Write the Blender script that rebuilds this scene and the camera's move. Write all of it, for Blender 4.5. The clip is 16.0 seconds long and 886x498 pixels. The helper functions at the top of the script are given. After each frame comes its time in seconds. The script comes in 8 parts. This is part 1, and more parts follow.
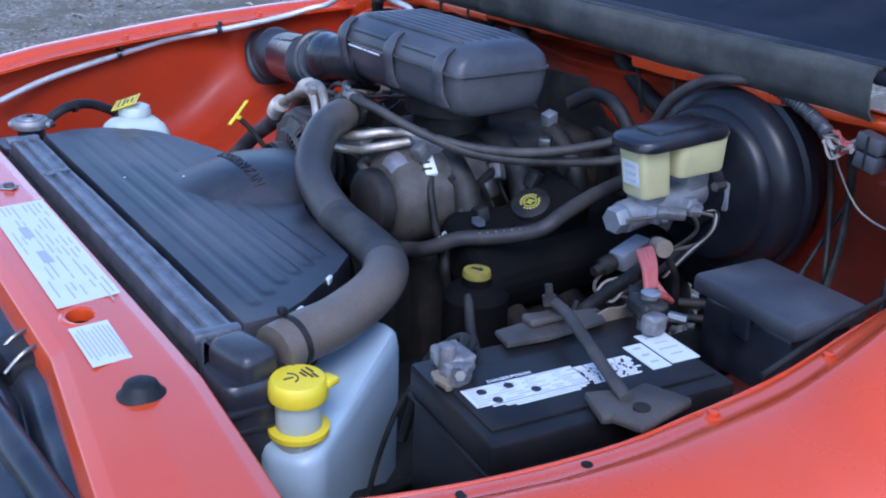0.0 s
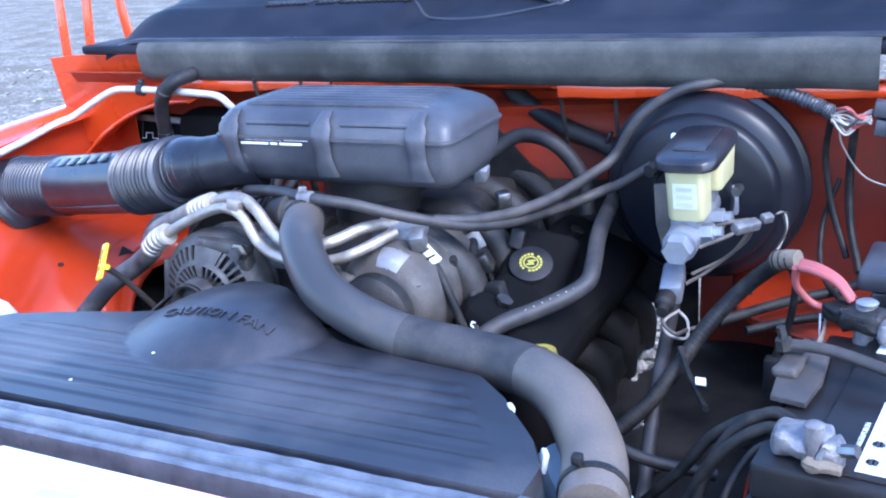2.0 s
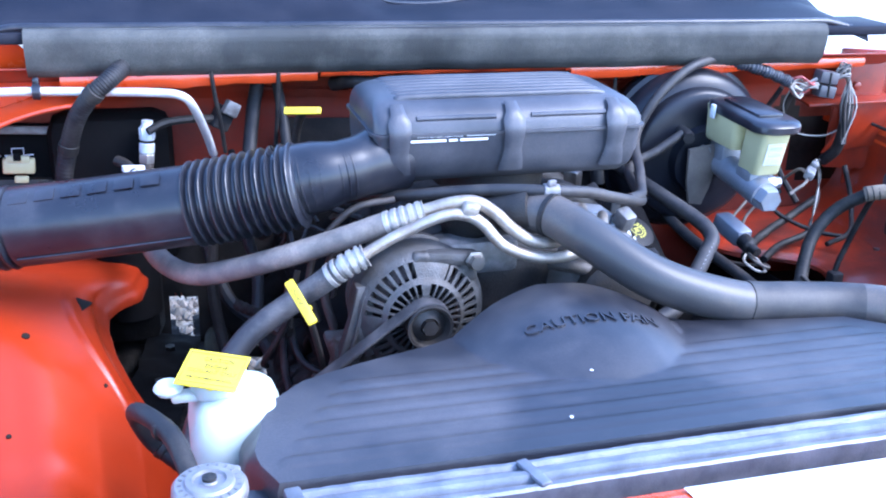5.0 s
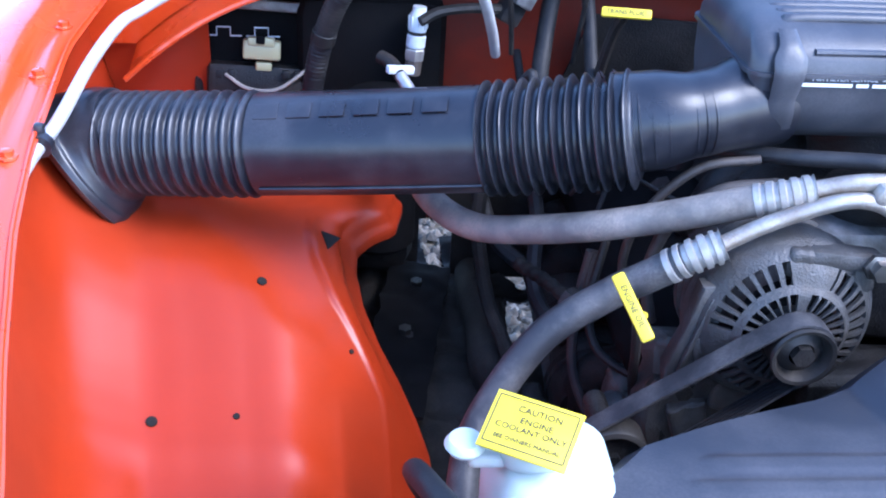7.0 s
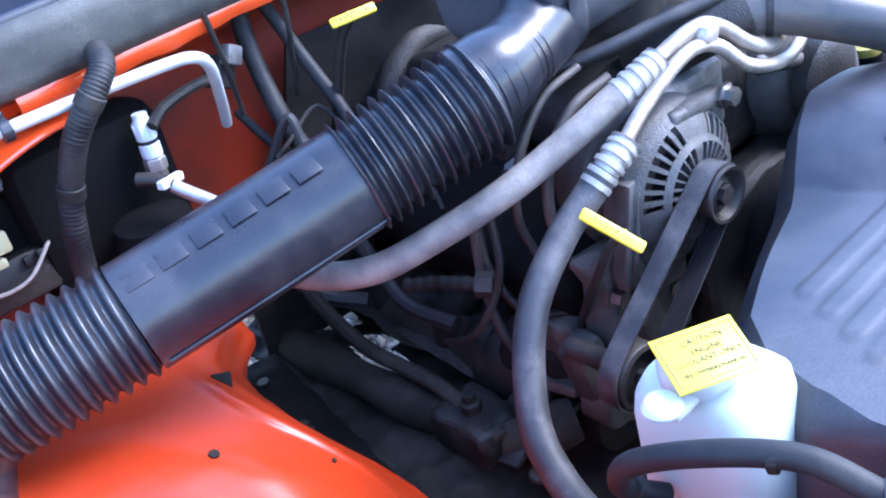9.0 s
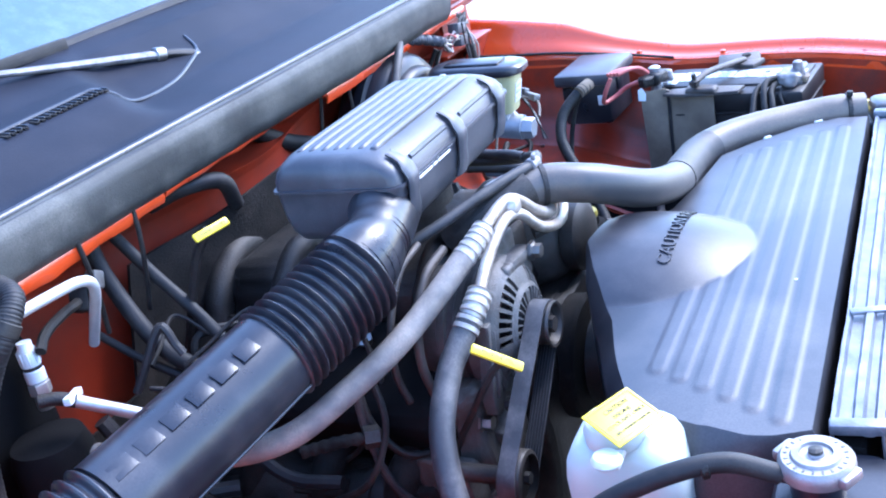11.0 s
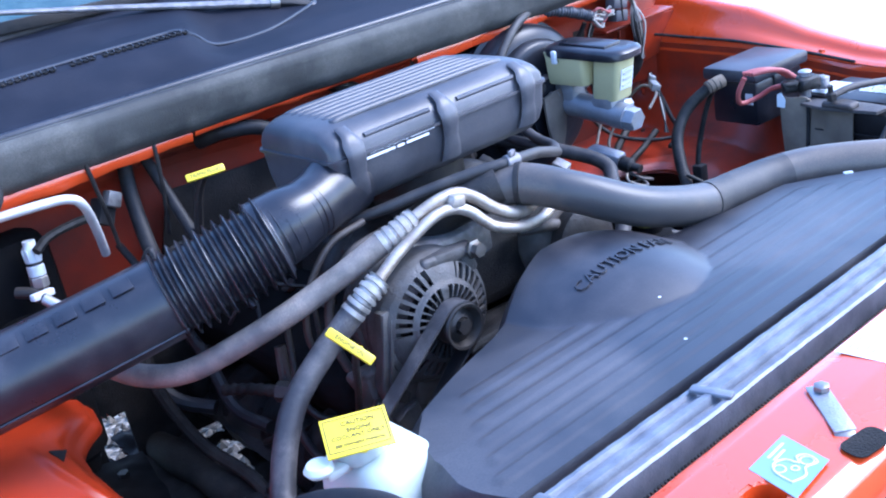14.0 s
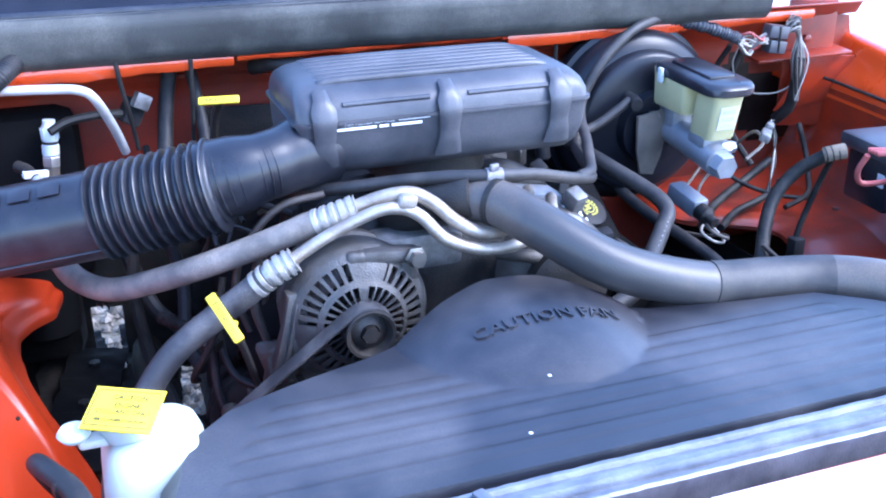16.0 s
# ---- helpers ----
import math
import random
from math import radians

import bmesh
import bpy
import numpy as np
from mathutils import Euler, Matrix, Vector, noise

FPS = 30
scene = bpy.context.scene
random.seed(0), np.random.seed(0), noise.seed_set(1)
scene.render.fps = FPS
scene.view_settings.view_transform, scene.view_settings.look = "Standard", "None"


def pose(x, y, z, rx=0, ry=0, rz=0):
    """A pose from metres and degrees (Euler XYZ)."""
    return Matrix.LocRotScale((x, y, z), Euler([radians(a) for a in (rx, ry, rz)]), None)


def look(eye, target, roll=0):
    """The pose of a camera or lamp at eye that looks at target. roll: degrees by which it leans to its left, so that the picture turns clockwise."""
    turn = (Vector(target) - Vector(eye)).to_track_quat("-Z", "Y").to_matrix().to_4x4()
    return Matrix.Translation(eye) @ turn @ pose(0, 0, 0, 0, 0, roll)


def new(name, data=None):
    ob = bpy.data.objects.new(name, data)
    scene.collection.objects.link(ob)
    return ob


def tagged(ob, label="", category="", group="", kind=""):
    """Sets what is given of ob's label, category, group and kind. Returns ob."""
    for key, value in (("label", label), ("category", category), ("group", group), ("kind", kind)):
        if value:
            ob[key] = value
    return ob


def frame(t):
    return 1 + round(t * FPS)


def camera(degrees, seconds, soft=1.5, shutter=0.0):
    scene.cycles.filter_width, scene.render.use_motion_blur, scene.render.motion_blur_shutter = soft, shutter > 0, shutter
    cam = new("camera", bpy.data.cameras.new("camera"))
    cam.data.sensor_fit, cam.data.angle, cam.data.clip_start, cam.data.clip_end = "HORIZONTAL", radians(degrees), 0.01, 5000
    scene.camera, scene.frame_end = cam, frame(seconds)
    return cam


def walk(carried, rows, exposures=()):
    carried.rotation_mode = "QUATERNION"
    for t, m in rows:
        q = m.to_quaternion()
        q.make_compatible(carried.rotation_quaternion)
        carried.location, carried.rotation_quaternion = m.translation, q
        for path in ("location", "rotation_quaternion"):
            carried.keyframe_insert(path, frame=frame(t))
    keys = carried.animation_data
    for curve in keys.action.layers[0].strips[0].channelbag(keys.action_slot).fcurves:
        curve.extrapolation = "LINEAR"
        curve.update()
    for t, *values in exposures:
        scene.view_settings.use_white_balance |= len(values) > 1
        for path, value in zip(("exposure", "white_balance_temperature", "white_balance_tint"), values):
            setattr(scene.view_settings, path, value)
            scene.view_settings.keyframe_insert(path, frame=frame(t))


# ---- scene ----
cam = camera(47.3, 16.0, 2.0)
PATH = [
    (0, (1.465, -0.425, 1.586), (-0.052, 0.637, 0.83), 2.2),
    (0.5, (1.265, -0.431, 1.573), (-0.199, 0.717, 0.839), 0.4),
    (1, (1.143, -0.573, 1.577), (-0.13, 0.751, 0.787), 1.0),
    (1.5, (0.992, -0.787, 1.57), (0.011, 0.813, 0.879), -3.4),
    (2, (0.777, -0.708, 1.55), (-0.094, 0.968, 0.894), -4.7),
    (2.5, (0.616, -0.647, 1.582), (-0.132, 1.061, 0.858), -3.9),
    (3, (0.35, -0.763, 1.576), (-0.037, 1.061, 0.853), -2.6),
    (3.2, (0.258, -0.808, 1.589), (-0.011, 1.025, 0.835), -2.7),
    (5.3, (-0.597, -0.774, 1.59), (-0.003, 0.995, 0.868), 1.3),
    (5.5, (-0.64, -0.684, 1.555), (-0.037, 1.085, 0.845), 0.1),
    (6, (-0.703, -0.51, 1.541), (-0.118, 1.225, 0.738), -1.0),
    (6.5, (-0.742, -0.449, 1.55), (-0.269, 1.254, 0.614), 1.3),
    (7, (-0.593, -0.385, 1.555), (-0.422, 1.333, 0.546), 3.5),
    (7.5, (-0.594, -0.329, 1.555), (-0.525, 1.357, 0.481), -0.0),
    (8, (-0.785, -0.266, 1.547), (-0.361, 1.398, 0.521), -8.0),
    (8.5, (-0.89, -0.239, 1.552), (-0.025, 1.245, 0.527), -12.4),
    (9, (-0.93, -0.195, 1.558), (0.08, 1.195, 0.535), -14.3),
    (9.5, (-1.135, -0.007, 1.609), (0.265, 0.962, 0.56), -15.8),
    (9.8, (-1.23, 0.01, 1.681), (0.296, 0.761, 0.629), -11.9),
    (10, (-1.261, -0.005, 1.676), (0.323, 0.74, 0.708), -13.0),
    (10.2, (-1.292, -0.011, 1.678), (0.338, 0.727, 0.784), -12.9),
    (12.3, (-1.123, -0.331, 1.587), (0.262, 0.876, 0.797), -14.4),
    (12.5, (-1.104, -0.337, 1.588), (0.239, 0.903, 0.776), -15.5),
    (13, (-1.073, -0.376, 1.587), (0.281, 0.851, 0.774), -16.3),
    (13.5, (-0.991, -0.476, 1.595), (0.321, 0.798, 0.783), -15.1),
    (14, (-0.88, -0.585, 1.594), (0.227, 0.905, 0.849), -11.0),
    (14.5, (-0.76, -0.595, 1.582), (0.192, 0.994, 0.83), -11.9),
    (15, (-0.63, -0.546, 1.609), (0.328, 1.023, 0.821), -9.5),
    (15.5, (-0.529, -0.602, 1.599), (0.307, 1.036, 0.814), -3.0),
    (16, (-0.462, -0.676, 1.581), (0.164, 1.051, 0.789), -0.4),
]
EXPOSURES = [(0, 1.14, 5150, 16), (0.5, 1.60, 5150, 16), (1.0, 1.86, 5150, 15), (1.5, 2.08, 5150, 15), (2.5, 2.74, 5150, 16), (3.0, 2.92, 5150, 16), (5.5, 2.72, 5150, 16), (6.5, 2.62, 5150, 16), (7.5, 2.35, 5150, 16), (8.5, 2.85, 5150, 16), (9.0, 3.0, 5250, 16), (9.5, 3.28, 5450, 15), (10, 3.14, 5250, 15), (12.5, 2.74, 5300, 15), (13.0, 2.82, 5400, 15), (13.5, 2.6, 5250, 16), (14.0, 2.4, 5150, 16), (14.5, 2.54, 5150, 16), (15.5, 2.76, 5150, 16), (16, 2.78, 5150, 16)]
walk(cam, [(t, look(eye, target, roll)) for t, eye, target, roll in PATH], EXPOSURES)

# ---- light ----
world = bpy.data.worlds.new("world")
scene.world = world
world.use_nodes = True
wn = world.node_tree.nodes
sky = wn.new("ShaderNodeTexSky")
sky.sky_type, sky.sun_disc = "NISHITA", False
sky.sun_elevation, sky.sun_rotation = radians(46), radians(122)
world.node_tree.links.new(sky.outputs[0], wn["Background"].inputs[0])
wn["Background"].inputs[1].default_value = 0.15
sun = new("sun", bpy.data.lights.new("sun", "SUN"))
sun.data.energy, sun.data.angle, sun.data.color = 0.85, radians(28), (1.0, 0.95, 0.88)
# hazy light from the battery side of the car
sun.matrix_world = look((math.sin(radians(122)) * 6, math.cos(radians(122)) * 6, 6.2), (0, 0, 0))


# ---- materials ----
def material(name, color, rough=0.5, metal=0.0, vary=0.25, scale=30.0, bump=0.15, dust=None, dust_amount=0.3, coat=0.0, spec=0.5, fine=400.0, film=0.0, film_scale=8):
    """A surface with grain, stains at a larger scale, and dust lying in patches."""
    m = bpy.data.materials.new(name)
    m.use_nodes = True
    nt = m.node_tree
    n, l = nt.nodes, nt.links
    b = n["Principled BSDF"]
    b.inputs["Metallic"].default_value = metal
    b.inputs["Specular IOR Level"].default_value = spec
    b.inputs["Coat Weight"].default_value = coat
    b.inputs["Coat Roughness"].default_value = 0.08
    co = n.new("ShaderNodeTexCoord")
    big = n.new("ShaderNodeTexNoise")
    big.inputs["Scale"].default_value, big.inputs["Detail"].default_value = scale, 6.0
    small = n.new("ShaderNodeTexNoise")
    small.inputs["Scale"].default_value, small.inputs["Detail"].default_value = fine, 3.0
    l.new(co.outputs["Object"], big.inputs["Vector"])
    l.new(co.outputs["Object"], small.inputs["Vector"])
    ramp = n.new("ShaderNodeMapRange")
    ramp.inputs["From Min"].default_value, ramp.inputs["From Max"].default_value = 0.35, 0.7
    l.new(big.outputs["Fac"], ramp.inputs["Value"])
    mix = n.new("ShaderNodeMix")
    mix.data_type = "RGBA"
    lo = tuple(c * (1 - vary) for c in color)
    hi = dust if dust else tuple(min(1, c * (1 + vary)) for c in color)
    mix.inputs["A"].default_value = (*lo, 1)
    mix.inputs["B"].default_value = (*color, 1)
    l.new(ramp.outputs["Result"], mix.inputs["Factor"])
    speck = n.new("ShaderNodeMapRange")
    speck.inputs["From Min"].default_value, speck.inputs["From Max"].default_value = 0.43, 0.66
    speck.inputs["To Max"].default_value = dust_amount
    mul = n.new("ShaderNodeMath")
    mul.operation = "MULTIPLY"
    mid = n.new("ShaderNodeTexNoise")
    mid.inputs["Scale"].default_value, mid.inputs["Detail"].default_value = scale * 0.75, 9.0
    mid.inputs["Roughness"].default_value = 0.62
    l.new(co.outputs["Object"], mid.inputs["Vector"])
    l.new(mid.outputs["Fac"], speck.inputs["Value"])
    l.new(speck.outputs["Result"], mul.inputs[0])
    one = n.new("ShaderNodeMapRange")
    one.inputs["From Min"].default_value, one.inputs["From Max"].default_value = 0.3, 0.7
    one.inputs["To Min"].default_value = 0.5
    l.new(small.outputs["Fac"], one.inputs["Value"])
    l.new(one.outputs["Result"], mul.inputs[1])
    mix2 = n.new("ShaderNodeMix")
    mix2.data_type = "RGBA"
    l.new(mul.outputs[0], mix2.inputs["Factor"])
    l.new(mix.outputs["Result"], mix2.inputs["A"])
    mix2.inputs["B"].default_value = (*hi, 1)
    last = mix2
    if film:
        # dried splashes and wiped dust with hard outlines
        spot = n.new("ShaderNodeTexNoise")
        spot.inputs["Scale"].default_value, spot.inputs["Detail"].default_value = film_scale, 7.0
        spot.inputs["Distortion"].default_value = 0.6
        l.new(co.outputs["Object"], spot.inputs["Vector"])
        cut = n.new("ShaderNodeMapRange")
        cut.inputs["From Min"].default_value, cut.inputs["From Max"].default_value = 0.47, 0.60
        cut.inputs["To Max"].default_value = film
        l.new(spot.outputs["Fac"], cut.inputs["Value"])
        rub = n.new("ShaderNodeMath")
        rub.operation = "MULTIPLY"
        l.new(cut.outputs["Result"], rub.inputs[0])
        l.new(one.outputs["Result"], rub.inputs[1])
        last = n.new("ShaderNodeMix")
        last.data_type = "RGBA"
        l.new(rub.outputs[0], last.inputs["Factor"])
        l.new(mix2.outputs["Result"], last.inputs["A"])
        last.inputs["B"].default_value = (*hi, 1)
    l.new(last.outputs["Result"], b.inputs["Base Color"])
    rr = n.new("ShaderNodeMapRange")
    rr.inputs["To Min"].default_value, rr.inputs["To Max"].default_value = max(0.03, rough - 0.08), min(1, rough + 0.15)
    l.new(mid.outputs["Fac"], rr.inputs["Value"])
    l.new(rr.outputs["Result"], b.inputs["Roughness"])
    bp = n.new("ShaderNodeBump")
    bp.inputs["Strength"].default_value, bp.inputs["Distance"].default_value = bump, 0.002
    l.new(small.outputs["Fac"], bp.inputs["Height"])
    l.new(bp.outputs["Normal"], b.inputs["Normal"])
    return m


RED = material("red_paint", (0.62, 0.058, 0.006), 0.25, vary=0.10, scale=6, bump=0.02, dust=(0.50, 0.11, 0.04), dust_amount=0.25, coat=0.8)
RED_GRIME = material("grimy_inner_paint", (0.38, 0.033, 0.006), 0.36, vary=0.35, scale=11, bump=0.04, dust=(0.06, 0.024, 0.018), dust_amount=0.85, coat=0.1, film=0.4, film_scale=9)
# base lowered for the shade under the ledge, with dirt blotches on top
RED_SHADED_DIRTY = material("shaded_dirty_firewall_paint", (0.34, 0.030, 0.006), 0.5, vary=0.45, scale=8, bump=0.06, dust=(0.10, 0.035, 0.022), dust_amount=0.75)
RED_IN = material("red_underhood_paint", (0.37, 0.031, 0.005), 0.30, vary=0.15, scale=7, bump=0.02, dust=(0.29, 0.040, 0.016), dust_amount=0.35, spec=0.42)
BLACK = material("black_plastic", (0.013, 0.0145, 0.021), 0.27, scale=14, bump=0.05, dust=(0.11, 0.105, 0.11), dust_amount=0.28, film=0.10, film_scale=14)
DUSTY = material("dusty_black_plastic", (0.040, 0.043, 0.054), 0.37, vary=0.3, scale=9, bump=0.08, dust=(0.15, 0.145, 0.15), dust_amount=0.45, film=0.12, film_scale=12)
SHROUD = material("grey_black_plastic", (0.018, 0.019, 0.026), 0.36, vary=0.4, scale=5, bump=0.07, dust=(0.125, 0.113, 0.112), dust_amount=0.55, spec=0.55, film=0.2, film_scale=4)
COWL = material("cowl_plastic", (0.010, 0.012, 0.020), 0.55, scale=9, bump=0.12, dust=(0.04, 0.04, 0.05), dust_amount=0.4, spec=0.12)
RUBBER = material("black_rubber", (0.013, 0.013, 0.015), 0.55, scale=25, bump=0.15, dust=(0.075, 0.066, 0.056), dust_amount=0.45, spec=0.3)
SEAL = material("weathered_rubber", (0.050, 0.052, 0.050), 0.58, vary=0.4, scale=12, bump=0.25, dust=(0.15, 0.145, 0.127), dust_amount=0.6, spec=0.28)
HOSE = material("dusty_hose", (0.060, 0.059, 0.062), 0.42, vary=0.45, scale=4.5, bump=0.12, dust=(0.20, 0.150, 0.105), dust_amount=0.85, film=0.25, film_scale=6)
HOSE_DK = material("dark_sleeve", (0.024, 0.023, 0.025), 0.55, vary=0.4, scale=18, bump=0.12, dust=(0.10, 0.085, 0.072), dust_amount=0.65)
AC_HOSE = material("tan_hose", (0.165, 0.150, 0.138), 0.58, vary=0.5, scale=22, bump=0.15, dust=(0.36, 0.30, 0.245), dust_amount=0.75)
PIPE = material("tarnished_pipe", (0.56, 0.51, 0.45), 0.42, metal=0.75, vary=0.4, scale=34, bump=0.3, dust=(0.20, 0.145, 0.10), dust_amount=0.85)
FERRULE = material("crimped_aluminium", (0.52, 0.49, 0.45), 0.42, metal=0.55, vary=0.35, scale=50, bump=0.2, dust=(0.28, 0.23, 0.18), dust_amount=0.7)
PIPE_BRIGHT = material("bright_pipe", (0.70, 0.70, 0.70), 0.42, metal=0.45, vary=0.2, scale=30, bump=0.1, dust=(0.5, 0.48, 0.45), dust_amount=0.4)
AC_DARK = material("dusty_black_hose", (0.045, 0.043, 0.046), 0.5, vary=0.5, scale=20, bump=0.15, dust=(0.20, 0.18, 0.165), dust_amount=0.7)
ALU = material("aluminium", (0.50, 0.50, 0.51), 0.46, metal=0.85, vary=0.4, scale=40, bump=0.15, dust=(0.36, 0.33, 0.29), dust_amount=0.5)
CAST = material("cast_aluminium", (0.30, 0.295, 0.295), 0.5, metal=0.6, vary=0.5, scale=45, bump=0.5, dust=(0.12, 0.105, 0.09), dust_amount=0.8)
ALT = material("grimy_cast_housing", (0.105, 0.101, 0.099), 0.5, metal=0.4, vary=0.5, scale=36, bump=0.6, dust=(0.060, 0.050, 0.042), dust_amount=0.85)
ARM = material("dusty_brown_steel", (0.15, 0.125, 0.105), 0.6, metal=0.2, vary=0.4, scale=20, bump=0.3, dust=(0.24, 0.20, 0.16), dust_amount=0.6)
COIL = material("dark_winding", (0.022, 0.008, 0.007), 0.5, vary=0.5, scale=60, bump=0.3, dust=(0.03, 0.02, 0.016), dust_amount=0.6)
PULLEY = material("worn_pulley", (0.065, 0.058, 0.052), 0.45, metal=0.5, vary=0.4, scale=40, bump=0.2, dust=(0.04, 0.034, 0.028), dust_amount=0.6)
COMP = material("dusty_brown_aluminium", (0.125, 0.113, 0.102), 0.58, metal=0.3, vary=0.55, scale=30, bump=0.6, dust=(0.085, 0.068, 0.054), dust_amount=0.9)
PRINT_YL = material("faded_yellow_print", (0.50, 0.45, 0.07), 0.5, vary=0.2, scale=60, bump=0.0, dust_amount=0.1)
BATT = material("battery_black_plastic", (0.0085, 0.0085, 0.010), 0.40, scale=12, bump=0.05, dust=(0.06, 0.05, 0.045), dust_amount=0.3, spec=0.35)
HOLD = material("grimy_brown_steel", (0.062, 0.054, 0.050), 0.55, metal=0.2, vary=0.5, scale=20, bump=0.4, dust=(0.13, 0.105, 0.085), dust_amount=0.6)
CAP = material("dull_pressed_metal", (0.34, 0.33, 0.34), 0.48, metal=0.7, vary=0.3, scale=60, bump=0.2, dust=(0.30, 0.26, 0.23), dust_amount=0.6)
# near-white base stands in for strong sun on the ground
SUNLIT_GROUND = material("sunlit_pale_ground", (0.68, 0.66, 0.62), 0.85, vary=0.12, scale=3, bump=0.3, dust=(0.52, 0.50, 0.46), dust_amount=0.5)
CAST_LT = material("grey_cast_metal", (0.34, 0.36, 0.40), 0.45, metal=0.6, vary=0.25, scale=30, bump=0.4, dust=(0.28, 0.27, 0.26), dust_amount=0.5)
STEEL = material("steel", (0.30, 0.29, 0.28), 0.35, metal=1.0, vary=0.3, scale=60, bump=0.15, dust=(0.25, 0.2, 0.16), dust_amount=0.5)
GREASE = material("greasy_metal", (0.015, 0.0142, 0.014), 0.5, metal=0.2, vary=0.6, scale=16, bump=0.6, dust=(0.075, 0.062, 0.052), dust_amount=0.65)
# near-black that puts the shade of unlit depths into the colour
VOID_BLACK = material("void_black", (0.005, 0.005, 0.0056), 0.8, scale=10, bump=0.2, dust=(0.014, 0.012, 0.011), dust_amount=0.5, spec=0.10)
DIRT = material("dirty_panel", (0.024, 0.021, 0.018), 0.8, vary=0.6, scale=9, bump=0.8, dust=(0.075, 0.062, 0.050), dust_amount=0.8, spec=0.2)
DARK = material("dark_iron", (0.013, 0.0122, 0.0118), 0.75, vary=0.5, scale=16, bump=0.7, dust=(0.048, 0.040, 0.034), dust_amount=0.65, spec=0.2)
RAIL = material("weathered_rail", (0.20, 0.215, 0.25), 0.42, metal=0.5, vary=0.45, scale=30, bump=0.25, dust=(0.30, 0.30, 0.31), dust_amount=0.5)
BOOST = material("booster_black_enamel", (0.009, 0.010, 0.015), 0.30, scale=10, bump=0.04, dust=(0.05, 0.05, 0.06), dust_amount=0.25, spec=0.3)
WHITE = material("milky_plastic", (0.50, 0.56, 0.51), 0.38, vary=0.06, scale=12, bump=0.03, dust=(0.42, 0.41, 0.35), dust_amount=0.35)
for milky in (WHITE,):
    skin = milky.node_tree.nodes["Principled BSDF"]
    skin.inputs["Subsurface Weight"].default_value = 0.7
    skin.inputs["Subsurface Radius"].default_value = (1.0, 1.0, 1.0)
    skin.inputs["Subsurface Scale"].default_value = 0.04
WASHER = material("translucent_blue_plastic", (0.42, 0.52, 0.60), 0.35, vary=0.15, scale=8, bump=0.05, dust=(0.30, 0.32, 0.32), dust_amount=0.5)
CREAM = material("yellowed_plastic", (0.56, 0.52, 0.28), 0.35, vary=0.12, scale=14, bump=0.05, dust=(0.36, 0.31, 0.16), dust_amount=0.45)
OLIVE = material("grimy_yellow_plastic", (0.34, 0.29, 0.05), 0.45, vary=0.3, scale=40, bump=0.1, dust=(0.12, 0.10, 0.04), dust_amount=0.6)
YELLOW = material("yellow_plastic", (0.80, 0.62, 0.02), 0.38, vary=0.08, scale=20, bump=0.05, dust=(0.55, 0.42, 0.08), dust_amount=0.25)
FELT = material("worn_felt", (0.25, 0.20, 0.145), 0.9, vary=0.4, scale=14, bump=0.5, dust=(0.09, 0.07, 0.052), dust_amount=0.8)
PAPER = material("white_label", (0.62, 0.65, 0.68), 0.42, vary=0.05, scale=25, bump=0.02, dust=(0.60, 0.59, 0.56), dust_amount=0.3)
PRINT = material("dark_print", (0.03, 0.03, 0.04), 0.5, vary=0.1, bump=0.0, dust_amount=0.1)
PRINT_LT = material("pale_print", (0.70, 0.72, 0.75), 0.5, vary=0.1, bump=0.0, dust_amount=0.1)
PRINT_GR = material("grey_print", (0.40, 0.41, 0.44), 0.5, vary=0.1, bump=0.0, dust_amount=0.1)
WIRE = material("black_wire", (0.011, 0.0108, 0.0108), 0.55, scale=40, bump=0.1, dust=(0.075, 0.064, 0.053), dust_amount=0.5, spec=0.3)
RED_WIRE = material("faded_red_wire", (0.40, 0.075, 0.070), 0.5, scale=40, bump=0.1, dust=(0.30, 0.15, 0.13), dust_amount=0.5)
CABLE_LT = material("pale_wire", (0.42, 0.38, 0.33), 0.5, scale=40, bump=0.1, dust=(0.25, 0.22, 0.19), dust_amount=0.5)
LEAD = material("lead_grey", (0.24, 0.235, 0.25), 0.5, metal=0.5, vary=0.5, scale=60, bump=0.5, dust=(0.42, 0.38, 0.34), dust_amount=0.5)
GLASS_TEAL = material("windscreen_glass", (0.02, 0.06, 0.07), 0.06, vary=0.1, bump=0.0, dust=(0.12, 0.18, 0.18), dust_amount=0.3, spec=0.8)
STICKER_BLUE = material("pale_blue_sticker", (0.19, 0.30, 0.37), 0.45, vary=0.1, scale=30, bump=0.02, dust=(0.3, 0.32, 0.35), dust_amount=0.3)


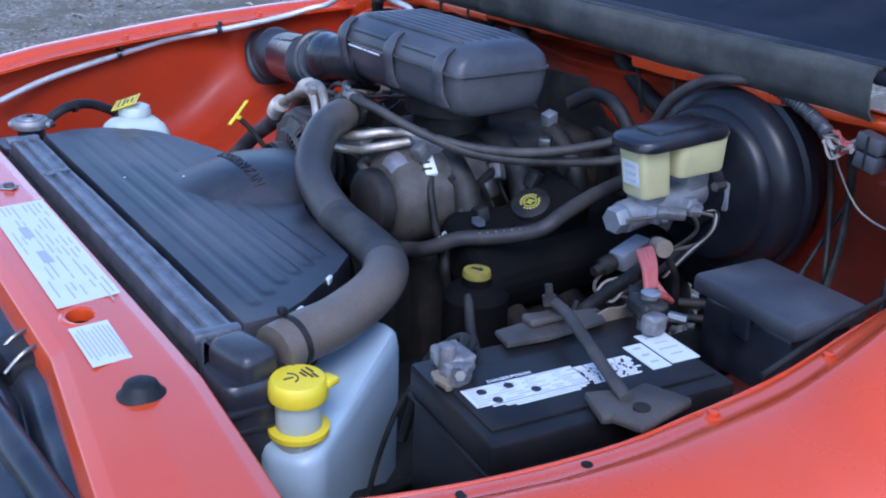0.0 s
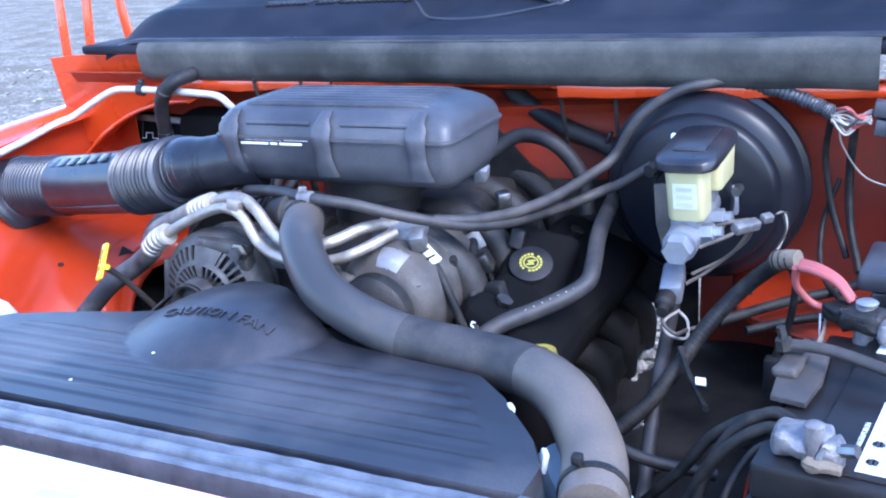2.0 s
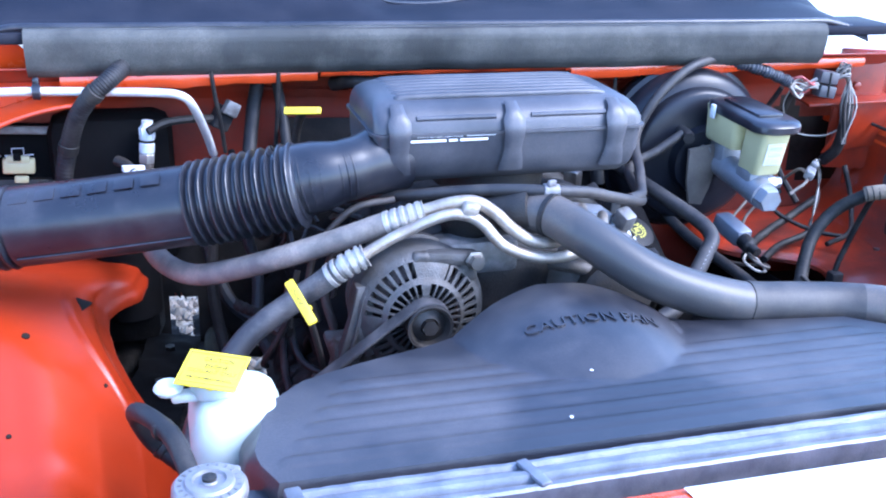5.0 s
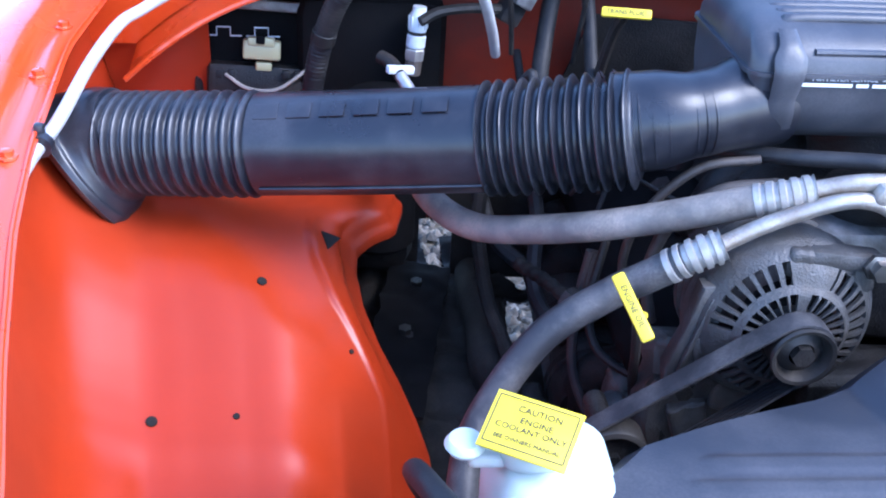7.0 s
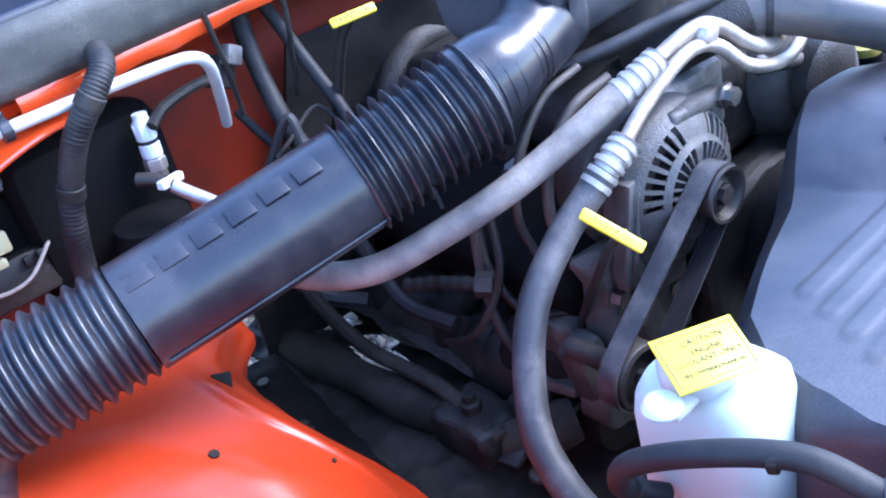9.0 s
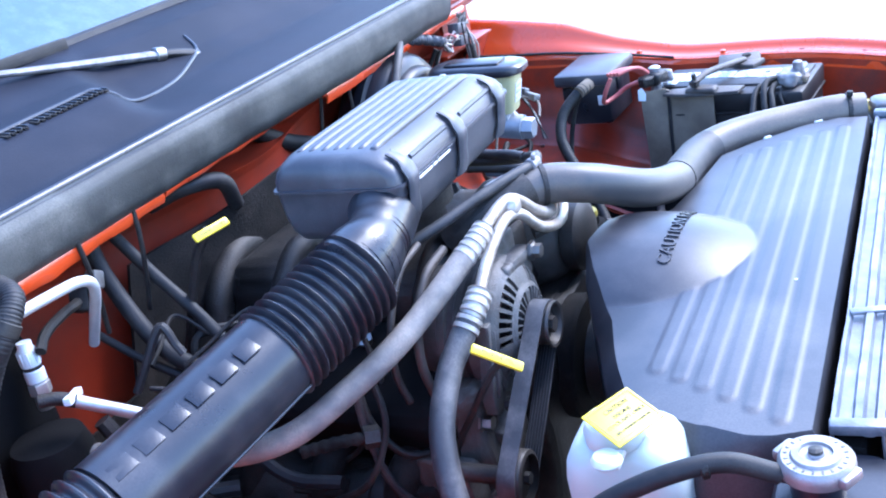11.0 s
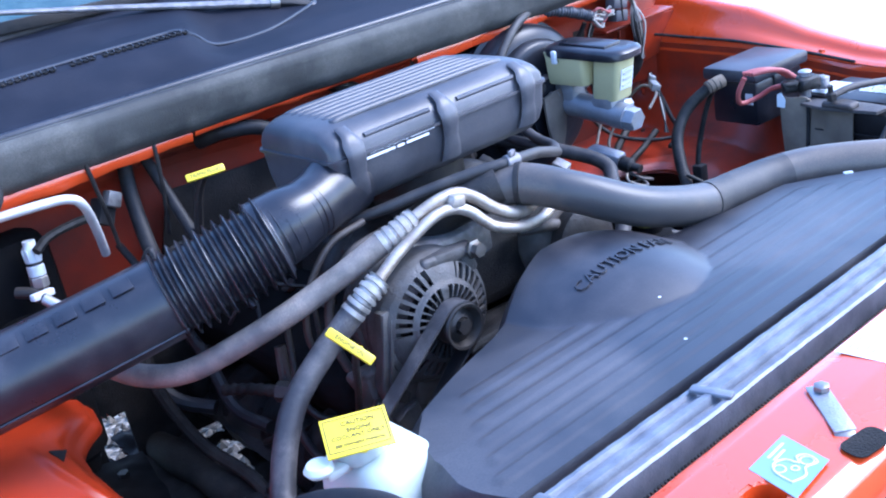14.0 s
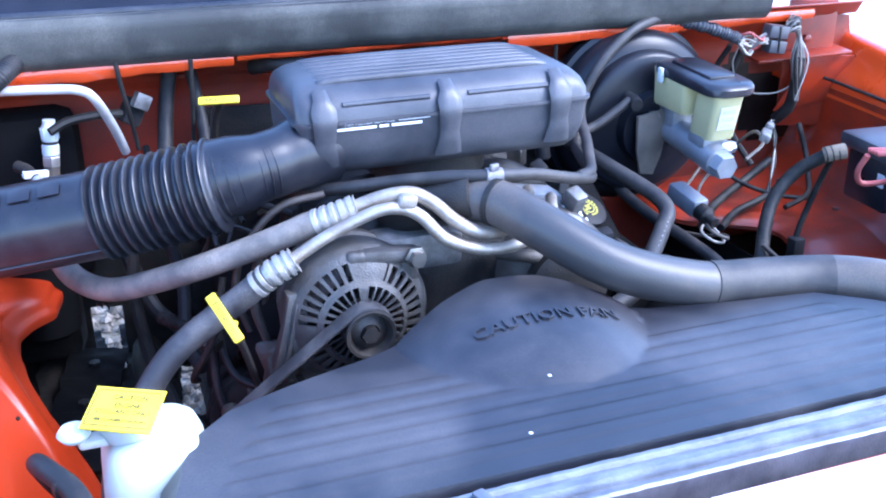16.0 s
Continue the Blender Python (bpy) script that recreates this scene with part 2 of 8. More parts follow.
def ground_material():
    m = bpy.data.materials.new("gravel")
    m.use_nodes = True
    n, l = m.node_tree.nodes, m.node_tree.links
    b = n["Principled BSDF"]
    b.inputs["Roughness"].default_value = 0.9
    co = n.new("ShaderNodeTexCoord")
    v = n.new("ShaderNodeTexVoronoi")
    v.inputs["Scale"].default_value = 48
    l.new(co.outputs["Object"], v.inputs["Vector"])
    ns = n.new("ShaderNodeTexNoise")
    ns.inputs["Scale"].default_value, ns.inputs["Detail"].default_value = 2.2, 9
    l.new(co.outputs["Object"], ns.inputs["Vector"])
    cr = n.new("ShaderNodeValToRGB")
    cr.color_ramp.elements[0].color, cr.color_ramp.elements[1].color = (0.035, 0.029, 0.021, 1), (0.48, 0.43, 0.36, 1)
    e = cr.color_ramp.elements.new(0.5)
    e.color = (0.17, 0.148, 0.115, 1)
    l.new(v.outputs["Color"], cr.inputs["Fac"])
    mx = n.new("ShaderNodeMix")
    mx.data_type = "RGBA"
    mx.inputs["B"].default_value = (0.115, 0.093, 0.060, 1)
    mr = n.new("ShaderNodeMapRange")
    mr.inputs["From Min"].default_value, mr.inputs["From Max"].default_value, mr.inputs["To Max"].default_value = 0.42, 0.60, 0.85
    l.new(ns.outputs["Fac"], mr.inputs["Value"])
    l.new(mr.outputs["Result"], mx.inputs["Factor"])
    l.new(cr.outputs["Color"], mx.inputs["A"])
    l.new(mx.outputs["Result"], b.inputs["Base Color"])
    bp = n.new("ShaderNodeBump")
    bp.inputs["Strength"].default_value, bp.inputs["Distance"].default_value = 0.8, 0.015
    l.new(v.outputs["Distance"], bp.inputs["Height"])
    bp.invert = True
    l.new(bp.outputs["Normal"], b.inputs["Normal"])
    return m


GRAVEL = ground_material()


# ---- building helpers ----
ORIGIN = {}
AT = Vector((0, 0, 0))


def stand(x=0.0, y=0.0, z=0.0):
    """Where the things that follow stand, from the place that their numbers name."""
    AT.x, AT.y, AT.z = x, y, z


def thing(name, at, label, category, group="", kind=""):
    ob = new(name)
    ob.location = Vector(at) + AT
    ob.empty_display_size = 0.05
    ORIGIN[ob.name] = Vector(at)
    return tagged(ob, label, category, group, kind)


def link_mesh(name, bm, mat, origin, smooth):
    me = bpy.data.meshes.new(name)
    bmesh.ops.translate(bm, verts=bm.verts, vec=-origin)
    bmesh.ops.recalc_face_normals(bm, faces=bm.faces)
    bm.to_mesh(me)
    bm.free()
    for p in me.polygons:
        p.use_smooth = True
    if smooth < 180:
        me.set_sharp_from_angle(angle=radians(smooth))
    me.materials.append(mat)
    return new(name, me)


def part(name, bm, mat, parent, label="", smooth=38):
    """One mesh under a thing or a part. The bmesh is in world coordinates."""
    origin = ORIGIN[parent.name]
    ob = link_mesh(name, bm, mat, origin, smooth)
    ob.parent = parent
    ORIGIN[ob.name] = origin
    return tagged(ob, label)


def solo(name, bm, mat, at, label, category, group="", kind="", smooth=38):
    """A thing made of one mesh."""
    ob = link_mesh(name, bm, mat, Vector(at), smooth)
    ob.location = Vector(at) + AT
    ORIGIN[ob.name] = Vector(at)
    return tagged(ob, label, category, group, kind)


def spline(pts, steps=8):
    """Catmull-Rom through the points."""
    p = [Vector(q) for q in pts]
    p = [p[0] * 2 - p[1]] + p + [p[-1] * 2 - p[-2]]
    out = []
    for i in range(1, len(p) - 2):
        a, b, c, d = p[i - 1 : i + 3]
        for s in range(steps):
            t = s / steps
            out.append(0.5 * (2 * b + (c - a) * t + (2 * a - 5 * b + 4 * c - d) * t * t + (3 * b - a - 3 * c + d) * t**3))
    out.append(p[-2])
    return out


def bridge(bm, rings, closed=True, caps=True):
    vs = [[bm.verts.new(q) for q in r] for r in rings]
    k = len(rings[0])
    for a, b in zip(vs, vs[1:]):
        for i in range(k if closed else k - 1):
            bm.faces.new((a[i], a[(i + 1) % k], b[(i + 1) % k], b[i]))
    if caps:
        bm.faces.new(vs[0][::-1])
        bm.faces.new(vs[-1])
    return vs


def tube(pts, r, seg=14, steps=8, bm=None, smooth=True, flat=1.0, up=None):
    """A round bar along a curve. r: a radius, or a function of 0..1. flat: height over width."""
    bm = bm or bmesh.new()
    path = spline(pts, steps) if smooth else [Vector(q) for q in pts]
    n, rings, side = len(path), [], None
    for i, q in enumerate(path):
        d = (path[min(i + 1, n - 1)] - path[max(i - 1, 0)]).normalized()
        if side is None:
            ref = Vector(up) if up else (Vector((0, 0, 1)) if abs(d.z) < 0.9 else Vector((1, 0, 0)))
            side = d.cross(ref).normalized()
        side = (side - d * side.dot(d)).normalized()
        top = side.cross(d)
        rad = r(i / (n - 1)) if callable(r) else r
        rings.append([q + rad * (math.cos(a) * side + flat * math.sin(a) * top) for a in (2 * math.pi * k / seg for k in range(seg))])
    bridge(bm, rings)
    return bm


def lathe(profile, at, axis=(0, 0, 1), seg=32, bm=None, closed=True):
    """profile: pairs of radius and height along the axis."""
    bm = bm or bmesh.new()
    z = Vector(axis).normalized()
    x = z.cross(Vector((0, 0, 1)) if abs(z.z) < 0.9 else Vector((1, 0, 0))).normalized()
    y = z.cross(x)
    rings = [[Vector(at) + z * h + max(r, 1e-4) * (math.cos(a) * x + math.sin(a) * y) for a in (2 * math.pi * k / seg for k in range(seg))] for r, h in profile]
    bridge(bm, rings, caps=closed)
    return bm


def rbox(at, size, bevel=0.004, turn=(0, 0, 0), bm=None, seg=2, taper=1.0):
    """A box with rounded edges. turn: degrees. taper: width at the foot over width at the top."""
    own = bmesh.new()
    bmesh.ops.create_cube(own, size=1)
    for v in own.verts:
        k = taper if v.co.z < 0 else 1
        v.co = Vector((v.co.x * size[0] * k, v.co.y * size[1] * k, v.co.z * size[2]))
    if bevel:
        bmesh.ops.bevel(own, geom=own.edges[:], offset=min(bevel, min(size) * 0.45), segments=seg, affect="EDGES", profile=0.5)
    bmesh.ops.transform(own, matrix=pose(*at, *turn), verts=own.verts)
    if bm is None:
        return own
    me = bpy.data.meshes.new("tmp")
    own.to_mesh(me)
    own.free()
    bm.from_mesh(me)
    bpy.data.meshes.remove(me)
    return bm


def bar(a, b, w, h, bevel=0.002, bm=None, up=(0, 0, 1)):
    """A flat bar from a to b."""
    a, b = Vector(a), Vector(b)
    d = (b - a).normalized()
    s = d.cross(Vector(up)).normalized()
    t = s.cross(d)
    m = Matrix((s, d, t)).transposed().to_4x4()
    m.translation = (a + b) / 2
    own = rbox((0, 0, 0), (w, (b - a).length, h), bevel)
    bmesh.ops.transform(own, matrix=m, verts=own.verts)
    if bm is None:
        return own
    me = bpy.data.meshes.new("tmp")
    own.to_mesh(me)
    own.free()
    bm.from_mesh(me)
    bpy.data.meshes.remove(me)
    return bm


def plate(outline, z0, z1, bevel=0.003, m=None):
    """A flat piece with an outline in x and y, from z0 to z1."""
    bm = bmesh.new()
    lo = [bm.verts.new((x, y, z0)) for x, y in outline]
    hi = [bm.verts.new((x, y, z1)) for x, y in outline]
    k = len(lo)
    bm.faces.new(lo[::-1])
    top = bm.faces.new(hi)
    for i in range(k):
        bm.faces.new((lo[i], lo[(i + 1) % k], hi[(i + 1) % k], hi[i]))
    if bevel:
        bmesh.ops.bevel(bm, geom=list(top.edges), offset=bevel, segments=2, affect="EDGES", profile=0.5)
    if m is not None:
        bmesh.ops.transform(bm, matrix=m, verts=bm.verts)
    return bm


def thicken(bm, faces, thick):
    """Give a skin a back at an even distance, and close its borders."""
    bm.normal_update()
    twin = {v: bm.verts.new(v.co - v.normal * thick) for v in list(bm.verts) if v.link_faces}
    rim = [e for e in bm.edges if len(e.link_faces) == 1]
    for f in faces:
        bm.faces.new([twin[v] for v in reversed(f.verts)])
    for e in rim:
        a, b = e.verts
        bm.faces.new((a, b, twin[b], twin[a]))


def sheet(f, nu, nv, thick=0.002):
    """A skin: f(u, v) with u and v in 0..1 gives its points. It has a thickness."""
    bm = bmesh.new()
    grid = [[bm.verts.new(f(i / nu, j / nv)) for j in range(nv + 1)] for i in range(nu + 1)]
    faces = []
    for i in range(nu):
        for j in range(nv):
            faces.append(bm.faces.new((grid[i][j], grid[i + 1][j], grid[i + 1][j + 1], grid[i][j + 1])))
    thicken(bm, faces, thick)
    return bm


def pierced(f, nu, nv, thick, gone):
    """A skin with openings: gone(point) says where it is cut away."""
    bm = bmesh.new()
    grid = [[bm.verts.new(f(i / nu, j / nv)) for j in range(nv + 1)] for i in range(nu + 1)]
    faces = []
    for i in range(nu):
        for j in range(nv):
            q = (grid[i][j], grid[i + 1][j], grid[i + 1][j + 1], grid[i][j + 1])
            if not gone(sum((v.co for v in q), Vector()) / 4):
                faces.append(bm.faces.new(q))
    bmesh.ops.delete(bm, geom=[v for v in bm.verts if not v.link_faces], context="VERTS")
    thicken(bm, faces, thick)
    return bm


def inside(poly, x, y):
    hit = False
    for (ax, ay), (bx, by) in zip(poly, poly[1:] + poly[:1]):
        if (ay > y) != (by > y) and x < (bx - ax) * (y - ay) / (by - ay) + ax:
            hit = not hit
    return hit


def rrect(w, h, r, n=5):
    """A rounded rectangle round the origin, as pairs."""
    out = []
    for cx, cy, a0 in ((w / 2 - r, h / 2 - r, 0), (-w / 2 + r, h / 2 - r, 90), (-w / 2 + r, -h / 2 + r, 180), (w / 2 - r, -h / 2 + r, 270)):
        for k in range(n + 1):
            a = radians(a0 + 90 * k / n)
            out.append((cx + r * math.cos(a), cy + r * math.sin(a)))
    return out


def lerp(table, x):
    return float(np.interp(x, [a for a, _ in table], [b for _, b in table]))


def words(text, size, m, extrude=0.0004, align="CENTER"):
    """Letters as a mesh, flat in the plane of m, with x along the line."""
    cu = bpy.data.curves.new("letters", "FONT")
    cu.body, cu.size, cu.extrude, cu.align_x, cu.align_y = text, size, extrude, align, "CENTER"
    cu.resolution_u = 2
    ob = bpy.data.objects.new("letters", cu)
    me = bpy.data.meshes.new_from_object(ob)
    bm = bmesh.new()
    bm.from_mesh(me)
    bmesh.ops.transform(bm, matrix=m, verts=bm.verts)
    bpy.data.objects.remove(ob)
    bpy.data.curves.remove(cu)
    bpy.data.meshes.remove(me)
    return bm


def frame_of(origin, xdir, ydir):
    """A matrix with its x and y along the given ways."""
    x = Vector(xdir).normalized()
    z = x.cross(Vector(ydir)).normalized()
    y = z.cross(x)
    m = Matrix((x, y, z)).transposed().to_4x4()
    m.translation = Vector(origin)
    return m


def lump(at, size, mat_scale=9, amount=0.012, bevel=0.03, seed=0, turn=(0, 0, 0)):
    """A cast, uneven block."""
    bm = rbox((0, 0, 0), size, bevel, seg=3)
    bmesh.ops.subdivide_edges(bm, edges=bm.edges[:], cuts=4, use_grid_fill=True)
    for v in bm.verts:
        v.co += amount * noise.noise_vector(v.co * mat_scale + Vector((seed * 7.1, seed, 0))) + 0.5 * amount * noise.noise_vector(v.co * mat_scale * 3.3 + Vector((seed, 0, 5)))
    bmesh.ops.transform(bm, matrix=pose(*at, *turn), verts=bm.verts)
    return bm


# ---- ground ----
def make_ground():
    bm = bmesh.new()
    bmesh.ops.create_grid(bm, x_segments=60, y_segments=60, size=1)
    for v in bm.verts:
        x, y = v.co.x, v.co.y
        v.co.x, v.co.y = 600 * x * abs(x) ** 2, 600 * y * abs(y) ** 2
        if abs(v.co.x) < 40 and abs(v.co.y) < 40:
            v.co.z = 0.03 * noise.noise(Vector((v.co.x * 0.7, v.co.y * 0.7, 0)))
    solo("ground", bm, GRAVEL, (0, 0, 0), "grey and tan gravel with dead leaves and dry grass", "ground", kind="structure", smooth=180)


def make_litter():
    """Dead leaves, dry blades and pale stones lying on the gravel."""
    random.seed(5)
    verts, faces = [], []
    for i in range(2600):
        x, y = (-random.uniform(1.6, 13), random.uniform(-3, 8)) if i % 5 else (random.uniform(1.6, 9), random.uniform(-2, 6))
        s, a = random.uniform(0.012, 0.05), random.uniform(0, 6.28)
        ca, sa = math.cos(a) * s, math.sin(a) * s
        w = random.uniform(0.3, 0.8)
        z = 0.004 + 0.03 * noise.noise(Vector((x * 0.7, y * 0.7, 0)))
        k = len(verts)
        verts += [(x - ca, y - sa, z), (x + sa * w, y - ca * w, z + 0.4 * s), (x + ca, y + sa, z + 0.01), (x - sa * w, y + ca * w, z + 0.3 * s), (x, y, z - 0.004)]
        faces += [(k, k + 1, k + 2), (k, k + 2, k + 3), (k, k + 4, k + 1), (k + 3, k + 2, k + 4)]
    me = bpy.data.meshes.new("leaf_litter")
    me.from_pydata(verts, [], faces)
    m = material("dry_litter", (0.36, 0.30, 0.20), 0.8, vary=0.6, scale=3, bump=0.2, dust=(0.62, 0.58, 0.50), dust_amount=0.9)
    me.materials.append(m)
    tagged(new("leaf_litter", me), "pale dead leaves and dry blades on the gravel", "leaf litter", kind="stuff")


def make_gravel():
    """Loose stones under the car, seen through the torn gaps."""
    random.seed(9)
    verts, faces = [], []
    for _ in range(4500):
        x, y, s = random.uniform(-1.0, 1.0), random.uniform(0.8, 3.0), random.uniform(0.008, 0.030)
        k, a = len(verts), random.uniform(0, 6.28)
        z = 0.004 + 0.03 * noise.noise(Vector((x * 0.7, y * 0.7, 0)))
        verts += [(x + s * random.uniform(0.6, 1) * math.cos(a + j * 1.257), y + s * random.uniform(0.6, 1) * math.sin(a + j * 1.257), z - 0.003) for j in range(5)]
        verts.append((x + random.uniform(-0.3, 0.3) * s, y + random.uniform(-0.3, 0.3) * s, z + s * random.uniform(0.4, 0.9)))
        faces += [(k + j, k + (j + 1) % 5, k + 5) for j in range(5)]
    me = bpy.data.meshes.new("gravel")
    me.from_pydata(verts, [], faces)
    m = material("brown_gravel", (0.16, 0.13, 0.10), 0.85, vary=0.5, scale=20, bump=0.4, dust=(0.34, 0.29, 0.23), dust_amount=0.6)
    nt = m.node_tree
    geo = nt.nodes.new("ShaderNodeNewGeometry")
    hue = nt.nodes.new("ShaderNodeHueSaturation")
    rng = nt.nodes.new("ShaderNodeMapRange")
    rng.inputs["To Min"].default_value, rng.inputs["To Max"].default_value = 0.25, 1.5
    nt.links.new(geo.outputs["Random Per Island"], rng.inputs["Value"])
    nt.links.new(rng.outputs["Result"], hue.inputs["Value"])
    base = nt.nodes["Principled BSDF"].inputs["Base Color"]
    nt.links.new(base.links[0].from_socket, hue.inputs["Color"])
    nt.links.new(hue.outputs["Color"], base)
    me.materials.append(m)
    tagged(new("gravel", me), "loose brown and grey gravel stones under the car", "gravel", kind="stuff")


make_ground()
make_litter()
make_gravel()


def make_pad():
    # added slab: its pale colour paints the sunlight lying on this side's ground
    bm = rbox((8.2, 3.0, 0.02), (13.6, 22, 0.06), 0.01)
    solo("pavement", bm, SUNLIT_GROUND, (8.2, 3.0, -0.01), "added pad beside the car, near-white for the sunlit ground", "pavement", kind="structure")


make_pad()


# ---- bodywork ----
def make_fender(side):
    """A front wing with its rolled inner lip; side is -1 or 1."""
    root = thing("front_fender", (side * 0.95, 0.2, 0.45), "glossy orange-red painted steel front wing beside the engine bay", "fender", group="front fenders")

    def lip(y):
        if side > 0:
            x = lerp([(-0.30, 0.70), (-0.1, 0.80), (0.0, 0.845), (0.1, 0.875), (0.2, 0.888), (0.45, 0.888), (0.9, 0.87), (1.6, 0.86)], y)
            z = lerp([(-0.30, 1.03), (0.1, 1.055), (0.40, 1.062), (0.52, 1.082), (0.65, 1.100), (0.9, 1.112), (1.6, 1.13)], y)
        else:
            x = -lerp([(-0.30, 0.70), (-0.1, 0.77), (0.07, 0.80), (0.2, 0.835), (0.36, 0.872), (0.5, 0.895), (0.75, 0.92), (1.0, 0.91), (1.6, 0.90)], y)
            z = lerp([(-0.30, 1.05), (0.1, 1.11), (0.5, 1.14), (0.9, 1.16), (1.6, 1.19)], y)
        return x, z

    prof = [(0.0, -0.030 if side > 0 else -0.006), (0.004, -0.004), (0.012, 0.0), (0.030, 0.0), (0.038, 0.004), (0.046, 0.013), (0.060, 0.016), (0.10, 0.012), (0.16, -0.01), (0.20, -0.05), (0.225, -0.12), (0.235, -0.25), (0.23, -0.45), (0.22, -0.62)]

    def skin(u, v):
        y = -0.30 + 1.9 * u
        x, z = lip(y)
        f = v * (len(prof) - 1)
        i = min(int(f), len(prof) - 2)
        t = f - i
        dx, dz = (prof[i][k] * (1 - t) + prof[i + 1][k] * t for k in (0, 1))
        if side > 0:
            # the wing swells above its inner flange towards the windscreen
            dz += lerp([(0.36, 0.0), (0.52, 0.010), (0.65, 0.038), (0.76, 0.052), (0.9, 0.066), (1.6, 0.08)], y) * min(1.0, dx / 0.05)
        return Vector((x + side * dx, y, z + dz))

    part("outer_skin", sheet(skin, 48, (len(prof) - 1) * 2, 0.0015), RED, root, smooth=50)
    if side > 0:
        for y in (0.14, 0.02):
            x, z = lip(y)
            part("bolt_hole", lathe([(0.006, 0), (0.006, 0.0012), (0.0045, 0.0012)], (x + 0.021, y, z + 0.0005), seg=14), DARK, root)
    for y in (0.30, 0.48, 0.66, 0.80):
        x, z = lip(y)
        part("fender_bolt", lathe([(0.010, 0), (0.010, 0.002), (0.0065, 0.003), (0.0065, 0.008), (0.005, 0.009)], (x + side * 0.020, y, z), seg=6), RED, root)
    part("lip_bead", tube([(lip(y)[0] + side * 0.0035, y, lip(y)[1] - 0.002) for y in [-0.28 + 0.08 * k for k in range(18)]], 0.0022, 6, steps=2), RED, root)
    return root, lip


fender_p, LIP_P = make_fender(-1)
fender_d, LIP_D = make_fender(1)


def make_wheelhouse_p():
    """The bulging inner wing on the side of the coolant bottle."""
    root = thing("inner_fender", (-0.75, 0.45, 0.6), "orange-red painted inner wing with drilled holes and a dark cut-out", "inner fender", group="inner fenders")
    edge = [(-0.30, -0.56, 0.66), (0.20, -0.515, 0.64), (0.40, -0.505, 0.655), (0.48, -0.512, 0.695), (0.525, -0.522, 0.742), (0.54, -0.536, 0.778), (0.565, -0.558, 0.818), (0.59, -0.580, 0.850), (0.63, -0.601, 0.882), (0.67, -0.609, 0.903), (0.70, -0.604, 0.918), (0.72, -0.585, 0.925), (0.745, -0.555, 0.925), (0.80, -0.545, 0.925), (0.95, -0.54, 0.90)]

    def skin(u, v):
        y = -0.30 + 1.25 * u
        lx, lz = ((LIP_P(y - 0.05)[k] + 2 * LIP_P(y)[k] + LIP_P(y + 0.05)[k]) / 4 for k in (0, 1))
        ex, ez = (float(np.interp(y + 0.008, [e[0] for e in edge], [e[k] for e in edge])) for k in (1, 2))
        ex += 0.010 + 0.006 * min(1.0, max(0.0, (y - 0.45) / 0.06), max(0.0, (0.70 - y) / 0.05))
        rise = [(-0.3, 0.80), (0.1, 0.82), (0.42, 0.874), (0.50, 0.918), (0.57, 0.962), (0.64, 0.984), (0.70, 0.990), (0.8, 0.97), (0.95, 0.93)]
        mid = (lerp(rise, y - 0.045) + 2 * lerp(rise, y - 0.015) + 2 * lerp(rise, y + 0.015) + lerp(rise, y + 0.045)) / 6
        pts = [(lx - 0.034, lz + 0.001), (lx - 0.030, lz - 0.07), (lx + 0.0, mid + 0.055), (lx + 0.17 * (ex - lx), mid + 0.010), (lx + 0.31 * (ex - lx), mid + 0.003), (lx + 0.46 * (ex - lx), mid + 0.002), (lx + 0.62 * (ex - lx), mid - 0.010), (ex * 0.6 - 0.27, ez * 0.55 + mid * 0.45 + 0.012), (ex - 0.018, ez + 0.024), (ex - 0.008, ez + 0.010), (ex, ez), (ex, ez - 0.010)]
        f = v * (len(pts) - 1)
        i = min(int(f), len(pts) - 2)
        t = f - i
        q = [Vector((p[0], 0, p[1])) for p in (pts[max(i - 1, 0)], pts[i], pts[i + 1], pts[min(i + 2, len(pts) - 1)])]
        c = 0.5 * (2 * q[1] + (q[2] - q[0]) * t + (2 * q[0] - 5 * q[1] + 4 * q[2] - q[3]) * t * t + (3 * q[1] - q[0] - 3 * q[2] + q[3]) * t**3)
        # two pressed beads that follow the edge, and a soft step across the front
        bead = 0.0
        for off, ya, yb, high in ((0.050, 0.30, 0.70, 0.0075), (0.105, 0.26, 0.50, 0.0055)):
            run = min(1.0, max(0.0, (y - ya) / 0.05)) * min(1.0, max(0.0, (yb - y) / 0.05))
            bead += high * run * math.exp(-(((ex - c.x) - off) / 0.007) ** 2)
        bead -= 0.010 / (1 + math.exp((y - 0.375) / 0.007)) * min(1.0, max(0.0, (v - 0.2) / 0.1)) * min(1.0, max(0.0, (0.85 - v) / 0.15))
        return Vector((c.x - 0.4 * max(0.0, bead), y, c.z + bead))

    part("panel", sheet(skin, 150, 190, 0.0015), RED_IN, root, smooth=180)

    def on_wing(x, y):
        """The wing's surface at this place, and its upward direction."""
        u = (y + 0.30) / 1.25
        v = min((k / 400 for k in range(120, 360)), key=lambda k: abs(skin(u, k).x - x))
        q = skin(u, v)
        n = (skin(u, v + 0.01) - q).cross(skin(u + 0.01, v) - q).normalized()
        return q, n if n.z > 0 else -n

    for (x, y, z), r in (((-0.697, 0.566, 0.960), 0.0055), ((-0.794, 0.414, 0.874), 0.0058), ((-0.712, 0.421, 0.871), 0.0033), ((-0.598, 0.535, 0.908), 0.0028)):
        part("drilled_hole", lathe([(r, -0.003), (r, 0.0035), (r * 0.6, 0.0035)], *on_wing(x, y), seg=14), DARK, root)
    q, n = on_wing(-0.625, 0.660)
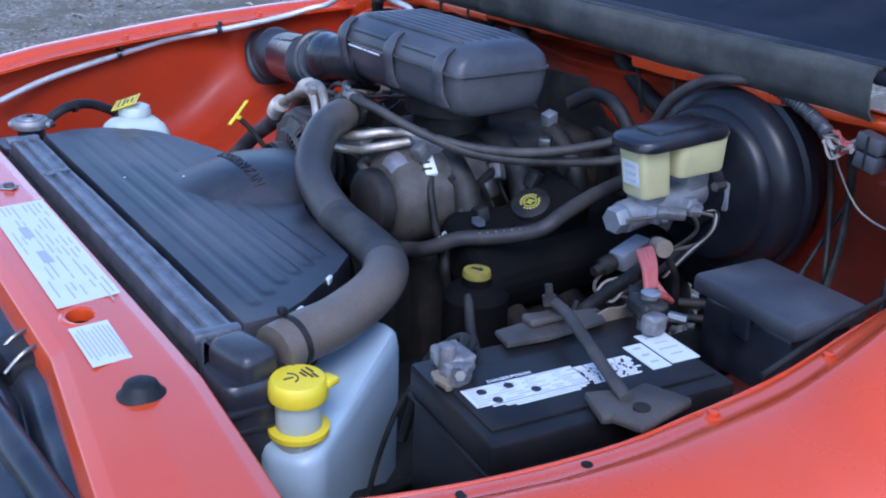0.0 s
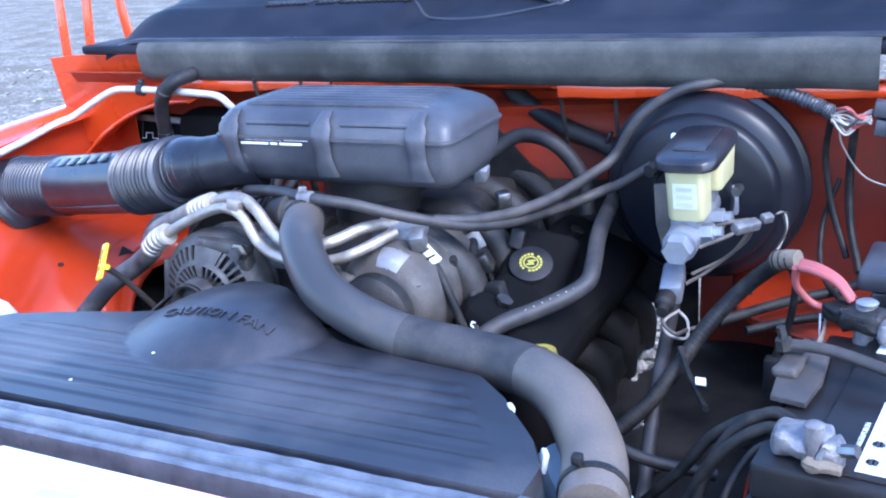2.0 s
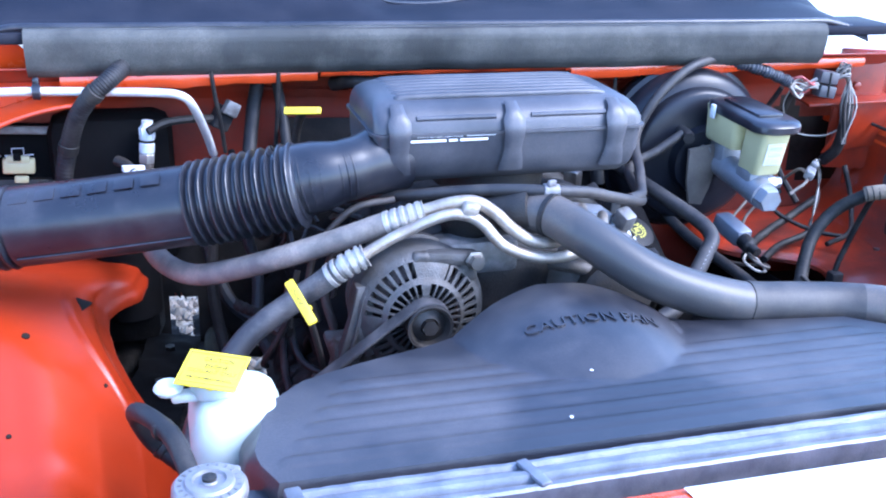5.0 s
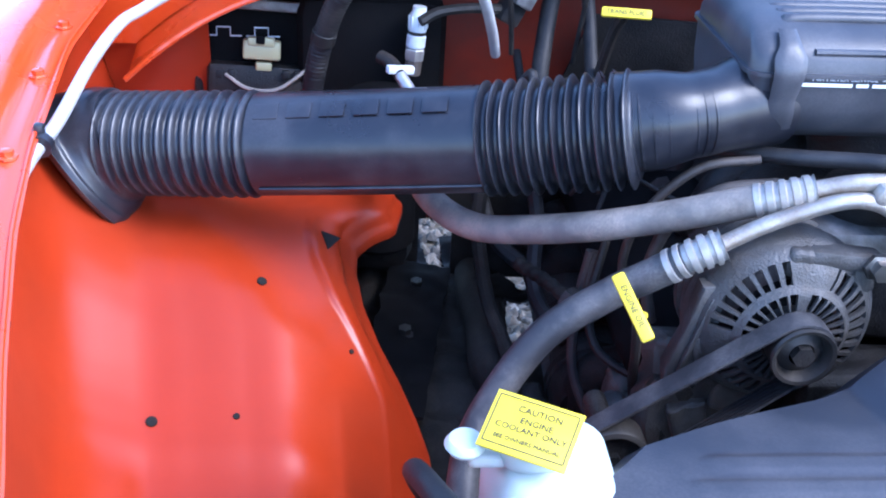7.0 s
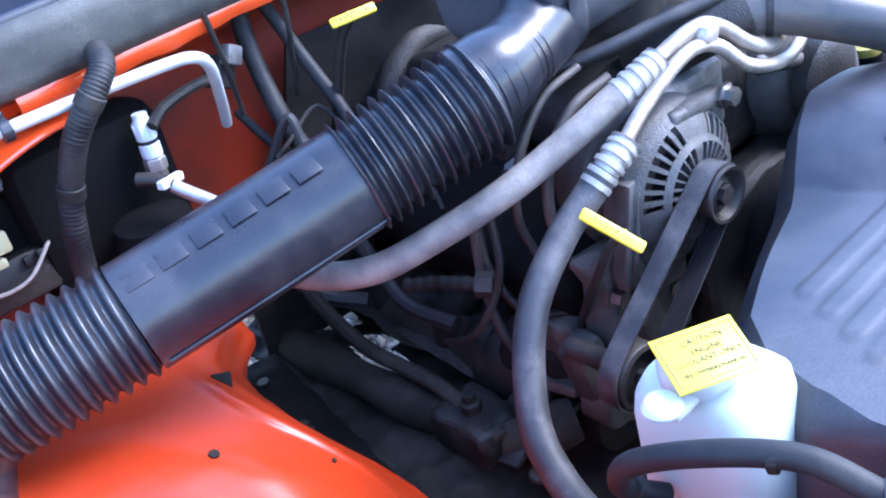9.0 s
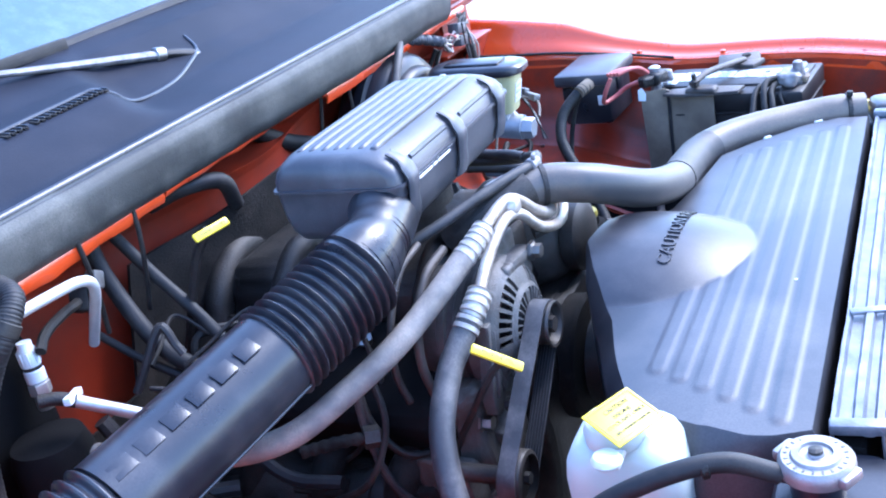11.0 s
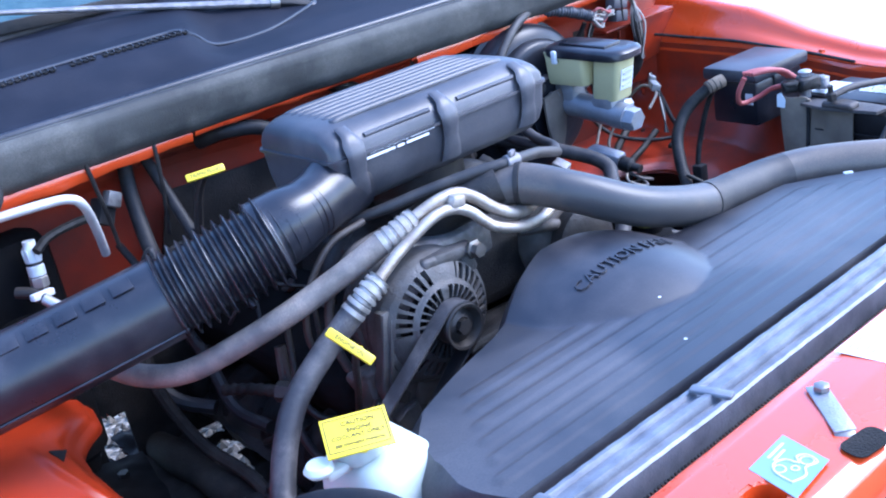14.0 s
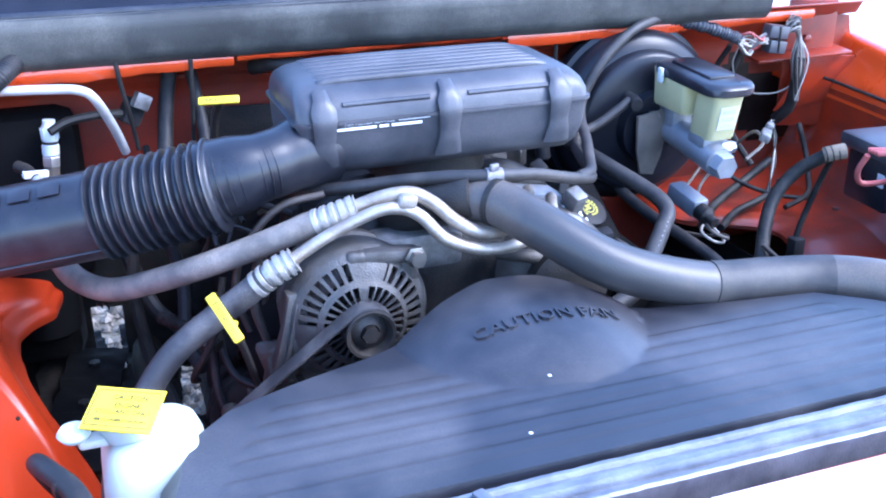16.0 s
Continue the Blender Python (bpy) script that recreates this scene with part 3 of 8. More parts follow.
    tri = plate([(-0.012, 0.007), (0.013, 0.011), (0.001, -0.017)], -0.003, 0.003, 0, frame_of(q, (1, 0, -n.x / n.z), (0, 1, -n.y / n.z)))
    part("stamped_arrow_hole", tri, DARK, root)


make_wheelhouse_p()


def make_wheelhouse_d():
    """The inner wing on the side of the battery, with the battery shelf."""
    root = thing("inner_fender", (0.72, 0.45, 0.6), "orange-red painted inner wing with the battery shelf and a dark cut-out", "inner fender", group="inner fenders")
    edge = [(-0.30, 0.66), (0.1, 0.64), (0.30, 0.60), (0.44, 0.585), (0.52, 0.60), (0.56, 0.635), (0.62, 0.655), (0.68, 0.665), (0.71, 0.645), (0.735, 0.60), (0.76, 0.54), (0.80, 0.50), (1.0, 0.46)]

    def skin(u, v):
        y = -0.30 + 1.22 * u
        lx, lz = LIP_D(y)
        ex = lerp(edge, y)
        zf = lerp([(-0.3, 0.80), (0.45, 0.84), (0.62, 0.90), (0.95, 0.93)], y)
        pts = [(lx, lz - 0.012), (lx - 0.004, lz - 0.08), (lx - 0.03, zf + 0.05), (lx - 0.07, zf + 0.005), (lx - 0.12, zf), (ex + 0.06, zf), (ex + 0.02, zf - 0.004), (ex + 0.004, zf - 0.010), (ex, zf - 0.020)]
        f = v * (len(pts) - 1)
        i = min(int(f), len(pts) - 2)
        t = f - i
        x, z = (pts[i][k] * (1 - t) + pts[i + 1][k] * t for k in (0, 1))
        return Vector((x, y, z))

    part("panel", sheet(skin, 100, 40, 0.0015), RED_GRIME, root, smooth=60)

    for x, y, z, r in ((0.80, 0.70, 1.02, 0.006), (0.78, 0.84, 1.00, 0.005)):
        part("bolt", lathe([(r * 1.5, 0), (r * 1.5, 0.002), (r, 0.003), (r, 0.008)], (x, y, lerp([(-0.3, 0.80), (0.45, 0.84), (0.62, 0.90), (0.95, 0.93)], y) - 0.001), seg=6), STEEL, root)
    part("edge_flange", tube([(lerp(edge, y) + 0.004, y, lerp([(-0.3, 0.80), (0.45, 0.84), (0.62, 0.90), (0.95, 0.93)], y) - 0.014) for y in [0.30 + 0.03 * k for k in range(20)]], 0.004, 7, steps=2), RED_GRIME, root)

make_wheelhouse_d()


def make_support():
    """The upper radiator support across the front."""
    root = thing("radiator_support", (0, -0.15, 0.45), "orange-red painted steel radiator support panel with stickers and holes", "body panel")

    def skin(u, v):
        x = -0.90 + 1.80 * u
        back = -0.075 - 0.03 * max(0, abs(x) - 0.55) / 0.35
        front = -0.206 - 0.03 * max(0, abs(x) - 0.42) / 0.25
        pts = [(back + 0.004, 0.985), (back + 0.001, 1.030), (back - 0.006, 1.046), (back - 0.02, 1.050), ((back + front) / 2, 1.052), (front + 0.02, 1.047), (front + 0.006, 1.040), (front, 1.025), (front - 0.012, 0.96), (front - 0.02, 0.86)]
        f = v * (len(pts) - 1)
        i = min(int(f), len(pts) - 2)
        t = f - i
        y, z = (pts[i][k] * (1 - t) + pts[i + 1][k] * t for k in (0, 1))
        return Vector((x, y, z))

    holes = ((0.353, -0.150, 0.018), (-0.305, -0.160, 0.019))
    part("panel", pierced(skin, 460, 108, 0.002, lambda q: q.z > 1.0 and any(math.hypot((q.x - x) / 1.25, q.y - y) < r for x, y, r in holes)), RED, root, smooth=45)
    for x, y, r in holes:
        bm = lathe([(r + 0.006, -0.0005), (r + 0.002, 0.0022), (r - 0.002, 0.0012), (r - 0.003, -0.006), (r - 0.003, -0.014)], (0, 0, 0), seg=28, closed=False)
        for v in bm.verts:
            v.co.x *= 1.25
            v.co += Vector((x, y, 1.0508))
        part("hole_lip", bm, RED, root, "rolled lip of an oval hole")
    plug = lathe([(0.024, 0), (0.025, 0.004), (0.021, 0.007), (0.017, 0.016), (0.012, 0.019), (0.004, 0.020)], (0.562, -0.148, 1.049), seg=24)
    part("rubber_bumper", plug, RUBBER, root, "black rubber hood bumper")

    def sticker(name, pts, mat, label):
        q = part(name, plate(pts, 1.0535, 1.0541, 0), mat, root, label)
        return q

    lab = sticker("information_label", [(-0.069, -0.087), (0.316, -0.090), (0.325, -0.168), (-0.062, -0.164)], PAPER, "large white information sticker with fine grey print")
    rows = bmesh.new()
    random.seed(4)
    for i in range(9):
        y = -0.096 - i * 0.0076
        x = -0.055
        while x < 0.285:
            w = random.uniform(0.015, 0.06)
            if random.random() < 0.8:
                rbox((x + w / 2, y, 1.0545), (w, 0.0017, 0.0004), 0, bm=rows)
            x += w + random.uniform(0.006, 0.03)
    part("print", rows, PRINT_GR, lab)
    for x in (0.10, 0.0):
        part("barcode", rbox((x + 0.06, -0.140, 1.0546), (0.045, 0.012, 0.0005), 0), PRINT_GR, lab)
    sm = sticker("small_label", [(0.382, -0.127), (0.484, -0.131), (0.486, -0.174), (0.384, -0.172)], PAPER, "small white sticker with fine print")
    rows = bmesh.new()
    for i in range(9):
        rbox((0.434 + random.uniform(-0.004, 0.004), -0.132 - i * 0.0046, 1.0545), (random.uniform(0.06, 0.084), 0.0014, 0.0004), 0, bm=rows)
    part("print", rows, PRINT_GR, sm)
    bl = sticker("blue_label", [(-0.280, -0.129), (-0.221, -0.125), (-0.232, -0.176), (-0.292, -0.182)], STICKER_BLUE, "worn blue-grey belt routing sticker with white lines")
    belt = [(-0.276, -0.168), (-0.272, -0.150), (-0.262, -0.142), (-0.252, -0.147), (-0.250, -0.158), (-0.243, -0.152), (-0.236, -0.158), (-0.240, -0.170), (-0.252, -0.166), (-0.262, -0.172)]
    part("printed_belt", tube([(x, y, 1.0543) for x, y in belt + belt[:1]], 0.0011, 6, steps=4), PAPER, bl)
    for x, y, r in ((-0.266, -0.150, 0.006), (-0.243, -0.162, 0.0065), (-0.258, -0.160, 0.004)):
        part("printed_pulley", lathe([(r, 0), (r, 0.0004), (r - 0.0014, 0.0004), (r - 0.0014, 0)], (x, y, 1.0542), seg=20, closed=False), PAPER, bl)
    for i, w in enumerate((0.026, 0.018)):
        part("printed_line", rbox((-0.245 - 0.004 * i, -0.133 - 0.006 * i, 1.0543), (w, 0.0026, 0.0004), 0, (0, 0, 4)), PAPER, bl)
    wl = sticker("white_label", [(-0.445, -0.125), (-0.355, -0.120), (-0.345, -0.165), (-0.44, -0.172)], PAPER, "small white sticker with fine print")
    rows = bmesh.new()
    for i in range(7):
        rbox((-0.396, -0.130 - i * 0.0052, 1.0545), (0.075, 0.0014, 0.0004), 0, bm=rows)
    part("print", rows, PRINT_GR, wl)
    # a small latch strap with its bolt
    strap = bar((-0.138, -0.108, 1.0555), (-0.188, -0.166, 1.0545), 0.020, 0.003, 0.0012)
    st = part("latch_strap", strap, CAST_LT, root, "small grey steel strap")
    part("bolt", lathe([(0.008, 0), (0.008, 0.005), (0.006, 0.006)], (-0.143, -0.117, 1.0575), seg=6), STEEL, st)
    part("strap_toe", bar((-0.186, -0.163, 1.0545), (-0.200, -0.176, 1.040), 0.018, 0.003, 0.001), STEEL, root)
    part("slot", plate(rrect(0.046, 0.026, 0.009), 0, 0.0012, 0, pose(-0.190, -0.186, 1.0515, 4, 0, -8)), DARK, root, "dark slot")


stand(0.004, -0.013, 0.0)
make_support()
stand()


def make_grille():
    root = thing("grille", (0, -0.28, 0.55), "black plastic grille and latch assembly behind the bumper", "grille")

    def skin(u, v):
        x = -0.85 + 1.7 * u
        y = -0.255 - 0.05 * (1 - (x / 0.85) ** 2)
        return Vector((x, y - 0.02 * math.sin(v * 3.1), 1.0 - 0.40 * v))

    part("frame", sheet(skin, 24, 10, 0.012), BLACK, root)
    part("upper_lip", tube([(-0.85, -0.25, 1.0), (-0.4, -0.29, 1.01), (0, -0.305, 1.012), (0.4, -0.29, 1.01), (0.85, -0.25, 1.0)], 0.018, 10), BLACK, root)
    def shelf(u, v):
        x = -0.84 + 1.68 * u
        y0 = -0.2105 - 0.03 * max(0, abs(x) - 0.42) / 0.25
        return Vector((x, y0 - 0.10 * v - 0.02 * v * (1 - (x / 0.84) ** 2), 1.012 - 0.020 * v * v - 0.02 * math.exp(-((v - 0.35) / 0.08) ** 2) + 0.003 * noise.noise(Vector((x * 12, v * 4, 3)))))

    part("upper_shelf", sheet(shelf, 90, 24, 0.003), BLACK, root)
    for x in (0.34, -0.30):
        lug = part("mounting_lug", rbox((x, -0.225, 1.000), (0.085, 0.060, 0.050), 0.012, (0, 0, 4)), RUBBER, root, "black plastic mounting lug")
        for d in (-0.022, 0.024):
            part("spring_clip", tube([(x + d, -0.205, 1.022), (x + d + 0.004, -0.212, 1.032), (x + d + 0.012, -0.232, 1.031), (x + d + 0.014, -0.255, 1.012)], 0.0028, 7), STEEL, lug, "bright steel spring clip")
    part("latch_box", rbox((0.05, -0.232, 1.022), (0.10, 0.05, 0.05), 0.01), RUBBER, root)
    bump = tube([(-1.0, -0.36, 0.72), (-0.6, -0.50, 0.72), (0, -0.55, 0.72), (0.6, -0.50, 0.72), (1.0, -0.36, 0.72)], 0.11, 14, flat=0.9)
    solo("front_bumper", bump, SHROUD, (0, -0.5, 0.62), "dark grey plastic-covered front bumper", "bumper")


make_grille()


VENT = [(0.735, 1.10), (0.80, 1.115), (0.87, 1.09), (0.885, 0.99), (0.82, 0.97), (0.755, 0.99)]


def make_firewall():
    root = thing("firewall", (0, 0.95, 0.5), "red painted firewall behind the engine with an overhanging ledge", "firewall")

    def skin(u, v):
        x = -0.92 + 1.84 * u
        pts = [(0.86, 1.262), (0.885, 1.258), (0.90, 1.235), (0.96, 1.22), (0.985, 1.18), (0.985, 0.95), (0.97, 0.84), (0.97, 0.735)]
        bulge = 0.07 * math.exp(-((x - 0.02) / 0.20) ** 2)
        f = v * (len(pts) - 1)
        i = min(int(f), len(pts) - 2)
        t = f - i
        y, z = (pts[i][k] * (1 - t) + pts[i + 1][k] * t for k in (0, 1))
        if z < 1.2:
            y -= bulge
        return Vector((x, y - 0.035 * (x + 0.67) / 1.34, z))

    part("panel", pierced(skin, 150, 70, 0.002, lambda q: (q.z < 0.90 and 0.30 < q.x < 0.42) or (q.z < 0.82 and -0.52 < q.x < -0.30) or inside(VENT, q.x, q.z) or math.hypot(q.x - 0.728, q.z - 1.125) < 0.030), RED_SHADED_DIRTY, root, smooth=50)
    part("vent_box", rbox((0.805, 1.06, 1.035), (0.25, 0.10, 0.27), 0.01), DARK, root, "dark recess in the firewall")
    # lit lip in the bright paint; the panel behind has the shaded version
    for x0, x1, deep in ((-0.64, -0.24, 0.030), (-0.235, 0.20, 0.012), (0.205, 0.80, 0.026)):
        part("ledge_lip", sheet(lambda u, v: Vector((x0 + (x1 - x0) * u, 0.872 - 0.026 * (x0 + (x1 - x0) * u + 0.67) - 0.004 * math.sin(3.1 * v), 1.252 - (deep - 0.4 * deep * u + 0.005 * noise.noise(Vector((u * 9 + x0, 1, 1)))) * v)), 30, 5, 0.003), RED, root, "orange-red ledge lip in the brighter, lit paint")
    for x in (-0.52, -0.18, 0.20, 0.60):
        part("drain_tab", rbox((x, 0.868 - 0.026 * (x + 0.67), 1.250), (0.012, 0.004, 0.020), 0.001), RED_IN, root)


make_firewall()


def make_cowl():
    root = thing("cowl", (0, 1.0, 1.25), "dusty black plastic cowl panel with vent slots below the windscreen", "cowl")

    def edge_y(x):
        return 0.865 - 0.045 * (x + 0.67) / 1.34

    def skin(u, v):
        x = -0.79 + 1.58 * u
        y0 = edge_y(x)
        base = [(0.0, 1.306), (0.006, 1.316), (0.03, 1.322), (0.10, 1.332), (0.16, 1.338), (0.22, 1.360), (0.30, 1.400), (0.37, 1.414)]
        swell = [(0.04, 0.0), (0.10, 0.022), (0.135, 0.035), (0.165, 0.036), (0.22, 0.022), (0.30, 0.008), (0.37, 0.0)]
        d = 0.37 * v * v if v < 0.3 else 0.0333 + (v - 0.3) / 0.7 * 0.3367
        d = 0.0 if v == 0 else d
        # the slotted side stands higher, with a curved step down to the wiper's well
        side = min(1.0, max(0.0, (-0.105 + 0.5 * max(0.0, d - 0.10) - x) / 0.07))
        side = side * side * (3 - 2 * side)
        end = max(0.0, abs(x) - 0.70) / 0.09
        return Vector((x, y0 + d, lerp(base, d) + side * lerp(swell, d) - 0.02 * end * end))

    part("panel", sheet(skin, 120, 60, 0.003), COWL, root, smooth=60)

    def seal(u, v):
        x = -0.685 + 1.375 * u
        y0 = edge_y(x)
        pts = [(0.012, 1.318), (-0.006, 1.316), (-0.012, 1.306), (-0.011, 1.285), (-0.006, 1.262), (0.004, 1.250), (0.016, 1.250)]
        f = v * (len(pts) - 1)
        i = min(int(f), len(pts) - 2)
        t = f - i
        d, z = (pts[i][k] * (1 - t) + pts[i + 1][k] * t for k in (0, 1))
        w = 0.002 * noise.noise(Vector((x * 9, 0, 1)))
        return Vector((x, y0 + d + w, z + w))

    s = part("hood_seal", sheet(seal, 80, 18, 0.004), SEAL, root, "weathered grey rubber hood seal", smooth=60)
    part("seal_lip", tube([(-0.685, edge_y(-0.685) - 0.004, 1.3165), (0, edge_y(0) - 0.006, 1.3170), (0.69, edge_y(0.69) - 0.004, 1.3165)], 0.0035, 8), RUBBER, s)
    for s in (-1, 1):
        part("end_cap", rbox((s * 0.765, edge_y(s * 0.765) + 0.055, 1.306), (0.165, 0.12, 0.018), 0.006), COWL, root)
    part("edge_bead", tube([(x / 20 * 0.78, edge_y(x / 20 * 0.78) + 0.010, 1.3215 - 0.02 * max(0.0, abs(x / 20 * 0.78) - 0.70) / 0.09) for x in range(-20, 21)], 0.0062, 10, steps=2), BLACK, root, "glossy rounded edge bead")
    slots = 30
    for i in range(slots):
        x = -0.455 + 0.315 * i / (slots - 1)
        if i in (9, 10, 15):
            continue
        z = skin((x + 0.79) / 1.58, 0.3 + (1.003 - edge_y(x) - 0.0333) / 0.3367 * 0.7).z
        part("vent_slot", rbox((x, 1.002, z + 0.0003), (0.0066, 0.026, 0.003), 0.001, (0, 0, -14)), DARK, root)
        part("vent_rib", rbox((x + 0.0054, 1.004, z + 0.0022), (0.0030, 0.022, 0.004), 0.0012, (0, 0, -14)), BLACK, root)
    brow = [(-0.47 + 0.03 * k, 1.018) for k in range(11)] + [(-0.145, 1.014), (-0.122, 1.002), (-0.099, 0.992), (-0.05, 0.990), (0.021, 1.0), (0.09, 1.022), (0.154, 1.05), (0.18, 1.09)]
    part("well_lip", tube([(x, y, skin((x + 0.79) / 1.58, 0.3 + (y - edge_y(x) - 0.0333) / 0.3367 * 0.7).z + 0.0005) for x, y in brow], 0.0032, 8, steps=4), BLACK, root, "worn lip along the wiper well")
    # windscreen and wiper
    ws = thing("windscreen", (0, 1.35, 1.35), "raked windscreen with a teal tint", "windscreen")

    def glass(u, v):
        x = -0.75 + 1.5 * u
        return Vector((x, 1.225 - 0.07 * (x / 0.75) ** 2 + 0.55 * v, 1.412 + 0.42 * v))

    part("glass", sheet(glass, 20, 6, 0.005), GLASS_TEAL, ws)
    part("lower_trim", tube([(-0.75, 1.155, 1.412), (-0.4, 1.205, 1.414), (0, 1.222, 1.414), (0.4, 1.205, 1.414), (0.75, 1.155, 1.412)], 0.012, 8), RUBBER, ws)
    wp = thing("wiper", (0.13, 1.05, 1.34), "windscreen wiper arm greyed for its sky sheen, and black blade parked on the glass", "wiper")
    # grey colour stands for the sky mirrored in a gloss black arm
    part("arm", tube([(0.075, 1.070, 1.371), (-0.06, 1.112, 1.398), (-0.187, 1.150, 1.424), (-0.363, 1.182, 1.458)], lambda t: 0.0115 - 0.005 * t, 10, flat=0.7), LEAD, wp)
    part("hinge", lathe([(0.011, -0.010), (0.0135, -0.008), (0.0135, 0.008), (0.011, 0.010)], (0.078, 1.069, 1.370), (1, -0.3, -0.2), 16), STEEL, wp)
    part("mount", tube([(0.080, 1.069, 1.370), (0.112, 1.060, 1.362), (0.140, 1.052, 1.352)], lambda t: 0.010 + 0.003 * t, 10, flat=0.8), RUBBER, wp)
    part("blade", bar((0.02, 1.205, 1.420), (-0.60, 1.190, 1.440), 0.008, 0.02), RUBBER, wp)
    part("pivot", lathe([(0.018, 0), (0.018, 0.012), (0.010, 0.020)], (0.142, 1.052, 1.338)), BLACK, wp)


make_cowl()


# ---- cooling ----
def make_radiator():
    root = thing("radiator", (0, 0, 0.55), "crossflow radiator with dented silver top rail and black end tanks", "radiator")
    prof = [(-0.054, 1.014), (-0.053, 1.040), (-0.0525, 1.053), (-0.050, 1.0555), (-0.046, 1.0555), (-0.043, 1.050), (-0.036, 1.050), (-0.033, 1.058), (-0.026, 1.058), (-0.023, 1.050), (-0.012, 1.050), (-0.009, 1.0545), (-0.005, 1.0545), (-0.005, 1.030)]

    def rail(u, v):
        x = -0.432 + 0.908 * u
        f = v * (len(prof) - 1)
        i = min(int(f), len(prof) - 2)
        t = f - i
        y, z = (prof[i][k] * (1 - t) + prof[i + 1][k] * t for k in (0, 1))
        w = 0.0004 * noise.noise(Vector((x * 30, y * 60, 2))) + 0.0009 * noise.noise(Vector((x * 7, 0, 5))) + 0.0004 * noise.noise(Vector((x * 90, y * 90, 8)))
        return Vector((x, y + w, z + w))

    part("top_rail", sheet(rail, 150, 39, 0.002), RAIL, root, smooth=30)
    part("crimp_clip", rbox((0.464, -0.030, 1.056), (0.018, 0.056, 0.012), 0.003, (0, 0, -6)), RAIL, root)
    part("crimp_clip", rbox((-0.425, -0.032, 1.054), (0.016, 0.056, 0.012), 0.003, (0, 0, 5)), RAIL, root)
    part("rail_joint", rbox((-0.205, -0.030, 1.0565), (0.012, 0.044, 0.005), 0.002, (0, 0, 14)), RAIL, root)
    core = part("core", rbox((0.02, -0.02, 0.79), (0.89, 0.034, 0.48), 0.003), DARK, root)
    fins = bmesh.new()
    for i in range(180):
        x = -0.42 + 0.885 * i / 179
        rbox((x, -0.064, 0.90), (0.0022, 0.016, 0.26), 0, bm=fins)
    tagged(part("fin_pack", fins, GREASE, core), kind="stuff")
    for k in range(5):
        part("condenser_tube", rbox((0.02, -0.049 - 0.008 * k, 1.008 - 0.006 * k), (0.92, 0.0032, 0.006), 0.001), GREASE, root)
    part("condenser_rail", rbox((0.02, -0.066, 0.975), (0.92, 0.040, 0.018), 0.004), DARK, root)
    for k in range(44):
        part("crimp_tooth", rbox((-0.415 + 0.020 * k, -0.0545, 1.020), (0.004, 0.002, 0.007), 0.0006), RAIL, root)
    # end tanks
    for name, x0, x1 in (("tank", 0.478, 0.560), ("tank", -0.535, -0.436)):
        bm = bmesh.new()
        rings = []
        for z, k in ((0.55, 0.9), (0.60, 1), (1.018, 1), (1.030, 0.97), (1.034, 0.90)):
            rings.append([Vector(((x0 + x1) / 2 + a * k, -0.012 + b * k, z)) for a, b in rrect(x1 - x0, 0.105, 0.022)])
        bridge(bm, rings)
        tk = part(name, bm, BLACK, root, "black plastic end tank")
        for z in (0.70, 0.80, 0.90, 0.98):
            part("rib", rbox(((x0 + x1) / 2, -0.012, z), (x1 - x0 + 0.006, 0.110, 0.006), 0.002), BLACK, tk)
    part("hose_neck", rbox((0.514, -0.020, 1.036), (0.074, 0.052, 0.058), 0.014, (0, 0, 14), seg=3), BLACK, root, "black moulded hose neck")
    part("tank_lip", rbox((0.519, -0.012, 1.004), (0.090, 0.113, 0.008), 0.003), BLACK, root)
    # filler neck and cap
    c = Vector((-0.498, 0.0, 1.055))
    part("filler_neck", lathe([(0.024, -0.06), (0.024, 0.0), (0.030, 0.004), (0.030, 0.008)], c, seg=28), BLACK, root)
    cap = part("pressure_cap", lathe([(0.026, -0.004), (0.0325, -0.003), (0.0338, 0.003), (0.0332, 0.010), (0.0300, 0.0135), (0.0225, 0.0135), (0.0210, 0.0165), (0.0150, 0.0172), (0.0140, 0.0145), (0.0075, 0.0145), (0.0060, 0.0175), (0.0020, 0.0178)], c + Vector((0, 0, 0.004)), seg=40), CAP, root, "dull metal pressure cap with worn stamping")
    for a in (60, 240):
        part("grip_ear", rbox((c.x + 0.0335 * math.cos(radians(a)), c.y + 0.0335 * math.sin(radians(a)), c.z + 0.008), (0.010, 0.026, 0.011), 0.003, (0, 0, a)), CAP, cap)
    part("centre_rivet", lathe([(0.0065, 0), (0.0065, 0.003), (0.004, 0.004)], c + Vector((0, 0, 0.0205)), seg=16), GREASE, cap, "dark centre rivet")
    for a in range(0, 360, 18):
        part("stamping", rbox((c.x + 0.0262 * math.cos(radians(a)), c.y + 0.0262 * math.sin(radians(a)), c.z + 0.0178), (0.0035, 0.0020, 0.0008), 0, (0, 0, a)), CAST, cap)
    part("overflow_nipple", tube([(-0.505, 0.02, 1.05), (-0.508, 0.045, 1.055)], 0.006, 10), BLACK, root)


stand(0.014, -0.014, -0.003)
make_radiator()
stand()


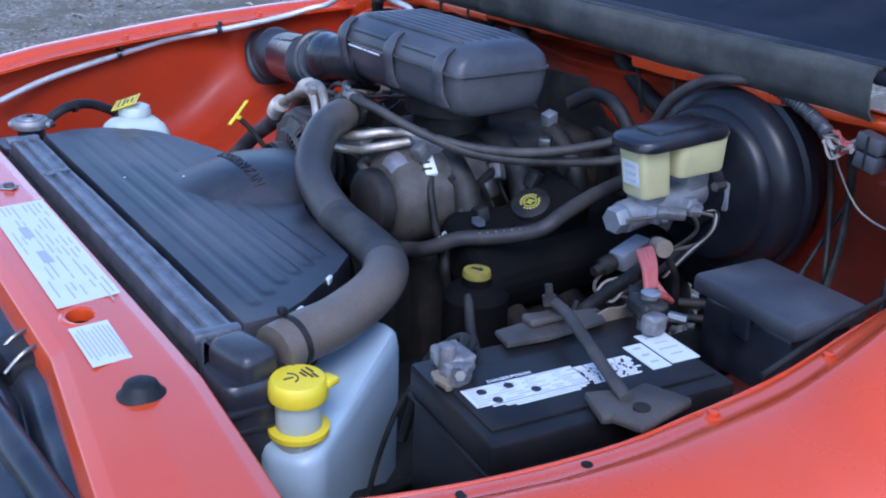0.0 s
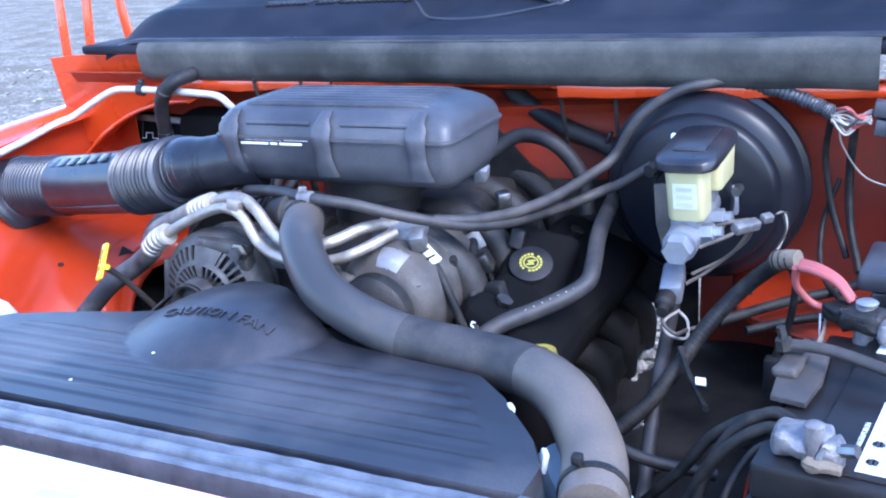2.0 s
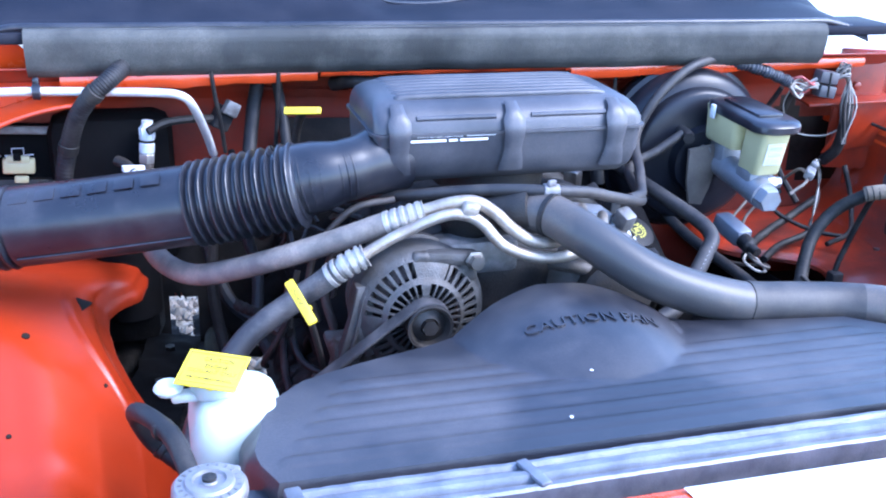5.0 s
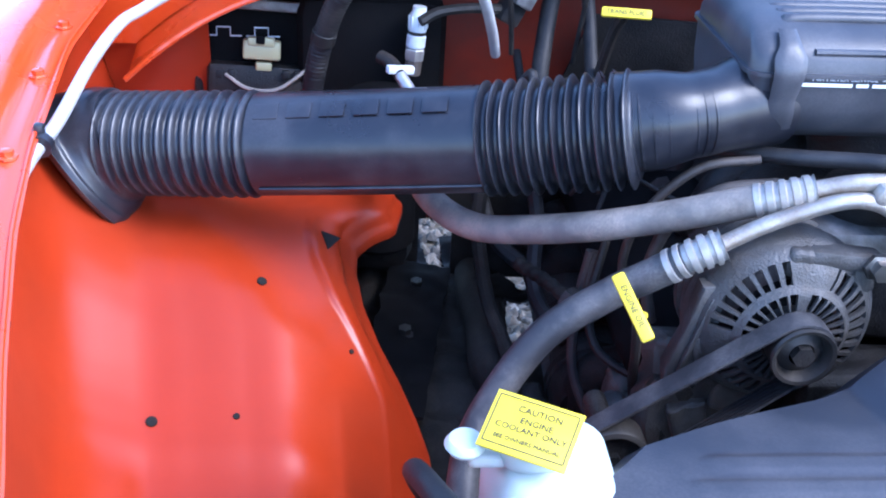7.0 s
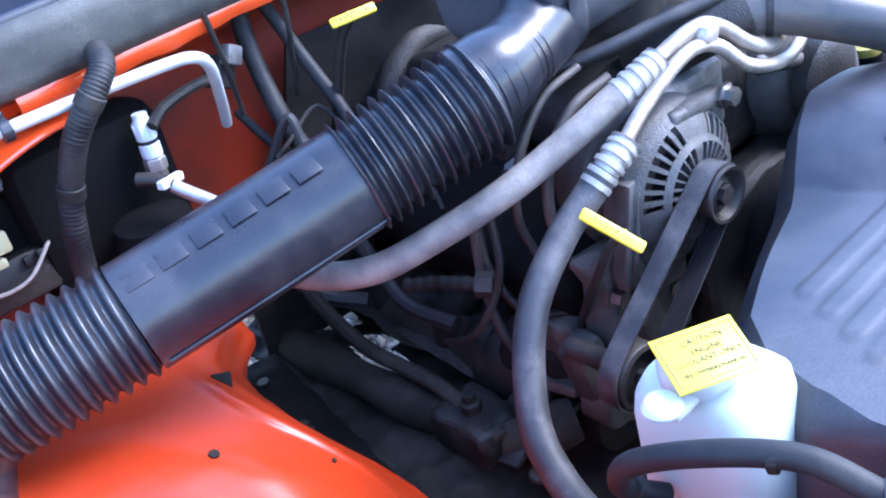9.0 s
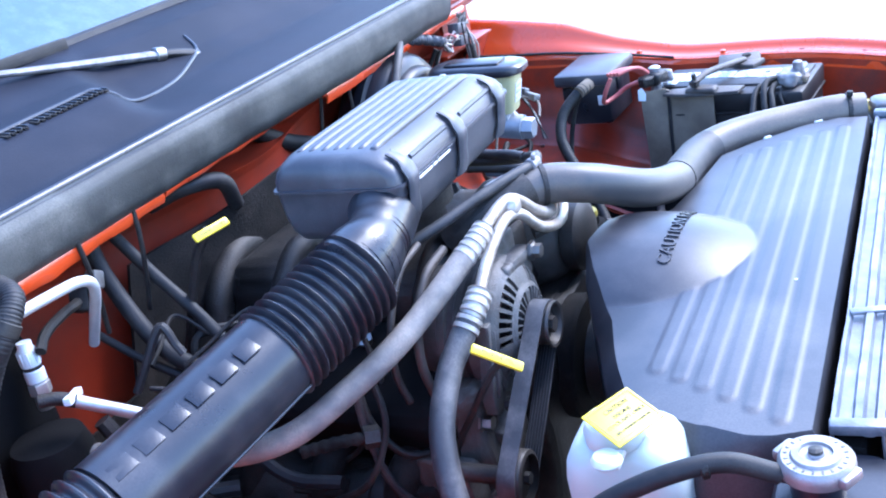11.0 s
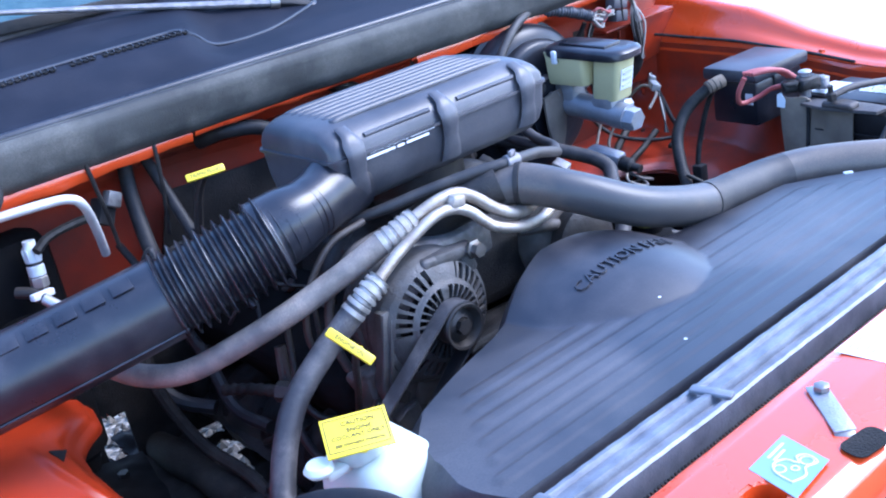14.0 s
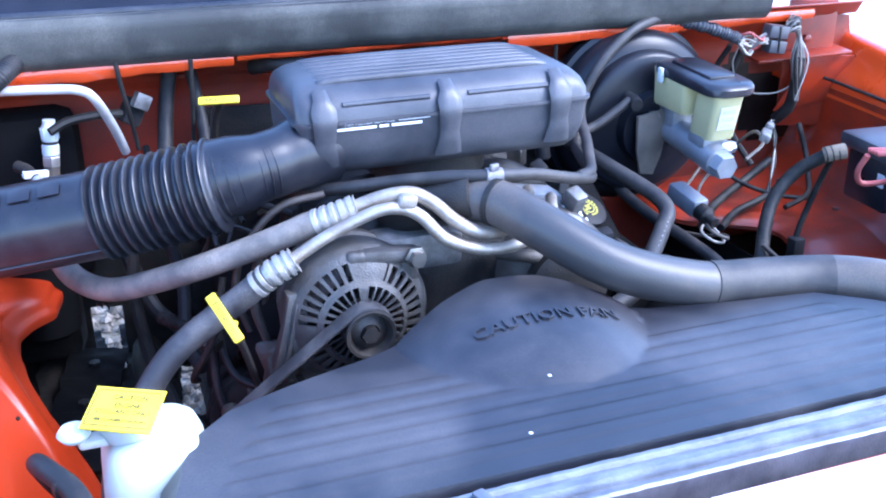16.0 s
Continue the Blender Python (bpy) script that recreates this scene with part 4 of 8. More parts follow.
def shroud_z(x, y):
    """Height of the shroud's top: flat, with six raised flutes and a dome."""
    flat = 1.052 - 0.012 * max(0, (y - 0.1)) / 0.2
    i = round((y - 0.027) / 0.028)
    rib = 0.0
    if 0 <= i <= 5:
        mid = 0.027 + 0.028 * i
        x0, x1 = -0.415 + 0.0165 * i, 0.43 - 0.020 * i
        away = math.hypot(y - mid, max(0.0, x0 + 0.009 - x, x - x1 + 0.009))
        step = min(1.0, max(0.0, (0.0120 - away) / 0.0065))
        rib = 0.0015 * step * step * (3 - 2 * step)
    # the hump over the fan: steep at its front, running out behind
    r = math.hypot((x + 0.02) / (0.158 if x < -0.02 else 0.130), (y - 0.275) / (0.174 if y < 0.275 else 0.20))
    dome = 0.041 * (1 - r**2.2) if r < 1 else 0.0
    return flat + max(rib, dome)


def make_shroud():
    root = thing("fan_shroud", (0, 0.15, 0.75), "large matt black plastic fan shroud with ribs and a raised dome", "fan shroud")
    out = [(-0.425, -0.008), (-0.448, 0.05), (-0.450, 0.10), (-0.425, 0.16), (-0.385, 0.202), (-0.33, 0.226), (-0.27, 0.250), (-0.21, 0.272), (-0.165, 0.291), (-0.115, 0.310), (-0.05, 0.325), (0.01, 0.315), (0.07, 0.280), (0.13, 0.247), (0.24, 0.224), (0.335, 0.210), (0.385, 0.163), (0.414, 0.126), (0.450, 0.082), (0.474, 0.036), (0.474, -0.010)]
    dense = []
    for a, b in zip(out, out[1:] + out[:1]):
        n = max(2, int(math.hypot(b[0] - a[0], b[1] - a[1]) / 0.012))
        dense += [(a[0] + (b[0] - a[0]) * i / n, a[1] + (b[1] - a[1]) * i / n) for i in range(n)]
    bm = bmesh.new()
    rings = []
    for drop, k in ((0.27, 1.0), (0.10, 1.0), (0.018, 1.0), (0.007, 0.995), (0.0, 0.975)):
        ring = []
        for x, y in dense:
            cx, cy = min(max(x, -0.30), 0.30), 0.12
            # the rear corner beside the alternator falls away in a broad bevel
            w = min(1.0, max(0.0, (-0.06 - x) / 0.15)) * min(1.0, max(0.0, (y - 0.03) / 0.06))
            k2 = k - 0.13 * w * (1.0 if drop == 0.0 else 0.12 if drop < 0.01 else 0.0)
            px, py = cx + (x - cx) * k2, cy + (y - cy) * k2
            low = min(1.045, shroud_z(px, py)) if drop > 0.02 else shroud_z(px, py)
            ring.append(Vector((px, py, low - drop - (0.014 * w if 0.0 < drop < 0.02 else 0.0))))
        rings.append(ring)
    bridge(bm, rings, caps=False)
    rim = [(q.x, q.y) for q in rings[-1]]
    hi = max(range(len(rim)), key=lambda i: rim[i][1])
    lo = min(range(len(rim)), key=lambda i: (rim[i][1], rim[i][0]))
    lo2 = max(range(len(rim)), key=lambda i: (-rim[i][1], rim[i][0]))
    left = rim[lo:hi + 1] if lo < hi else rim[lo:] + rim[:hi + 1]
    right = rim[hi:lo2 + 1] if hi < lo2 else rim[hi:] + rim[:lo2 + 1]
    y0, y1 = rim[lo][1], rim[hi][1]
    ls, rs = sorted(left, key=lambda q: q[1]), sorted(right, key=lambda q: q[1])

    def top(u, v):
        y = y0 + (y1 - y0) * v
        xa = float(np.interp(y, [q[1] for q in ls], [q[0] for q in ls]))
        xb = float(np.interp(y, [q[1] for q in rs], [q[0] for q in rs]))
        x = xa + (xb - xa) * u
        return Vector((x, y, shroud_z(x, y)))

    part("top", sheet(top, 170, 130, 0.003), SHROUD, root, smooth=60)
    body = part("body", bm, SHROUD, root, smooth=60)
    for x, y, a in ((0.397, 0.142, 40), (0.462, 0.068, 32)):
        part("clip", rbox((x, y, 1.041), (0.006, 0.014, 0.022), 0.002, (0, 12, a)), PAPER, root, "small white plastic clip")
    for x, y in ((-0.059, 0.122), (-0.116, 0.043)):
        part("scuff", lathe([(0.0022, 0), (0.0017, 0.0005)], (x, y, shroud_z(x, y) + 0.0004), seg=9), PRINT_LT, body, "small pale scuff")
    # raised warning
    m = frame_of((-0.024, 0.203, 0), (1, -0.02, 0), (0, 0.8, 0))
    bm = words("CAUTION FAN", 0.0255, m, 0.0012)
    for v in bm.verts:
        v.co.z += shroud_z(v.co.x, v.co.y) + 0.0015
    part("raised_letters", bm, SHROUD, body, "raised moulded letters", smooth=30)


make_shroud()


def make_rad_hose():
    root = thing("radiator_hose", (0.25, 0.24, 1.0), "thick dusty grey rubber radiator hose with a dark sleeve", "hose")
    pts = [(-0.07, 0.445, 1.130), (-0.012, 0.398, 1.144), (0.026, 0.333, 1.130), (0.098, 0.275, 1.090), (0.204, 0.256, 1.057), (0.295, 0.254, 1.046), (0.358, 0.248, 1.041), (0.411, 0.220, 1.042), (0.456, 0.172, 1.042), (0.500, 0.098, 1.042), (0.519, 0.045, 1.044), (0.531, 0.002, 1.041)]
    path = spline(pts, 8)
    i0, i1 = 34, 52
    part("upper_length", tube(path[: i0 + 1], 0.0285, 20, smooth=False), HOSE, root)
    part("sleeve", tube(path[i0 - 1 : i1 + 1], lambda t: 0.0298 + 0.0015 * t, 20, smooth=False), HOSE_DK, root, "dark woven sleeve")
    part("lower_length", tube(path[i1:], 0.0312, 20, smooth=False), HOSE, root)
    for q, d, r in ((path[9], path[10] - path[8], 0.0284), (path[-6], path[-5] - path[-7], 0.0311)):
        part("hose_clamp", lathe([(r, -0.004), (r + 0.0018, -0.0035), (r + 0.0018, 0.0035), (r, 0.004)], q, d, 28), GREASE, root, "dull steel hose clamp")
    q = path[-6]
    part("clamp_tab", rbox((q.x - 0.012, q.y - 0.006, q.z + 0.036), (0.010, 0.010, 0.010), 0.002), GREASE, root)


make_rad_hose()


def make_bottle():
    root = thing("coolant_bottle", (-0.445, 0.165, 0.75), "milky white plastic coolant overflow bottle behind the radiator", "bottle")
    bm = bmesh.new()
    rings = []
    c = Vector((-0.452, 0.183))
    for z, k in ((0.665, 0.80), (0.69, 0.88), (0.95, 0.97), (1.010, 1.0), (1.030, 0.96), (1.046, 0.84), (1.055, 0.68), (1.060, 0.40)):
        rings.append([Vector((c.x + a * k, c.y + b * k, z)) for a, b in rrect(0.10, 0.125, 0.03)])
    bridge(bm, rings)
    part("body", bm, WHITE, root, smooth=60)
    part("lug_web", rbox((-0.503, 0.182, 1.056), (0.030, 0.018, 0.010), 0.004), WHITE, root)
    part("filler", lathe([(0.030, 0), (0.031, 0.012), (0.028, 0.022), (0.02, 0.026)], (-0.468, 0.190, 1.055), seg=24), WHITE, root)
    part("side_lug", lathe([(0.003, -0.006), (0.012, -0.0055), (0.0155, 0), (0.012, 0.0055), (0.003, 0.006)], (-0.520, 0.184, 1.066), seg=20), WHITE, root)
    # the yellow warning flap on its cap
    card = thing("warning_tag", (-0.462, 0.175, 1.08), "bright yellow plastic flap printed with a coolant caution", "tag")
    bl, br = Vector((-0.494, 0.212, 1.094)), Vector((-0.435, 0.183, 1.092))
    xw = (br - bl).normalized()
    mc = frame_of((bl + br) / 2, xw, (xw.y * -1, xw.x, 0.35))
    bm = plate([(-0.033, -0.049), (0.033, -0.049), (0.033, 0.0), (-0.033, 0.0)], -0.001, 0.001, 0.0005, mc)
    leaf = part("flap", bm, YELLOW, card)
    for txt, size, y, dx in (("CAUTION", 0.0074, -0.0115, 0.003), ("ENGINE", 0.0070, -0.0205, 0.003), ("COOLANT ONLY", 0.0068, -0.0280, 0.001), ("SEE OWNERS MANUAL", 0.0048, -0.0375, 0.001)):
        part("lettering", words(txt, size, mc @ pose(dx, y, 0.0014), 0.0002), PRINT, leaf, smooth=180)
    for x, y, w, h in ((0, -0.0035, 0.060, 0.0008), (0, -0.0440, 0.060, 0.0008), (-0.030, -0.0237, 0.0008, 0.040), (0.030, -0.0237, 0.0008, 0.040)):
        bm = rbox((0, 0, 0), (w, h, 0.0004), 0)
        bmesh.ops.transform(bm, matrix=mc @ pose(x, y, 0.0013), verts=bm.verts)
        part("border", bm, PRINT, leaf)
    part("stem", lathe([(0.018, 0), (0.018, 0.016), (0.014, 0.02)], mc @ Vector((0.002, -0.030, -0.024)), seg=20), YELLOW, card)
    hose = [(-0.505, 0.03, 1.056), (-0.52, 0.075, 1.075), (-0.545, 0.13, 1.070), (-0.555, 0.19, 1.035), (-0.54, 0.215, 0.985), (-0.51, 0.20, 0.96)]
    oh = thing("overflow_hose", (-0.53, 0.12, 1.0), "dark grey rubber overflow hose from radiator cap to bottle", "hose")
    part("rubber", tube(hose, 0.0095, 14), RUBBER, oh)
    for k in (1, -2):
        a, b = Vector(hose[k]), Vector(hose[k + 1])
        part("spring_clamp", lathe([(0.0098, -0.004), (0.0112, -0.003), (0.0112, 0.003), (0.0098, 0.004)], a.lerp(b, 0.3), b - a, 18), GREASE, oh)


stand(0.007, -0.014, 0.0)
make_bottle()
stand()


def make_washer():
    root = thing("washer_bottle", (0.60, 0.06, 0.70), "pale blue translucent washer fluid bottle with a yellow cap", "bottle")
    bm = bmesh.new()
    rings = []
    along, across = Vector((-0.62, 0.78, 0)), Vector((0.78, 0.62, 0))
    for z, k in ((0.66, 0.88), (0.70, 0.97), (0.90, 1.0), (0.948, 0.99), (0.962, 0.95), (0.970, 0.86)):
        rings.append([Vector((0.540, 0.098, z)) + along * a * k + across * b * k + Vector((0, 0, 0.14 * a * max(0, (z - 0.90) / 0.07))) for a, b in rrect(0.288, 0.080, 0.030)])
    bridge(bm, rings)
    part("body", bm, WASHER, root, smooth=60)
    c = Vector((0.607, 0.016, 0.955))
    part("neck", lathe([(0.026, -0.01), (0.026, 0.055)], c, seg=24), WHITE, root)
    part("collar", lathe([(0.027, 0.004), (0.0345, 0.006), (0.0345, 0.012), (0.027, 0.014)], c, seg=32), YELLOW, root)
    cap = part("cap", lathe([(0.026, 0.048), (0.0325, 0.050), (0.0335, 0.056), (0.0325, 0.069), (0.0295, 0.073), (0.008, 0.0745)], c, seg=36), YELLOW, root, "bright yellow snap cap with a printed symbol")
    part("tab", rbox((c.x + 0.011, c.y + 0.031, c.z + 0.066), (0.020, 0.018, 0.009), 0.003, (0, 0, 20)), YELLOW, cap)
    for dx, dy, w in ((-0.006, 0.017, 0.013), (0.008, 0.017, 0.010), (0.0, 0.011, 0.022), (0.0, 0.006, 0.012)):
        part("printed_bar", rbox((c.x + dx, c.y + dy, c.z + 0.0752), (w, 0.0022, 0.0006), 0, (0, 0, 10)), PRINT, cap)
    arc = [(c.x + 0.011 * math.cos(radians(t)), c.y - 0.012 + 0.011 * math.sin(radians(t)), c.z + 0.0750) for t in range(20, 161, 20)]
    part("washer_symbol", tube(arc, 0.0009, 6), PRINT, cap)
    part("washer_symbol", tube([(c.x, c.y - 0.017, c.z + 0.0750), (c.x, c.y - 0.011, c.z + 0.0751), (c.x + 0.001, c.y - 0.006, c.z + 0.0750)], 0.0009, 6), PRINT, cap)


stand(-0.021, -0.012, 0.006)
make_washer()
stand()


# ---- air intake ----
def make_air_cleaner():
    root = thing("air_cleaner", (-0.04, 0.60, 1.16), "dusty black plastic air cleaner box with ribbed lid and clips", "air cleaner")
    part_z = 1.236

    def rings(table, grow=0.0):
        """table: height, then the low and high x and y of the outline, and its corner radius."""
        out = []
        for z, xa, xb, ya, yb, r in table:
            w, h = xb - xa + 2 * grow, yb - ya + 2 * grow
            out.append([Vector(((xa + xb) / 2 + a, (ya + yb) / 2 + b, z)) for a, b in rrect(w, h, r + grow, 7)])
        return out

    bm = bmesh.new()
    bridge(bm, rings([(1.160, -0.208, 0.150, 0.528, 0.645, 0.02), (1.164, -0.216, 0.159, 0.510, 0.660, 0.018), (1.178, -0.221, 0.166, 0.496, 0.669, 0.016), (1.200, -0.223, 0.170, 0.489, 0.673, 0.015), (part_z - 0.001, -0.224, 0.173, 0.486, 0.676, 0.015)]))
    part("body", bm, DUSTY, root, smooth=50)
    bm = bmesh.new()
    bridge(bm, rings([(part_z, -0.224, 0.173, 0.486, 0.676, 0.015), (1.248, -0.2235, 0.172, 0.4875, 0.675, 0.015), (1.259, -0.222, 0.168, 0.4945, 0.672, 0.018), (1.268, -0.219, 0.160, 0.506, 0.666, 0.022), (1.275, -0.212, 0.148, 0.520, 0.660, 0.03), (1.2785, -0.200, 0.134, 0.535, 0.652, 0.026), (1.2795, -0.180, 0.115, 0.55, 0.64, 0.03)]))
    lid = part("lid", bm, DUSTY, root, smooth=50)
    bm = bmesh.new()
    bridge(bm, rings([(part_z - 0.0025, -0.224, 0.173, 0.486, 0.676, 0.015), (part_z + 0.0015, -0.224, 0.173, 0.486, 0.676, 0.015)], 0.0042))
    part("flange", bm, DUSTY, root, "dust-caked joint flange")
    for xa, xb in ((-0.165, -0.052), (0.0, 0.112)):
        part("skirt_rib", tube([(xa, 0.4925, 1.2560), ((xa + xb) / 2, 0.4925, 1.2563), (xb, 0.4925, 1.2560)], 0.0036, 8), DUSTY, lid)
    for y in (0.530, 0.549, 0.568, 0.587, 0.606, 0.625, 0.644):
        pts = [(-0.204, y, 1.257), (-0.186, y, 1.271), (-0.166, y, 1.2785), (0, y, 1.2791), (0.104, y, 1.2785), (0.127, y, 1.271), (0.148, y, 1.257)]
        part("lid_rib", tube([(a, b, c - 0.0020) for a, b, c in pts], 0.0066, 14, steps=5, flat=0.95), DUSTY, lid)
    for x in (-0.191, -0.028, 0.126):
        curve = spline([(x, 0.510, 1.2705), (x, 0.4935, 1.2605), (x, 0.4850, 1.247), (x, 0.4822, 1.236), (x, 0.4862, 1.214), (x, 0.4885, 1.198), (x, 0.4950, 1.180)], 4)

        def strap(u, v, curve=curve):
            q = curve[round(v * (len(curve) - 1))]
            w = lerp([(0, 0.014), (0.18, 0.018), (0.28, 0.029), (0.5, 0.026), (0.7, 0.021), (1, 0.034)], v)
            return q + Vector(((u - 0.5) * w, -0.004 + 0.003 * abs(2 * u - 1) ** 4, 0))

        bm = sheet(strap, 8, len(curve) - 1, 0.004)
        part("clip", bm, DUSTY, root)
    part("warning_print", words("AIR FILTER SERVICE", 0.0075, frame_of((-0.133, 0.4838, 1.2335), (1, 0, 0), (0, 0.02, 1)), 0.0003), PRINT_LT, root, "white printed service note", smooth=180)
    rows = bmesh.new()
    for x, w, z in ((-0.075, 0.042, 1.2335), (-0.15, 0.05, 1.2270), (-0.115, 0.012, 1.2270), (-0.085, 0.040, 1.2270)):
        rbox((x, 0.4838, z), (w, 0.0006, 0.0034), 0, bm=rows)
    part("fine_print", rows, PRINT_LT, root, "unreadable white fine print")
    # the neck that bends down to the duct
    neck = [(-0.185, 0.535, 1.196), (-0.240, 0.514, 1.187), (-0.285, 0.508, 1.180), (-0.336, 0.518, 1.168)]
    neck_part = part("neck", tube(neck, lambda t: lerp([(0, 0.05), (0.33, 0.041), (0.55, 0.041), (0.75, 0.047), (1, 0.0490)], t), 28, flat=1.05), BLACK, root, "dark moulded neck with fine ribs")
    run = spline(neck, 24)
    for k, r in ((34, 0.0405), (38, 0.0405), (42, 0.0410), (52, 0.0450), (57, 0.0465), (62, 0.0480)):
        part("neck_rib", lathe([(r, -0.0016), (r + 0.0018, -0.0006), (r + 0.0018, 0.0006), (r, 0.0016)], run[k], run[k + 1] - run[k - 1], 28), BLACK, neck_part)


stand(0.0, 0.009, -0.003)
make_air_cleaner()
stand()

DUCT = [Vector(p) for p in ((-0.318, 0.512, 1.172), (-0.393, 0.538, 1.152), (-0.463, 0.563, 1.135), (-0.580, 0.591, 1.116), (-0.695, 0.618, 1.099), (-0.785, 0.643, 1.086), (-0.862, 0.668, 1.074))]


def make_duct():
    root = thing("intake_duct", (-0.6, 0.6, 1.03), "black plastic air intake duct with two corrugated sections", "duct")

    def ridged(n, r, deep, sharp):
        return lambda t: r + deep * (0.5 - 0.5 * math.cos(2 * math.pi * n * t)) ** sharp

    part("corrugated_sleeve", tube(DUCT[:3], ridged(12, 0.0485, 0.0105, 2.0), 30, steps=80, flat=1.02), BLACK, root, smooth=70)
    mid = part("middle_pipe", tube(DUCT[2:5], 0.0545, 30, flat=1.02), BLACK, root)
    part("corrugated_sleeve", tube(DUCT[4:], ridged(13, 0.0500, 0.0075, 1.2), 30, steps=80, flat=1.02), BLACK, root, smooth=70)
    part("elbow", tube([(-0.846, 0.663, 1.079), (-0.866, 0.669, 1.070), (-0.886, 0.671, 1.058), (-0.903, 0.668, 1.047), (-0.914, 0.664, 1.040)], lambda t: lerp([(0, 0.052), (0.3, 0.060), (0.6, 0.070), (0.85, 0.074), (0.95, 0.070), (1, 0.060)], t), 28, flat=1.18), BLACK, root, "bell-mouthed black plastic elbow")
    part("mould_seam", tube([p + Vector((0, -0.047, -0.030)) for p in (DUCT[2], DUCT[3], DUCT[4])], 0.0016, 6), BLACK, mid)
    # a moulded trade mark, left as plain low blocks
    a, b = Vector((-0.486, 0.568, 1.134)), Vector((-0.690, 0.617, 1.099))
    d = (a - b).normalized()
    up = Vector((0, -0.55, 1.0))
    up = (up - d * up.dot(d)).normalized()
    for i in range(6):
        q = b + (a - b) * ((i + 0.5) / 6) + up * 0.0548
        bm = rbox((0, 0, 0), (0.026, 0.020, 0.0014), 0.0006)
        bmesh.ops.transform(bm, matrix=frame_of(q, d, up.cross(d)), verts=bm.verts)
        part("moulded_mark", bm, BLACK, mid)


stand(0.0, 0.002, -0.006)
make_duct()
stand()


# ---- engine front ----
def make_alternator():
    c = Vector((-0.176, 0.0, 1.020))
    root = thing("alternator", (-0.181, 0.42, 0.94), "dirty cast aluminium alternator with slotted front and pulley", "alternator")
    ax = (0, 1, 0)
    part("inner_coil", lathe([(0.030, 0.384), (0.060, 0.392), (0.074, 0.402), (0.074, 0.50)], c, ax, 32), COIL, root, "dark red-brown copper winding")
    part("rear_case", lathe([(0.080, 0.424), (0.086, 0.427), (0.086, 0.438), (0.081, 0.441), (0.081, 0.449), (0.086, 0.452), (0.086, 0.462), (0.081, 0.465), (0.081, 0.474), (0.076, 0.495), (0.04, 0.505)], c, ax, 40), ALT, root)
    part("stator_band", lathe([(0.083, 0.414), (0.0875, 0.415), (0.0875, 0.428), (0.083, 0.429)], c, ax, 40), GREASE, root)
    # cast front bell: two rings of slots, closed where the lugs stand
    bell = [(0.028, 0.371), (0.030, 0.366), (0.046, 0.366), (0.0490, 0.368), (0.0515, 0.3705), (0.0545, 0.3725), (0.066, 0.377), (0.074, 0.382), (0.081, 0.388), (0.0865, 0.398), (0.0874, 0.418)]

    def skin(u, v):
        a = 2 * math.pi * u
        f = v * (len(bell) - 1)
        i = min(int(f), len(bell) - 2)
        r, y = (bell[i][k] * (1 - f + i) + bell[i + 1][k] * (f - i) for k in (0, 1))
        return c + Vector((r * math.cos(a), y, r * math.sin(a)))

    def slot(q):
        r, a = math.hypot(q.x - c.x, q.z - c.z), math.degrees(math.atan2(q.z - c.z, q.x - c.x)) % 360
        if 0.0545 < r < 0.0745:
            lugs = 62 < a < 98 or 176 < a < 205 or 300 < a < 325
            return not lugs and (a % 10.0) < 6.0
        if 0.0310 < r < 0.0475:
            return not 84 < a < 96 and (a % 12.0) < 9.3
        return False

    part("front_bell", pierced(skin, 480, 40, 0.004, slot), ALT, root, "cast front housing with two rings of cooling slots", smooth=50)
    part("fan_rotor", lathe([(0.020, 0.380), (0.046, 0.381), (0.050, 0.390)], c, ax, 32), VOID_BLACK, root)
    part("hub_ring", lathe([(0.018, 0.362), (0.028, 0.362), (0.0295, 0.368), (0.028, 0.378), (0.018, 0.378)], c, ax, 32), ALT, root)
    pul = part("pulley", lathe([(0.010, 0.352), (0.012, 0.338), (0.022, 0.343), (0.0265, 0.332), (0.0300, 0.331), (0.0308, 0.335), (0.0275, 0.337), (0.0275, 0.361), (0.0308, 0.363), (0.0300, 0.366), (0.010, 0.366)], c, ax, 40, closed=False), PULLEY, root, "worn steel ribbed pulley")
    part("pulley_nut", lathe([(0.011, 0.332), (0.011, 0.342), (0.006, 0.343)], c, ax, 6), GREASE, pul)
    part("top_lug", lump(c + Vector((0.0, 0.388, 0.072)), (0.026, 0.022, 0.030), 30, 0.003, 0.007, 61), ALT, root)
    for k, r in ((0, 0.0065), (1, 0.0050)):
        part("rear_pipe", tube([(-0.175 - 0.01 * k, 0.470 + 0.03 * k, 1.128 + 0.012 * k), (-0.232 - 0.012 * k, 0.472 + 0.03 * k, 1.118 + 0.010 * k), (-0.274 - 0.016 * k, 0.474 + 0.03 * k, 1.078), (-0.288 - 0.018 * k, 0.474 + 0.03 * k, 1.020), (-0.276 - 0.016 * k, 0.472 + 0.03 * k, 0.965)], r, 10), HOLD, root, "dusty curved pipe behind the alternator")
    part("upper_ear", rbox((-0.135, 0.39, 1.094), (0.075, 0.026, 0.018), 0.006, (0, 6, 0)), ALT, root)
    part("lower_ear", rbox((-0.250, 0.395, 0.985), (0.018, 0.024, 0.050), 0.005, (0, -20, 0)), ALT, root)
    part("upper_bridge", rbox((-0.112, 0.393, 1.078), (0.020, 0.026, 0.040), 0.006, (0, -14, 0)), ALT, root)
    arm = [(-0.236, 1.064), (-0.262, 1.062), (-0.268, 1.020), (-0.284, 0.968), (-0.280, 0.945), (-0.262, 0.944), (-0.250, 0.968), (-0.246, 0.995), (-0.240, 1.020)]
